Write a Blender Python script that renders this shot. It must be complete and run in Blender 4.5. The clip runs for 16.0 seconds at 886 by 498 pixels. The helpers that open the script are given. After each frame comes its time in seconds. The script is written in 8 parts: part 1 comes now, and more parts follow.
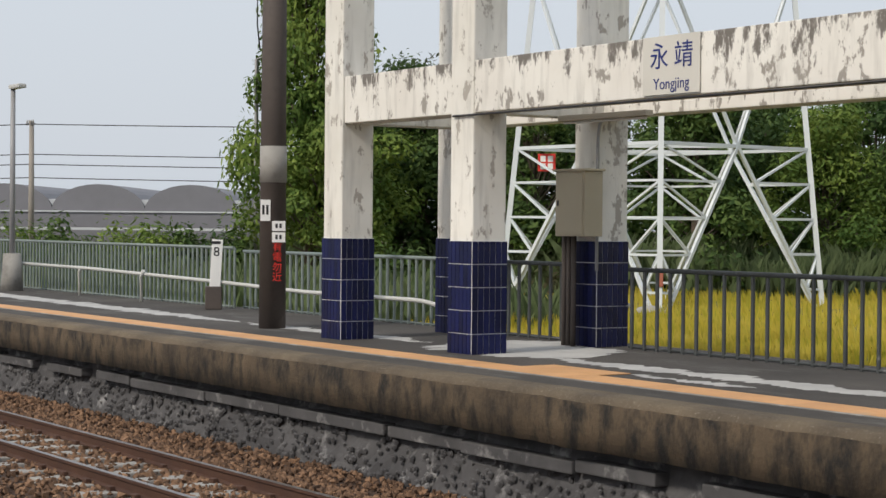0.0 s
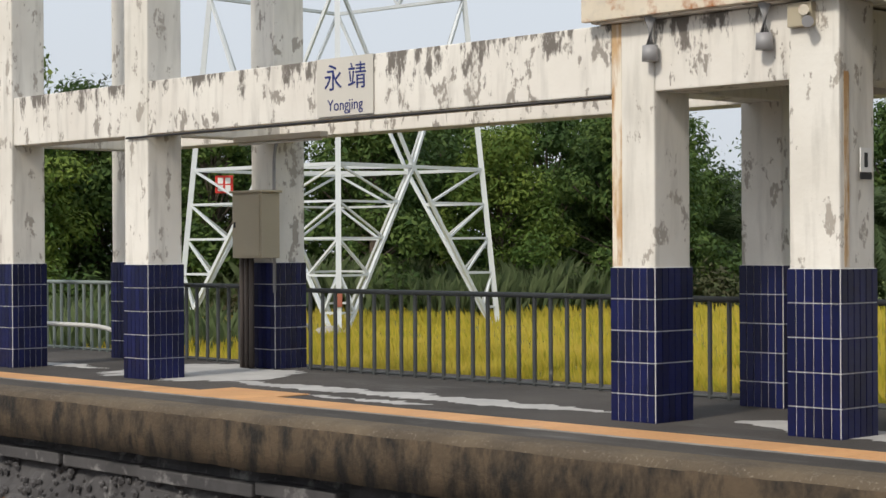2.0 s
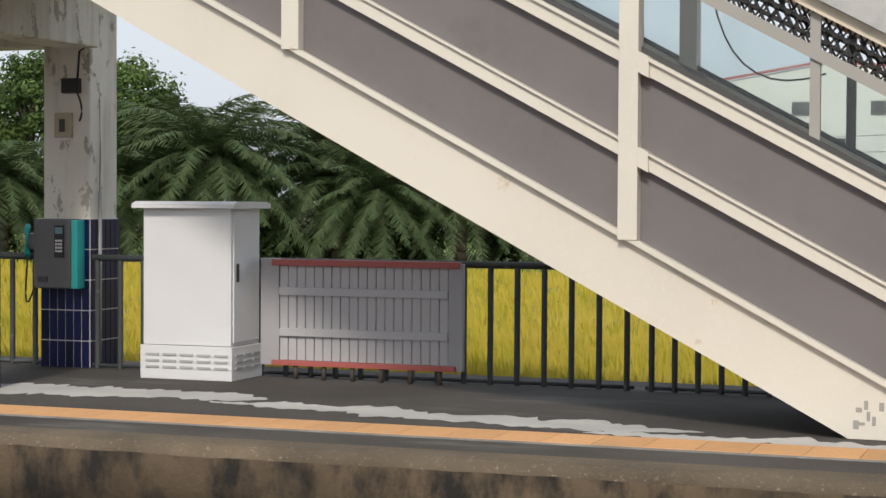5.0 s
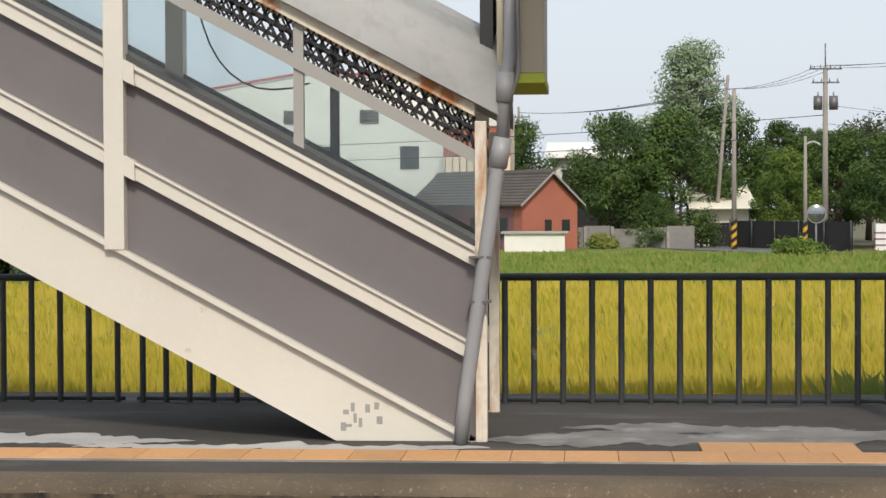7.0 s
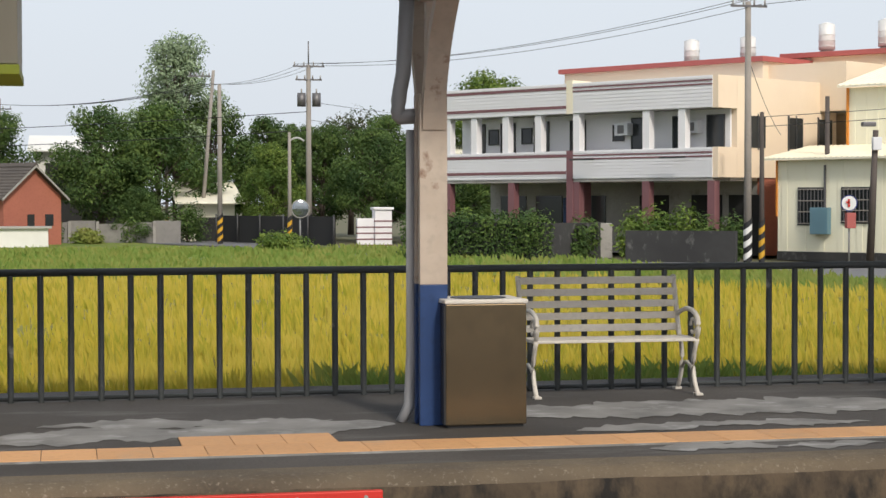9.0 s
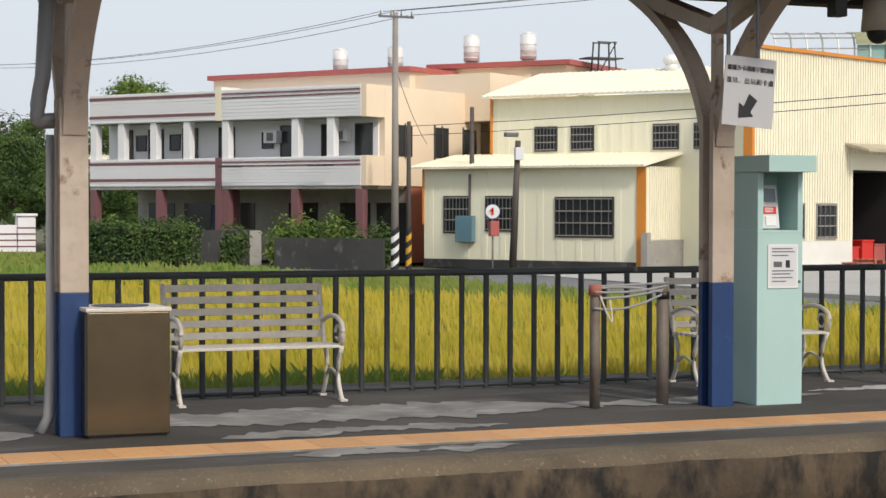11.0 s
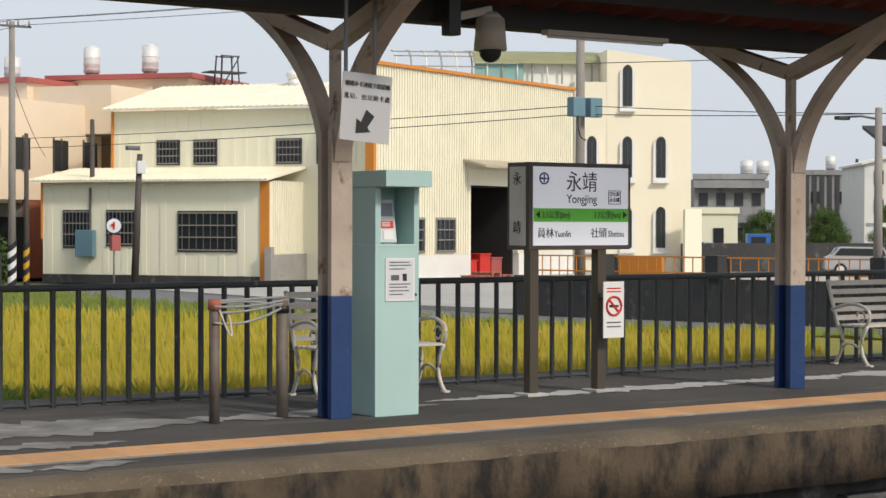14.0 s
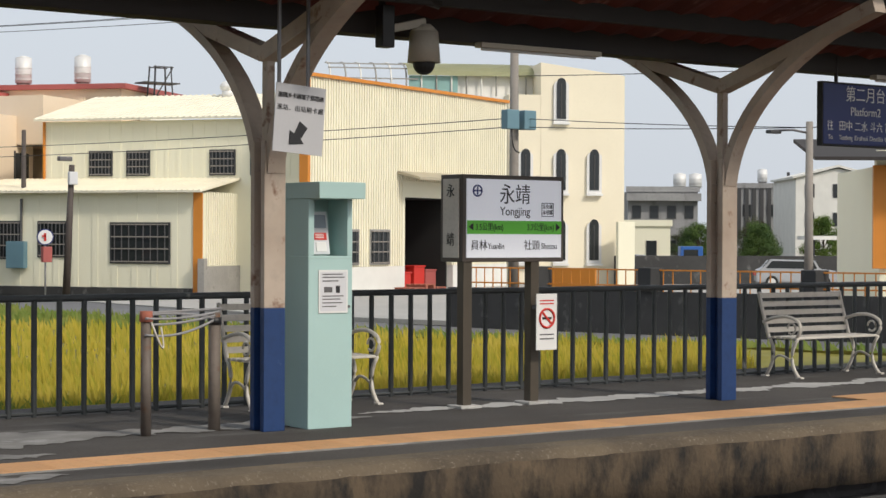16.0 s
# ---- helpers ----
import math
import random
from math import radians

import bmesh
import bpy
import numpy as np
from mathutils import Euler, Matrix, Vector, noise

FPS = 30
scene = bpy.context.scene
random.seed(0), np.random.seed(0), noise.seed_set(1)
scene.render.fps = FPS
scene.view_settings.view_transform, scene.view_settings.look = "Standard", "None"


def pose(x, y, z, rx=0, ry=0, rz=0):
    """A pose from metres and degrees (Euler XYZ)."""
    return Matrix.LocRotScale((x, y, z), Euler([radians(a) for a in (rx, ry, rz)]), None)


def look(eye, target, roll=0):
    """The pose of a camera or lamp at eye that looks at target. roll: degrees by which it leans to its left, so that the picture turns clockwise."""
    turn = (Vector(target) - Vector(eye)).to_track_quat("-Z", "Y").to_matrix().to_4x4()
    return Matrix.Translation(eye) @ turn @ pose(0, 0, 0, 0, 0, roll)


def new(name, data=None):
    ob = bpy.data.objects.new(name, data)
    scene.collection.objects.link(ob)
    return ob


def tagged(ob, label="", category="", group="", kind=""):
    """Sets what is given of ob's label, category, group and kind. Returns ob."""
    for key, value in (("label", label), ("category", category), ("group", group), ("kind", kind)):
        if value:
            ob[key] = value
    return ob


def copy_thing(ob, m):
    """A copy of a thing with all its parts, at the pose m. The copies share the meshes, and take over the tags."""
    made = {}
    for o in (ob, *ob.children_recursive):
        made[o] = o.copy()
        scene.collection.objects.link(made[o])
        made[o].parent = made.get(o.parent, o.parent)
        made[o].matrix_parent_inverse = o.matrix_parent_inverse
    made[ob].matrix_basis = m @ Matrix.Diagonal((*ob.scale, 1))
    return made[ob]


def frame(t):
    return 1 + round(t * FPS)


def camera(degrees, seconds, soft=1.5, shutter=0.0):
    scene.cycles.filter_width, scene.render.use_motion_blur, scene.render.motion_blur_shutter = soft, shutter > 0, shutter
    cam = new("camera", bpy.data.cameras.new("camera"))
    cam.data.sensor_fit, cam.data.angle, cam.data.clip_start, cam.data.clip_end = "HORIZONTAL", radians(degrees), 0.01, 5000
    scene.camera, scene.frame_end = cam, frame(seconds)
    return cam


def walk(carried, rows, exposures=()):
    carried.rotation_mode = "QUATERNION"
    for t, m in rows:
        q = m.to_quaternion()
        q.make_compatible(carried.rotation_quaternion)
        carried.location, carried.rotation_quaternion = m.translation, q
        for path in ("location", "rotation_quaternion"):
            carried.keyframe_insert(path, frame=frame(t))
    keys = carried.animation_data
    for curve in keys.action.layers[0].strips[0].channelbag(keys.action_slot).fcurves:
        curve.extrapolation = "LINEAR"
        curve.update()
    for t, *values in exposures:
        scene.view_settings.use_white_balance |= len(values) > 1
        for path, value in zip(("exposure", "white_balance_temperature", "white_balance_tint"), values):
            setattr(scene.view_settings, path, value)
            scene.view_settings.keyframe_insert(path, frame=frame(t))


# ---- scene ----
cam = camera(27.279, 16.0)
# seconds, heading, tilt and lean in degrees; the eye swings at arm's length round the one who turns
TURNS = [
    (0.0, -56.783, -0.751, 0.519),
    (0.5, -53.648, -0.715, 0.347),
    (1.0, -50.696, -0.395, -0.119),
    (1.5, -48.776, -0.183, -0.458),
    (2.0, -46.774, -0.062, -0.291),
    (2.5, -44.506, 0.086, 0.057),
    (3.0, -40.871, -0.340, 0.475),
    (3.5, -36.160, -0.693, 0.632),
    (4.0, -31.089, -1.122, 0.163),
    (4.5, -25.302, -1.451, 0.235),
    (7.0, -4.389, -1.253, -0.242),
    (7.5, -0.387, -1.430, -0.146),
    (8.0, 4.099, -1.583, 0.162),
    (8.5, 8.082, -1.522, -0.055),
    (9.0, 11.604, -1.470, -0.140),
    (9.5, 14.985, -1.330, -0.078),
    (12.0, 27.061, -1.240, 0.372),
    (12.5, 29.535, -1.134, 0.459),
    (13.0, 31.602, -0.917, 0.239),
    (13.5, 33.273, -0.734, 0.168),
    (14.0, 34.306, -0.767, 0.130),
    (14.5, 35.079, -0.919, 0.066),
    (15.0, 36.058, -0.835, 0.202),
    (15.5, 36.597, -0.635, 0.137),
    (16.0, 36.370, -0.382, 0.257),
]
EYE_Z, ARM = 1.582, 0.199


def swing(x, y):
    """How far the eye has swung when it faces the bearing of (x, y)."""
    d = math.hypot(x, y)
    return Vector((ARM * x / d, ARM * (y / d - 1), 0))


walk(cam, [(t, Matrix.Translation(swing(math.sin(radians(head)), math.cos(radians(head)))) @ pose(0, 0, EYE_Z, 90 + tilt, 0, -head) @ pose(0, 0, 0, 0, 0, lean))
           for t, head, tilt, lean in TURNS],
     exposures=[(0.0, -0.27), (2.5, -0.18), (4.5, -0.07), (7.0, -0.06), (9.0, -0.08), (12.5, -0.16), (16.0, -0.25)])

# ---- world and sun ----
SUN_ELEV, SUN_FROM = radians(40), Vector((0.18, -0.98, 0)).normalized()
world = bpy.data.worlds.new("sky")
scene.world = world
world.use_nodes = True
wn, wl = world.node_tree.nodes, world.node_tree.links
sky = wn.new("ShaderNodeTexSky")
sky.sky_type, sky.sun_disc = "NISHITA", False
sky.sun_elevation, sky.sun_rotation = SUN_ELEV, math.atan2(SUN_FROM.x, SUN_FROM.y)
sky.air_density, sky.dust_density, sky.ozone_density = 1.0, 6.0, 1.0
haze = wn.new("ShaderNodeMixRGB")
haze.inputs[0].default_value = 0.8
haze.inputs[2].default_value = (6.3, 6.75, 7.35, 1)
wl.new(sky.outputs[0], haze.inputs[1])
wl.new(haze.outputs[0], wn["Background"].inputs[0])
wn["Background"].inputs[1].default_value = 0.144
sun_data = bpy.data.lights.new("sun", "SUN")
sun_data.energy, sun_data.angle, sun_data.color = 2.85, radians(7), (1.0, 0.92, 0.8)
sun = new("sun", sun_data)
sun.matrix_basis = look((SUN_FROM * 40) + Vector((0, 0, 40 * math.tan(SUN_ELEV))), (0, 0, 0))
scene.view_settings.exposure = 0.0


# ---- materials ----
def nodes_of(name):
    m = bpy.data.materials.new(name)
    m.use_nodes = True
    return m, m.node_tree.nodes, m.node_tree.links, m.node_tree.nodes["Principled BSDF"]


def coords(n, l, scale=(1, 1, 1)):
    tc, mp = n.new("ShaderNodeNewGeometry"), n.new("ShaderNodeMapping")
    mp.inputs["Scale"].default_value = scale
    l.new(tc.outputs["Position"], mp.inputs["Vector"])
    return mp.outputs[0]


def noise_of(n, l, vec, scale, detail=4.0, rough=0.55):
    t = n.new("ShaderNodeTexNoise")
    t.inputs["Scale"].default_value, t.inputs["Detail"].default_value, t.inputs["Roughness"].default_value = scale, detail, rough
    l.new(vec, t.inputs["Vector"])
    return t.outputs[0]


def ramp_of(n, l, fac, lo, hi):
    r = n.new("ShaderNodeMapRange")
    r.inputs[1].default_value, r.inputs[2].default_value = lo, hi
    l.new(fac, r.inputs[0])
    return r.outputs[0]


def mix_of(n, l, fac, a, b):
    m = n.new("ShaderNodeMixRGB")
    for i, v in ((1, a), (2, b)):
        if isinstance(v, tuple):
            m.inputs[i].default_value = (*v, 1)
        else:
            l.new(v, m.inputs[i])
    if isinstance(fac, float):
        m.inputs[0].default_value = fac
    else:
        l.new(fac, m.inputs[0])
    return m.outputs[0]


def bump_of(n, l, bsdf, height, strength, dist=0.01):
    b = n.new("ShaderNodeBump")
    b.inputs["Strength"].default_value, b.inputs["Distance"].default_value = strength, dist
    l.new(height, b.inputs["Height"])
    l.new(b.outputs[0], bsdf.inputs["Normal"])


def surface(name, base, second, rough=0.7, metal=0.0, big=0.6, small=14.0, bump=0.25, stain=None, stain_at=(0.55, 0.7),
            stretch=(1, 1, 1), stain_scale=1.2, spread=0.0, coat=0.0, speck=1.0):
    """Two base colours mixed by noise at two scales, an optional stain with a shape of its own, and fine relief."""
    m, n, l, b = nodes_of(name)
    v = coords(n, l)
    n1, n2 = noise_of(n, l, v, big), noise_of(n, l, v, small, 6.0)
    col = mix_of(n, l, ramp_of(n, l, n1, 0.3, 0.7), base, second)
    dark = tuple(c * (1 - 0.28 * speck) for c in base)
    col = mix_of(n, l, ramp_of(n, l, n2, 0.5, 0.85), col, dark)
    if stain:
        sv = coords(n, l, stretch)
        s = noise_of(n, l, sv, stain_scale, 7.0, 0.62)
        col = mix_of(n, l, ramp_of(n, l, s, *stain_at), col, stain)
    if spread:
        info = n.new("ShaderNodeObjectInfo")
        hsv = n.new("ShaderNodeHueSaturation")
        l.new(ramp_to(n, l, info.outputs["Random"], 1 - spread, 1 + spread), hsv.inputs["Value"])
        l.new(col, hsv.inputs["Color"])
        col = hsv.outputs[0]
    l.new(col, b.inputs["Base Color"])
    b.inputs["Roughness"].default_value, b.inputs["Metallic"].default_value = rough, metal
    b.inputs["Coat Weight"].default_value = coat
    bump_of(n, l, b, n2, bump)
    return m


def ramp_to(n, l, fac, lo, hi):
    r = n.new("ShaderNodeMapRange")
    r.inputs[3].default_value, r.inputs[4].default_value = lo, hi
    l.new(fac, r.inputs[0])
    return r.outputs[0]


def plain(name, base, rough=0.5, metal=0.0):
    return surface(name, base, tuple(c * 0.88 for c in base), rough, metal, big=0.8, small=45, bump=0.03, speck=0.12)


def flaking(name, base, second, bare, mould, top, reach, patch_at=(0.6, 0.64), run_at=(0.5, 0.62)):
    """Old paint on concrete: flaked patches with sharp edges, and mould runs that hang from the upper edge at height top."""
    m, n, l, b = nodes_of(name)
    v = coords(n, l)
    n1, n2 = noise_of(n, l, v, 0.9), noise_of(n, l, v, 16.0, 6.0)
    col = mix_of(n, l, ramp_of(n, l, n1, 0.35, 0.65), base, second)
    col = mix_of(n, l, ramp_of(n, l, noise_of(n, l, coords(n, l, (5, 5, 0.7)), 1.3, 5.0), 0.5, 0.8), col, tuple(0.72 * c for c in second))
    flake = noise_of(n, l, coords(n, l, (2.4, 2.4, 1.3)), 2.2, 9.0, 0.68)
    col = mix_of(n, l, ramp_of(n, l, flake, *patch_at), col, bare)
    sep = n.new("ShaderNodeSeparateXYZ")
    l.new(v, sep.inputs[0])
    hang = n.new("ShaderNodeMapRange")
    hang.inputs[1].default_value, hang.inputs[2].default_value = top - reach, top
    hang.inputs[3].default_value, hang.inputs[4].default_value = -0.16, 0.1
    l.new(sep.outputs[2], hang.inputs[0])
    runs = noise_of(n, l, coords(n, l, (2.6, 2.6, 0.9)), 1.9, 10.0, 0.72)
    add = n.new("ShaderNodeMath")
    l.new(runs, add.inputs[0])
    l.new(hang.outputs[0], add.inputs[1])
    col = mix_of(n, l, ramp_of(n, l, add.outputs[0], *run_at), col, mould)
    l.new(col, b.inputs["Base Color"])
    b.inputs["Roughness"].default_value = 0.8
    mx = n.new("ShaderNodeMath")
    mx.operation = "SUBTRACT"
    l.new(n2, mx.inputs[0])
    l.new(ramp_of(n, l, flake, *patch_at), mx.inputs[1])
    bump_of(n, l, b, mx.outputs[0], 0.35)
    return m


def leaf_material(name, a, b2, c):
    m, n, l, b = nodes_of(name)
    g = n.new("ShaderNodeNewGeometry")
    v = coords(n, l)
    col = mix_of(n, l, g.outputs["Random Per Island"], a, b2)
    col = mix_of(n, l, ramp_of(n, l, noise_of(n, l, v, 0.45, 3.0), 0.42, 0.68), col, c)
    l.new(col, b.inputs["Base Color"])
    b.inputs["Roughness"].default_value = 0.65
    b.inputs["Specular IOR Level"].default_value = 0.2
    tr = n.new("ShaderNodeBsdfTranslucent")
    l.new(col, tr.inputs["Color"])
    mx = n.new("ShaderNodeMixShader")
    mx.inputs[0].default_value = 0.28
    l.new(b.outputs[0], mx.inputs[1])
    l.new(tr.outputs[0], mx.inputs[2])
    l.new(mx.outputs[0], n["Material Output"].inputs[0])
    return m


def glass_material(name, tint, clear):
    m, n, l, b = nodes_of(name)
    t, gl, mx = n.new("ShaderNodeBsdfTransparent"), n.new("ShaderNodeBsdfGlossy"), n.new("ShaderNodeMixShader")
    t.inputs["Color"].default_value = (*tint, 1)
    gl.inputs["Roughness"].default_value = 0.05
    mx.inputs[0].default_value = 1 - clear
    l.new(t.outputs[0], mx.inputs[1])
    l.new(gl.outputs[0], mx.inputs[2])
    l.new(mx.outputs[0], n["Material Output"].inputs[0])
    return m


M = {}
M["asphalt"] = surface("worn_asphalt", (0.046, 0.042, 0.039), (0.09, 0.081, 0.074), 0.85, big=0.5, small=40, bump=0.4,
                       stain=(0.14, 0.135, 0.13), stain_at=(0.56, 0.74), stretch=(0.5, 1.6, 1), stain_scale=1.1)
M["asphalt"].node_tree.nodes["Principled BSDF"].inputs["Specular IOR Level"].default_value = 0.25
M["pale_patch"] = surface("pale_cement_repair", (0.5, 0.49, 0.47), (0.34, 0.335, 0.33), 0.85, big=1.2, small=20, bump=0.4)
M["orange_tile"] = surface("orange_tactile_tile", (0.6, 0.325, 0.14), (0.52, 0.28, 0.12), 0.7, big=0.7, small=25, bump=0.2,
                           stain=(0.4, 0.27, 0.16), stain_at=(0.6, 0.75), spread=0.08)
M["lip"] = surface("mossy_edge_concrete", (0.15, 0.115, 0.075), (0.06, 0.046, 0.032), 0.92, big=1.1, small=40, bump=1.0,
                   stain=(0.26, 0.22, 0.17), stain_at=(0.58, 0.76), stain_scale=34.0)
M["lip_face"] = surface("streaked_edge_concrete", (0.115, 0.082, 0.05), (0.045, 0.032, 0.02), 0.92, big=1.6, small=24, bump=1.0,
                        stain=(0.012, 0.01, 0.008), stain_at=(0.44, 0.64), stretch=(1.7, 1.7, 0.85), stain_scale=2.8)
M["old_wall"] = surface("old_rough_wall", (0.1, 0.097, 0.1), (0.045, 0.044, 0.047), 0.95, big=1.3, small=9, bump=1.0,
                        stain=(0.24, 0.235, 0.235), stain_at=(0.56, 0.68), stain_scale=3.0)
M["ballast"] = surface("brown_ballast", (0.085, 0.047, 0.028), (0.05, 0.028, 0.018), 0.95, big=1.5, small=22, bump=1.0,
                       stain=(0.035, 0.021, 0.014), stain_at=(0.5, 0.62), stain_scale=9.0, spread=0.35)
M["rail"] = surface("rusty_rail_steel", (0.11, 0.055, 0.035), (0.07, 0.035, 0.025), 0.6, 0.3, big=2, small=30, bump=0.3)
M["rail_top"] = plain("polished_rail_head", (0.3, 0.26, 0.24), 0.3, 0.9)
M["cream"] = flaking("flaking_cream_paint", (0.77, 0.75, 0.7), (0.66, 0.635, 0.58), (0.38, 0.35, 0.31), (0.2, 0.18, 0.16), 8.5, 5.5, (0.575, 0.6), (0.6, 0.66))
M["cream_beam"] = flaking("mould_streaked_cream_paint", (0.76, 0.74, 0.69), (0.68, 0.65, 0.6), (0.31, 0.285, 0.255), (0.16, 0.145, 0.13), 3.66, 0.75, (0.57, 0.6), (0.54, 0.6))
M["grout"] = plain("pale_grout", (0.62, 0.62, 0.61), 0.8)
M["blue_tile"] = surface("dark_blue_glazed_tile", (0.004, 0.006, 0.04), (0.006, 0.009, 0.06), 0.34, big=2, small=20, bump=0.05, spread=0.35)
M["blue_tile"].node_tree.nodes["Principled BSDF"].inputs["Specular IOR Level"].default_value = 0.3
M["fence_grey"] = surface("weathered_grey_green_rail", (0.07, 0.078, 0.08), (0.045, 0.05, 0.053), 0.55, 0.2, big=2, small=18, bump=0.2,
                          stain=(0.25, 0.25, 0.24), stain_at=(0.64, 0.74), stain_scale=4)
M["fence_green"] = surface("faded_green_rail", (0.2, 0.24, 0.23), (0.15, 0.18, 0.175), 0.55, 0.1, big=2, small=18, bump=0.2)
M["pipe_white"] = plain("greyish_white_pipe", (0.5, 0.5, 0.48), 0.5)
M["pole_brown"] = surface("brown_painted_concrete_pole", (0.085, 0.068, 0.06), (0.065, 0.052, 0.047), 0.75, big=1, small=14, bump=0.2)
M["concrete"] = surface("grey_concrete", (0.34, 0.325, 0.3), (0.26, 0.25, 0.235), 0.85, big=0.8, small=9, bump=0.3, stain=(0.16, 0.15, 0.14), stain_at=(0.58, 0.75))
M["white_steel"] = surface("white_painted_steel", (0.66, 0.625, 0.555), (0.59, 0.555, 0.49), 0.42, big=0.5, small=30, bump=0.02, speck=0.1,
                           stain=(0.42, 0.25, 0.12), stain_at=(0.66, 0.76), stain_scale=3.5)
M["rusty_white"] = surface("rusting_cream_steel", (0.7, 0.64, 0.53), (0.62, 0.54, 0.42), 0.6, big=1.2, small=12, bump=0.2,
                           stain=(0.36, 0.13, 0.035), stain_at=(0.5, 0.62), stretch=(1, 1, 1), stain_scale=3.2)
M["stair_panel"] = surface("mauve_grey_stair_panel", (0.17, 0.155, 0.158), (0.145, 0.13, 0.132), 0.5, 0.15, big=0.9, small=14, bump=0.03, speck=0.15,
                           stain=(0.11, 0.1, 0.1), stain_at=(0.6, 0.8), stain_scale=1.6)
M["end_post"] = surface("rust_streaked_end_post", (0.7, 0.64, 0.55), (0.62, 0.55, 0.45), 0.6, big=1.2, small=12, bump=0.2,
                        stain=(0.42, 0.2, 0.08), stain_at=(0.5, 0.66), stretch=(4, 4, 0.8), stain_scale=1.6)
# a pale card toned down to grey: canopy shade put into its colour
M["shaded_card"] = plain("pale_card_in_shade", (0.5, 0.5, 0.52), 0.6)
M["screen_face"] = plain("grey_screen_glass", (0.16, 0.2, 0.24), 0.2)
M["film_yellow"] = plain("yellowish_roof_film", (0.5, 0.5, 0.3), 0.5)
M["film_teal"] = plain("teal_glazing", (0.25, 0.42, 0.4), 0.3)
M["grey_frame"] = plain("grey_window_frame", (0.33, 0.32, 0.3), 0.5)
M["dark_frame"] = plain("dark_window_frame", (0.05, 0.05, 0.052), 0.5)
M["mesh_wire"] = plain("black_wire", (0.02, 0.02, 0.022), 0.6)
M["clear_panel"] = glass_material("clear_dusty_panel", (0.9, 0.93, 0.93), 0.95)
M["roof_sheet"] = surface("pale_grey_roof_sheet", (0.7, 0.69, 0.67), (0.6, 0.59, 0.57), 0.4, 0.1, big=0.8, small=8, bump=0.1)
M["cabinet"] = plain("light_grey_enamel", (0.66, 0.67, 0.7), 0.4)
M["steel"] = surface("brushed_bronze_steel", (0.23, 0.175, 0.11), (0.19, 0.145, 0.09), 0.26, 0.9, big=1.5, small=10, bump=0.05)
M["black"] = plain("black_plastic", (0.015, 0.015, 0.017), 0.5)
M["bench"] = surface("pale_greyish_bench_paint", (0.64, 0.6, 0.54), (0.57, 0.53, 0.48), 0.55, big=3, small=30, bump=0.2)
M["post_white"] = surface("chipped_white_post_paint", (0.52, 0.44, 0.365), (0.36, 0.285, 0.225), 0.6, big=1.5, small=14, bump=0.25,
                          stain=(0.2, 0.11, 0.07), stain_at=(0.6, 0.7), stain_scale=5)
M["post_blue"] = surface("scuffed_blue_paint", (0.008, 0.035, 0.125), (0.012, 0.044, 0.15), 0.5, big=2, small=14, bump=0.15,
                         stain=(0.06, 0.1, 0.2), stain_at=(0.62, 0.7), stain_scale=4)
M["mint"] = plain("mint_green_enamel", (0.42, 0.6, 0.58), 0.4)
M["mint_dark"] = plain("mint_recess_enamel", (0.4, 0.55, 0.52), 0.5)
M["rust_stain"] = surface("orange_rust_run", (0.45, 0.25, 0.1), (0.6, 0.45, 0.28), 0.8, big=2.5, small=12, bump=0.2,
                          stain=(0.74, 0.68, 0.58), stain_at=(0.47, 0.6), stretch=(5, 5, 0.8), stain_scale=1.5)
M["name_panel"] = plain("cream_name_panel", (0.6, 0.58, 0.53), 0.6)
M["paper"] = plain("white_sheet", (0.78, 0.78, 0.77), 0.6)
M["sign_white"] = plain("glowing_white_sign_face", (0.74, 0.75, 0.78), 0.35)
# taken as a light box: added faint glow lifts the face from canopy shade
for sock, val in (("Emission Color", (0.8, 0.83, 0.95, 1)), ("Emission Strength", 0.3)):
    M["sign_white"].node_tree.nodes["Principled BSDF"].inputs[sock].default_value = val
M["grey_patch"] = surface("grey_cement_wash", (0.27, 0.262, 0.25), (0.13, 0.127, 0.122), 0.85, big=2.2, small=20, bump=0.4,
                          stain=(0.3, 0.295, 0.29), stain_at=(0.55, 0.65), stain_scale=2.5)
M["sign_green"] = plain("bright_green_band", (0.13, 0.55, 0.05), 0.4)
M["sign_brown"] = plain("dark_brown_sign_frame", (0.07, 0.055, 0.045), 0.5)
M["sign_post"] = plain("olive_brown_steel_post", (0.1, 0.083, 0.063), 0.45, 0.4)
M["ink"] = plain("black_ink", (0.015, 0.015, 0.018), 0.6)
M["navy"] = plain("navy_ink", (0.012, 0.025, 0.17), 0.5)
M["navy_board"] = plain("navy_sign_board", (0.012, 0.026, 0.15), 0.4)
M["red"] = plain("red_paint", (0.6, 0.03, 0.02), 0.5)
M["teal"] = plain("teal_plastic", (0.03, 0.42, 0.42), 0.4)
M["phone"] = plain("grey_payphone_steel", (0.15, 0.145, 0.15), 0.45, 0.4)
M["rack_post"] = surface("rusty_brown_grey_steel", (0.23, 0.195, 0.165), (0.13, 0.105, 0.09), 0.7, 0.2, big=3, small=20, bump=0.3,
                         stain=(0.17, 0.08, 0.04), stain_at=(0.58, 0.7), stain_scale=6)
M["slot_grey"] = plain("grey_painted_slot_shadow", (0.4, 0.41, 0.42), 0.5)
M["barrier_grey"] = plain("mid_grey_barrier_steel", (0.36, 0.355, 0.38), 0.5)
M["barrier_slat"] = plain("pale_grey_barrier_sheet", (0.44, 0.435, 0.46), 0.5)
M["mirror_glass"] = plain("dull_mirror_face", (0.3, 0.33, 0.36), 0.18, 0.9)
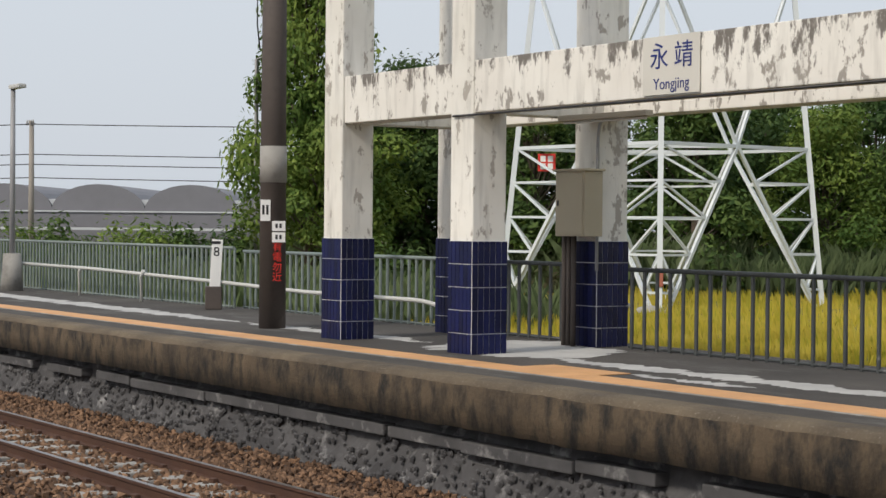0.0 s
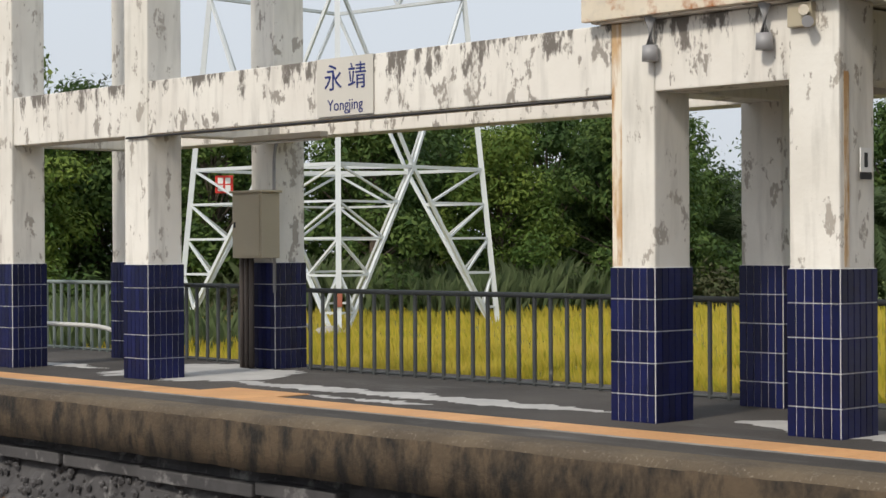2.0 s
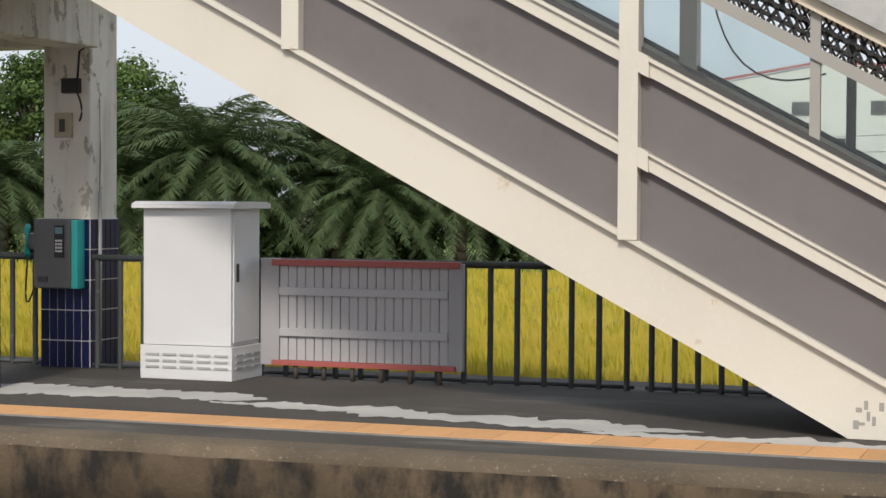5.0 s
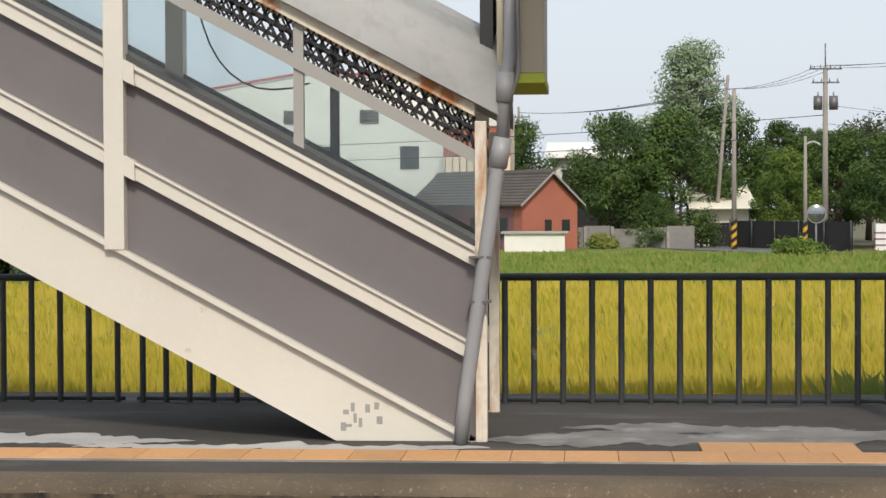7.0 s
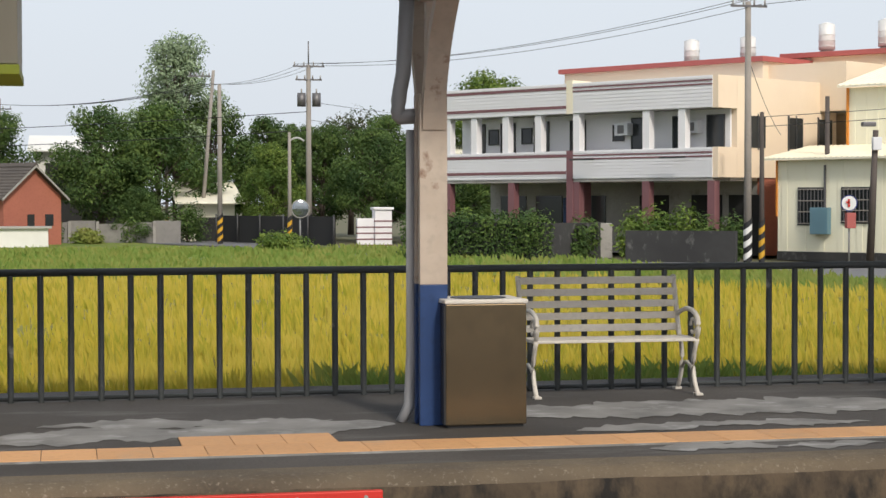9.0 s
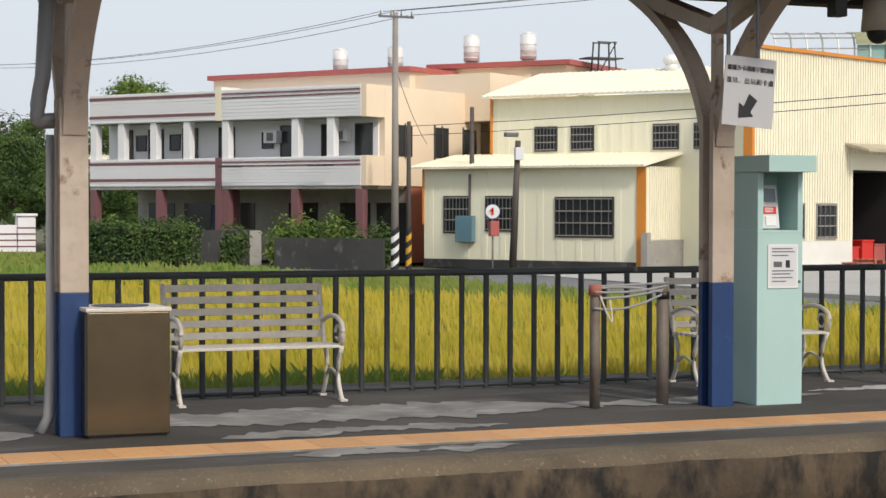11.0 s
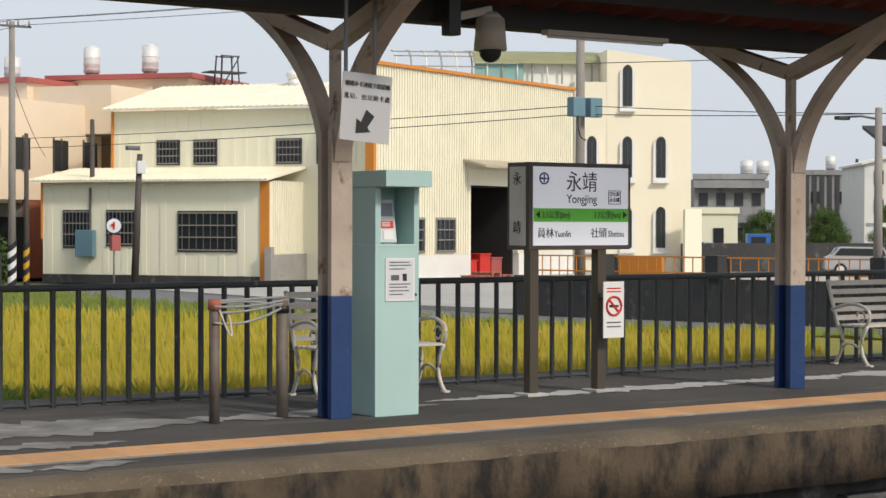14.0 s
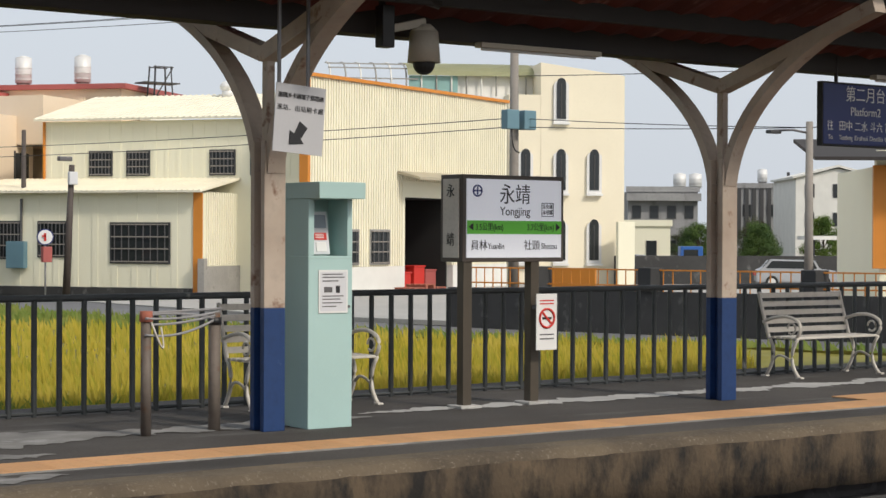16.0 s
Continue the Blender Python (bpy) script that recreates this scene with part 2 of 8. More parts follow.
M["beige"] = plain("beige_box_paint", (0.42, 0.37, 0.27), 0.5)
M["pipe_grey"] = plain("grey_plastic_pipe", (0.3, 0.3, 0.31), 0.45)
M["canopy"] = surface("rusty_dark_canopy_sheet", (0.15, 0.04, 0.026), (0.075, 0.024, 0.018), 0.85, big=1.0, small=6, bump=0.2,
                      stain=(0.26, 0.15, 0.11), stain_at=(0.58, 0.7), stretch=(2.5, 0.8, 1), stain_scale=2)
M["canopy_beam"] = plain("dark_canopy_steel", (0.035, 0.03, 0.028), 0.8)
M["lamp_white"] = plain("pale_lamp_casing", (0.48, 0.43, 0.35), 0.5)
M["soil"] = surface("field_soil", (0.12, 0.1, 0.06), (0.09, 0.1, 0.04), 0.95, big=0.3, small=3, bump=0.4)
M["road"] = surface("grey_road_asphalt", (0.15, 0.15, 0.155), (0.115, 0.115, 0.12), 0.85, big=0.3, small=20, bump=0.3)
M["road_line"] = plain("white_road_paint", (0.6, 0.6, 0.58), 0.7)
M["lot"] = surface("pale_concrete_yard", (0.4, 0.385, 0.36), (0.33, 0.32, 0.3), 0.85, big=0.3, small=5, bump=0.2)
M["rice"] = leaf_material("ripening_rice", (0.5, 0.39, 0.05), (0.27, 0.28, 0.028), (0.5, 0.4, 0.075))
M["rice_base"] = surface("rice_undergrowth", (0.24, 0.2, 0.03), (0.15, 0.15, 0.022), 0.9, big=0.5, small=8, bump=1.0)
M["weeds"] = leaf_material("green_weeds", (0.12, 0.2, 0.035), (0.2, 0.27, 0.06), (0.26, 0.27, 0.07))
M["reeds"] = leaf_material("tall_grey_green_reeds", (0.075, 0.115, 0.045), (0.15, 0.185, 0.09), (0.1, 0.135, 0.06))
M["leaf"] = leaf_material("broad_leaf", (0.05, 0.1, 0.026), (0.15, 0.215, 0.055), (0.04, 0.08, 0.026))
M["leaf_light"] = leaf_material("fresh_leaf", (0.085, 0.15, 0.028), (0.24, 0.31, 0.065), (0.06, 0.115, 0.024))
# paler green: the haze over the distant tall tree is mixed into the leaves
M["leaf_pale"] = leaf_material("pale_hazy_leaf", (0.2, 0.28, 0.16), (0.36, 0.44, 0.28), (0.25, 0.32, 0.2))
M["leaf_dry"] = leaf_material("dull_leaf", (0.045, 0.075, 0.028), (0.085, 0.11, 0.045), (0.08, 0.065, 0.04))
M["frond"] = leaf_material("palm_frond", (0.045, 0.08, 0.034), (0.12, 0.16, 0.07), (0.085, 0.12, 0.055))
M["bark"] = surface("brown_bark", (0.11, 0.085, 0.065), (0.07, 0.055, 0.045), 0.95, big=3, small=14, bump=0.8)
M["tower"] = plain("white_galvanised_steel", (0.66, 0.7, 0.73), 0.5, 0.1)
M["wall_white"] = surface("white_tiled_facade", (0.8, 0.79, 0.81), (0.76, 0.75, 0.77), 0.6, big=0.3, small=9, bump=0.03, speck=0.15)
M["wall_mauve"] = plain("mauve_trim_band", (0.2, 0.09, 0.1), 0.6)
M["wall_peach"] = surface("peach_render", (0.8, 0.66, 0.5), (0.75, 0.61, 0.46), 0.8, big=0.4, small=9, bump=0.05, speck=0.2)
M["wall_yellow"] = surface("pale_yellow_metal_cladding", (0.82, 0.79, 0.62), (0.78, 0.75, 0.59), 0.5, big=0.3, small=8, bump=0.02, speck=0.15)
M["roof_cream"] = plain("cream_metal_roofing", (0.86, 0.81, 0.66), 0.5)
M["wall_cream"] = surface("cream_render", (0.84, 0.77, 0.6), (0.8, 0.73, 0.57), 0.8, big=0.4, small=9, bump=0.05, speck=0.2)
M["orange_trim"] = plain("orange_trim", (0.65, 0.24, 0.03), 0.5)
M["red_trim"] = plain("dusty_red_coping", (0.4, 0.1, 0.09), 0.6)
M["pane"] = plain("dark_window_glass", (0.03, 0.034, 0.037), 0.12)
# near black: shade inside openings put into the colour; also the black net
M["dim"] = plain("interior_shade_and_net_black", (0.02, 0.02, 0.02), 0.9)
M["brick"] = surface("red_brick_wall", (0.38, 0.13, 0.085), (0.33, 0.11, 0.075), 0.85, big=0.6, small=8, bump=0.3)
M["tile_roof"] = surface("grey_brown_roof_tiles", (0.1, 0.085, 0.075), (0.07, 0.06, 0.055), 0.9, big=0.8, small=6, bump=0.6)
M["far_grey"] = surface("weathered_far_concrete", (0.33, 0.33, 0.33), (0.25, 0.25, 0.255), 0.9, big=0.3, small=2, bump=0.1, stain=(0.18, 0.18, 0.18), stretch=(1, 1, 0.3))
M["far_white"] = plain("pale_far_render", (0.76, 0.75, 0.71), 0.8)
M["block_wall"] = surface("grey_block_wall", (0.25, 0.24, 0.225), (0.19, 0.18, 0.17), 0.9, big=0.5, small=4, bump=0.3, spread=0.12)
M["dark_wall"] = surface("dark_stained_wall", (0.05, 0.05, 0.05), (0.03, 0.03, 0.031), 0.9, big=0.5, small=4, bump=0.3,
                         stain=(0.12, 0.12, 0.115), stain_at=(0.58, 0.7), stretch=(1, 1, 0.6), stain_scale=2.5)
M["tank"] = plain("stainless_tank", (0.72, 0.72, 0.71), 0.5, 0.1)
M["pole_grey"] = surface("grey_concrete_pole", (0.3, 0.27, 0.24), (0.24, 0.22, 0.2), 0.85, big=0.8, small=9, bump=0.2)
M["yellow"] = plain("warning_yellow", (0.6, 0.33, 0.02), 0.6)
M["car_white"] = plain("silver_car_paint", (0.5, 0.51, 0.53), 0.25, 0.3)
M["car_blue"] = plain("blue_truck_paint", (0.03, 0.12, 0.4), 0.35)
M["rubber"] = plain("tyre_rubber", (0.02, 0.02, 0.02), 0.8)
M["green_house"] = plain("greenhouse_film", (0.17, 0.17, 0.19), 0.6)
M["film_white"] = plain("white_greenhouse_film", (0.5, 0.52, 0.54), 0.5)
M["lime"] = plain("lime_green_lens", (0.35, 0.4, 0.03), 0.5)
M["blue_box"] = plain("grey_blue_box", (0.14, 0.26, 0.32), 0.5)


# ---- mesh helpers ----
def root_of(ob):
    while ob.parent:
        ob = ob.parent
    return ob


def thing(name, at, label, category, group="", kind=""):
    ob = new(name)
    ob.empty_display_size = 0.1
    ob.matrix_basis = Matrix.Translation(at) if not isinstance(at, Matrix) else at
    return tagged(ob, label, category, group, kind)


def part(name, bm, material, parent, label="", kind=""):
    """Links a bmesh (in world places) as one mesh under a thing or a part."""
    if parent is not None:
        bm.transform(root_of(parent).matrix_basis.inverted())
    me = bpy.data.meshes.new(name)
    bm.normal_update()
    bm.to_mesh(me)
    bm.free()
    me.materials.append(material)
    ob = new(name, me)
    ob.parent = parent
    return tagged(ob, label, kind=kind)


def solo(name, bm, material, label, category, group="", kind="", at=None):
    """One mesh that is a thing by itself; its origin at the foot of its middle."""
    lo = [min(v.co[i] for v in bm.verts) for i in range(3)]
    hi = [max(v.co[i] for v in bm.verts) for i in range(3)]
    at = at or ((lo[0] + hi[0]) / 2, (lo[1] + hi[1]) / 2, lo[2])
    bm.transform(Matrix.Translation(at).inverted())
    ob = part(name, bm, material, None)
    ob.location = at
    return tagged(ob, label, category, group, kind)


def piece(name, mesh, parent, m):
    ob = new(name, mesh)
    ob.parent = parent
    ob.matrix_basis = root_of(parent).matrix_basis.inverted() @ m
    return ob


def mesh_of(name, bm, material):
    me = bpy.data.meshes.new(name)
    bm.normal_update()
    bm.to_mesh(me)
    bm.free()
    me.materials.append(material)
    return me


def box(x0, x1, y0, y1, z0, z1, bevel=0.0, bm=None, m=None):
    bm2 = bmesh.new()
    bmesh.ops.create_cube(bm2, size=1)
    bm2.transform(Matrix.Translation(((x0 + x1) / 2, (y0 + y1) / 2, (z0 + z1) / 2)) @ Matrix.Diagonal((abs(x1 - x0), abs(y1 - y0), abs(z1 - z0), 1)))
    if bevel:
        bmesh.ops.bevel(bm2, geom=bm2.edges[:], offset=bevel, segments=2, affect="EDGES", profile=0.6)
    if m is not None:
        bm2.transform(m)
    return join(bm, bm2)


def join(bm, bm2):
    if bm is None:
        return bm2
    me = bpy.data.meshes.new("tmp")
    bm2.to_mesh(me)
    bm2.free()
    bm.from_mesh(me)
    bpy.data.meshes.remove(me)
    return bm


def bar(p0, p1, w, h, bm=None, bevel=0.0):
    """A straight bar from p0 to p1: w across (level), h deep."""
    p0, p1 = Vector(p0), Vector(p1)
    d = p1 - p0
    m = Matrix.Translation((p0 + p1) / 2) @ d.to_track_quat("Y", "Z").to_matrix().to_4x4()
    return box(-w / 2, w / 2, -d.length / 2, d.length / 2, -h / 2, h / 2, bevel, bm, m)


def rod(p0, p1, r0, r1=None, seg=10, bm=None, caps=True):
    p0, p1 = Vector(p0), Vector(p1)
    d = p1 - p0
    bm2 = bmesh.new()
    bmesh.ops.create_cone(bm2, cap_ends=caps, segments=seg, radius1=r0, radius2=r0 if r1 is None else r1, depth=d.length)
    bm2.transform(Matrix.Translation((p0 + p1) / 2) @ d.to_track_quat("Z", "Y").to_matrix().to_4x4())
    for f in bm2.faces:
        f.smooth = len(f.verts) == 4
    return join(bm, bm2)


def tube(points, r, seg=8, bm=None):
    """A round tube along points."""
    bm2 = bmesh.new()
    pts = [Vector(p) for p in points]
    rings = []
    for i, p in enumerate(pts):
        d = (pts[min(i + 1, len(pts) - 1)] - pts[max(i - 1, 0)]).normalized()
        q = d.to_track_quat("Z", "Y")
        rings.append([bm2.verts.new(p + q @ Vector((r * math.cos(a), r * math.sin(a), 0))) for a in (2 * math.pi * k / seg for k in range(seg))])
    for a, b in zip(rings, rings[1:]):
        for k in range(seg):
            f = bm2.faces.new((a[k], a[(k + 1) % seg], b[(k + 1) % seg], b[k]))
            f.smooth = True
    bm2.faces.new(rings[0][::-1])
    bm2.faces.new(rings[-1])
    return join(bm, bm2)


def arc(p0, p1, p2, n=12):
    """A smooth curve from p0 to p2, drawn towards p1."""
    p0, p1, p2 = Vector(p0), Vector(p1), Vector(p2)
    return [(1 - t) ** 2 * p0 + 2 * t * (1 - t) * p1 + t * t * p2 for t in (i / n for i in range(n + 1))]


def prism(profile, y0, y1, bm=None):
    """A solid from a profile in x and z, between two values of y."""
    bm2 = bmesh.new()
    a = [bm2.verts.new((x, y0, z)) for x, z in profile]
    b = [bm2.verts.new((x, y1, z)) for x, z in profile]
    k = len(profile)
    bm2.faces.new(a)
    bm2.faces.new(b[::-1])
    for i in range(k):
        bm2.faces.new((a[(i + 1) % k], a[i], b[i], b[(i + 1) % k]))
    bmesh.ops.recalc_face_normals(bm2, faces=bm2.faces[:])
    return join(bm, bm2)


def prism_x(profile, x0, x1, bm=None):
    """A solid from a profile in y and z, between two values of x."""
    bm2 = prism(profile, 0, 1)
    bm2.transform(Matrix(((0, 1, 0, 0), (1, 0, 0, 0), (0, 0, 1, 0), (0, 0, 0, 1))))
    bm2.transform(Matrix.Translation((x0, 0, 0)) @ Matrix.Diagonal((x1 - x0, 1, 1, 1)))
    bmesh.ops.recalc_face_normals(bm2, faces=bm2.faces[:])
    return join(bm, bm2)


def sheet(points, z=0.0):
    bm = bmesh.new()
    bm.faces.new([bm.verts.new((x, y, z)) for x, y in points])
    bmesh.ops.recalc_face_normals(bm, faces=bm.faces[:])
    if bm.faces[0].normal.z < 0 if len(bm.faces) else False:
        bmesh.ops.reverse_faces(bm, faces=bm.faces[:])
    return bm


def slab(points, z0, z1):
    """A flat solid over an outline in x and y."""
    bm = bmesh.new()
    a = [bm.verts.new((x, y, z0)) for x, y in points]
    b = [bm.verts.new((x, y, z1)) for x, y in points]
    k = len(points)
    bm.faces.new(a)
    bm.faces.new(b[::-1])
    for i in range(k):
        bm.faces.new((a[(i + 1) % k], a[i], b[i], b[(i + 1) % k]))
    bmesh.ops.recalc_face_normals(bm, faces=bm.faces[:])
    return bm


def lettering(name, text, size, m, material, parent, width=None):
    """Raised letters as a mesh: m places their middle; they face -y when m does not turn them."""
    cu = bpy.data.curves.new("letters", "FONT")
    cu.body, cu.size, cu.align_x, cu.align_y, cu.extrude = text, size, "CENTER", "CENTER", 0.0015
    tmp = bpy.data.objects.new("letters", cu)
    scene.collection.objects.link(tmp)
    me = bpy.data.meshes.new_from_object(tmp.evaluated_get(bpy.context.evaluated_depsgraph_get()))
    bpy.data.objects.remove(tmp)
    bm = bmesh.new()
    bm.from_mesh(me)
    bpy.data.meshes.remove(me)
    if width and bm.verts:
        w = max(v.co.x for v in bm.verts) - min(v.co.x for v in bm.verts)
        bm.transform(Matrix.Diagonal((width / w, 1, 1, 1)))
    bm.transform(m @ pose(0, 0, 0, 90, 0, 0))
    return part(name, bm, material, parent)


def raw_mesh(name, verts, faces, material, parent=None, smooth=False):
    me = bpy.data.meshes.new(name)
    me.from_pydata([tuple(v) for v in verts], [], faces)
    me.materials.append(material)
    me.update()
    ob = new(name, me)
    ob.parent = parent
    return ob


rng = np.random.default_rng(7)

# ---- ground, track and platform ----
X0, X1 = -75.0, 45.0
EDGE, FENCE = 10.45, 14.8
GROUND = -1.0
BED = -1.1
bm = bmesh.new()
rows = [[bm.verts.new((x, y, z)) for x in (-900, 900)] for y, z in ((-900, -1.5), (10.95, -1.5), (11.2, GROUND - 0.15), (1500, GROUND - 0.15))]
for a, b in zip(rows, rows[1:]):
    bm.faces.new((a[0], a[1], b[1], b[0]))
solo("ground", bm, M["soil"], "flat brown and green farmland soil reaching the horizon", "ground", kind="structure", at=(0, 0, -1.5))

solo("near_platform", box(X0, X1, -7.0, 2.0, -1.5, 0.0, 0.03), M["asphalt"], "plain asphalt platform across the tracks", "platform", kind="structure")
bm = box(X0, X1, EDGE + 0.5, 15.6, -1.5, -0.1)
platform = solo("platform_base", bm, M["old_wall"], "old grey rough concrete platform base", "platform", kind="structure")
bm = box(X0, X1, EDGE + 0.35, 15.6, -0.1, 0.0)
solo("platform_floor", bm, M["asphalt"], "worn dark asphalt platform surface with pale stains", "platform floor", kind="structure")


def rough_lip():
    """The raised platform edge: a thick slab with a worn, uneven rounded nose."""
    prof = [(EDGE + 0.35, 0.004), (EDGE + 0.14, 0.0), (EDGE + 0.04, -0.02), (EDGE, -0.075), (EDGE - 0.005, -0.28), (EDGE + 0.01, -0.53), (EDGE + 0.4, -0.55)]
    xs = np.arange(X0, X1 + 0.01, 0.11)
    bm = bmesh.new()
    rows = []
    for x in xs:
        row = []
        for i, (y, z) in enumerate(prof):
            n = (noise.noise(Vector((x * 1.7, i * 3.1, 0))) * 0.014 + noise.noise(Vector((x * 7.0, i * 5.3, 3))) * 0.012) if 0 < i < 6 else 0
            row.append(bm.verts.new((x, y + n, z + n * 0.7)))
        rows.append(row)
    for a, b in zip(rows, rows[1:]):
        for i in range(len(prof) - 1):
            f = bm.faces.new((a[i], a[i + 1], b[i + 1], b[i]))
            f.smooth = 0 < i < 5
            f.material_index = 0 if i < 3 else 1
    bmesh.ops.recalc_face_normals(bm, faces=bm.faces[:])
    return bm


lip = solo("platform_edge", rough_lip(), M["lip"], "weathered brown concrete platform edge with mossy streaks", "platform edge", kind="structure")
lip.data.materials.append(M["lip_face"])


def rough_wall(y, z0, z1, step, amp, seed, material, name, label, x0=X0, x1=X1, lean=0.0):
    xs, zs = np.arange(x0, x1, step), np.arange(z0, z1 + 0.001, step * 0.8)
    verts = [(x, y + lean * (z - z1) + amp * noise.noise(Vector((x * 2.2, z * 3, seed))) + amp * 0.6 * noise.noise(Vector((x * 7, z * 7, seed))), z) for z in zs for x in xs]
    k = len(xs)
    faces = [(j * k + i, j * k + i + 1, (j + 1) * k + i + 1, (j + 1) * k + i) for j in range(len(zs) - 1) for i in range(k - 1)]
    ob = raw_mesh(name, verts, faces, material)
    return tagged(ob, label, "wall", kind="structure")


rough_wall(EDGE + 0.36, -1.5, -0.52, 0.12, 0.06, 3, M["old_wall"], "platform_wall", "rough grey old platform retaining wall", lean=0.22)
# the older edge course below, broken in places
rng_b = random.Random(3)
x = X0
while x < X1:
    ln = rng_b.uniform(1.2, 2.6)
    dz = rng_b.uniform(-0.03, 0.02)
    b2 = box(x, x + ln - 0.03, EDGE + 0.12 + rng_b.uniform(0, 0.07), EDGE + 0.55, -0.79 + dz, -0.66 + dz, 0.02)
    tagged(part("edge_course_block", b2, M["old_wall"], platform), "old grey concrete edge course")
    x += ln + (0.6 if rng_b.random() < 0.2 else 0)

# tactile strip: one tile after another
strip = thing("tactile_strip", (0, 11.66, 0), "orange tactile guide tiles along the platform edge", "tactile paving", kind="structure")
tile_me = mesh_of("tactile_tile", box(-0.1685, 0.1685, -0.235, 0.235, 0, 0.012, 0.004), M["orange_tile"])
for i in range(200):
    piece("tile", tile_me, strip, pose(-46 + i * 0.341, 11.6, 0.001, 0, 0, 180 * (i % 2)))
for xa in (-16.6, 0.92, 14.2):
    for i in range(4 if xa < 0 else 3):
        piece("tile", tile_me, strip, pose(xa + i * 0.341, 12.074, 0.001, 0, 0, 180 * (i % 2)))


def patch(x0, x1, y0, y1, seed, thick):
    """An uneven pale cement repair lying on the asphalt."""
    n = max(8, int((x1 - x0) / 0.05))
    lo = [(x0 + (x1 - x0) * i / n, y0 + 0.22 * noise.noise(Vector((i * 0.11, seed, 0))) + 0.1 * noise.noise(Vector((i * 0.45, seed, 4))) + 0.09 * noise.noise(Vector((i * 1.3, seed, 2)))) for i in range(n + 1)]
    hi = [(x, y1 + 0.26 * noise.noise(Vector((i * 0.09, seed, 9))) + 0.12 * noise.noise(Vector((i * 0.5, seed, 7))) + 0.09 * noise.noise(Vector((i * 1.4, seed, 1)))) for i, (x, _) in enumerate(lo)]
    for i in range(n + 1):
        f = min(1.0, (min(i, n - i) / n * 5 + 0.02)) ** 0.6 * (1.08 + 0.5 * noise.noise(Vector((i * 0.3, seed, 12))))
        mid = (lo[i][1] + hi[i][1]) / 2
        lo[i], hi[i] = (lo[i][0], mid + (lo[i][1] - mid) * f), (hi[i][0], mid + (hi[i][1] - mid) * f)
    bm = bmesh.new()
    va = [bm.verts.new((x, y, thick)) for x, y in lo]
    vb = [bm.verts.new((x, max(y, lo[i][1] + 0.02), thick)) for i, (x, y) in enumerate(hi)]
    for i in range(n):
        bm.faces.new((va[i], va[i + 1], vb[i + 1], vb[i]))
    return bm


# ends along the platform, near and far edge, and how much the repair slants towards the tracks
REPAIRS = ((-44, -26.2, 13.2, 13.75, -0.35), (-26, -20.6, 13.1, 13.45, 0), (-20.6, -17.4, 12.85, 14.75, -0.6), (-17.6, -11.5, 12.82, 13.25, 0), (-15.3, -13.4, 12.3, 12.5, 0),
           (-10.2, -6.2, 12.72, 13.3, -0.12), (-6.6, -2.6, 12.3, 12.72, -0.42), (-3.4, -0.6, 11.86, 12.12, 0), (-0.7, 2.3, 12.3, 13.0, 0.3), (-0.2, 1.9, 12.95, 13.35, 0),
           (2.9, 6.6, 12.85, 13.75, 0), (3.4, 5.6, 12.1, 12.4, 0), (3.6, 5.2, 11.0, 11.22, 0), (6.2, 9.0, 13.0, 13.4, 0), (9.0, 18.0, 13.35, 13.68, 0))
for k, (xa, xb, ya, yb, slant) in enumerate(REPAIRS):
    bm = patch(xa, xb, ya, yb, k * 5.3, 0.002 + 0.0003 * k)
    for v in bm.verts:
        v.co.y += slant * ((v.co.x - xa) / (xb - xa) - 0.5)
    solo("cement_patch", bm, M["pale_patch"] if xb < 0 or xa > 8 else M["grey_patch"], "uneven cement repair on the asphalt", "floor patch", group="cement repairs", kind="structure")

solo("strip_border", box(-46, 22, 11.315, 11.36, 0.0, 0.008), M["grey_patch"], "worn cement border along the tactile strip", "border", kind="structure")
# cobbles standing proud of the old wall
cob_v, cob_f = [], []
rc = np.random.default_rng(5)
for i in range(900):
    x, z = rc.uniform(-33, -9), rc.uniform(-1.3, -0.82)
    s = rc.uniform(0.03, 0.065)
    c = Vector((x, EDGE + 0.33 + 0.22 * (z + 0.52), z))
    b = len(cob_v)
    for d in ((1, 0, 0), (0.5, 0, 0.8), (-0.5, 0, 0.8), (-1, 0, 0), (-0.5, 0, -0.9), (0.5, 0, -0.9)):
        cob_v.append(c + Vector(d) * s * rc.uniform(0.8, 1.2) * 0.8)
    for d in ((0.5, -0.5, 0.3), (-0.4, -0.55, 0.35), (0, -0.5, -0.45)):
        cob_v.append(c + Vector(d) * s)
    cob_f += [(b, b + 1, b + 6), (b + 1, b + 2, b + 7), (b + 1, b + 7, b + 6), (b + 2, b + 3, b + 7), (b + 3, b + 4, b + 8), (b + 3, b + 8, b + 7), (b + 4, b + 5, b + 8), (b + 5, b, b + 6), (b + 5, b + 6, b + 8), (b + 6, b + 7, b + 8)]
tagged(raw_mesh("wall_cobbles", cob_v, cob_f, M["old_wall"]), "rounded cobbles set in the old wall", "cobbles", kind="stuff")

# track: ballast bed, sleepers and rails
def bed_at(y):
    """The ballast's height: a shoulder under the sleepers, lower along the platform wall."""
    return BED - 0.2 * min(1.0, max(0.0, (abs(y - 7.72) - 1.15) / 0.9))


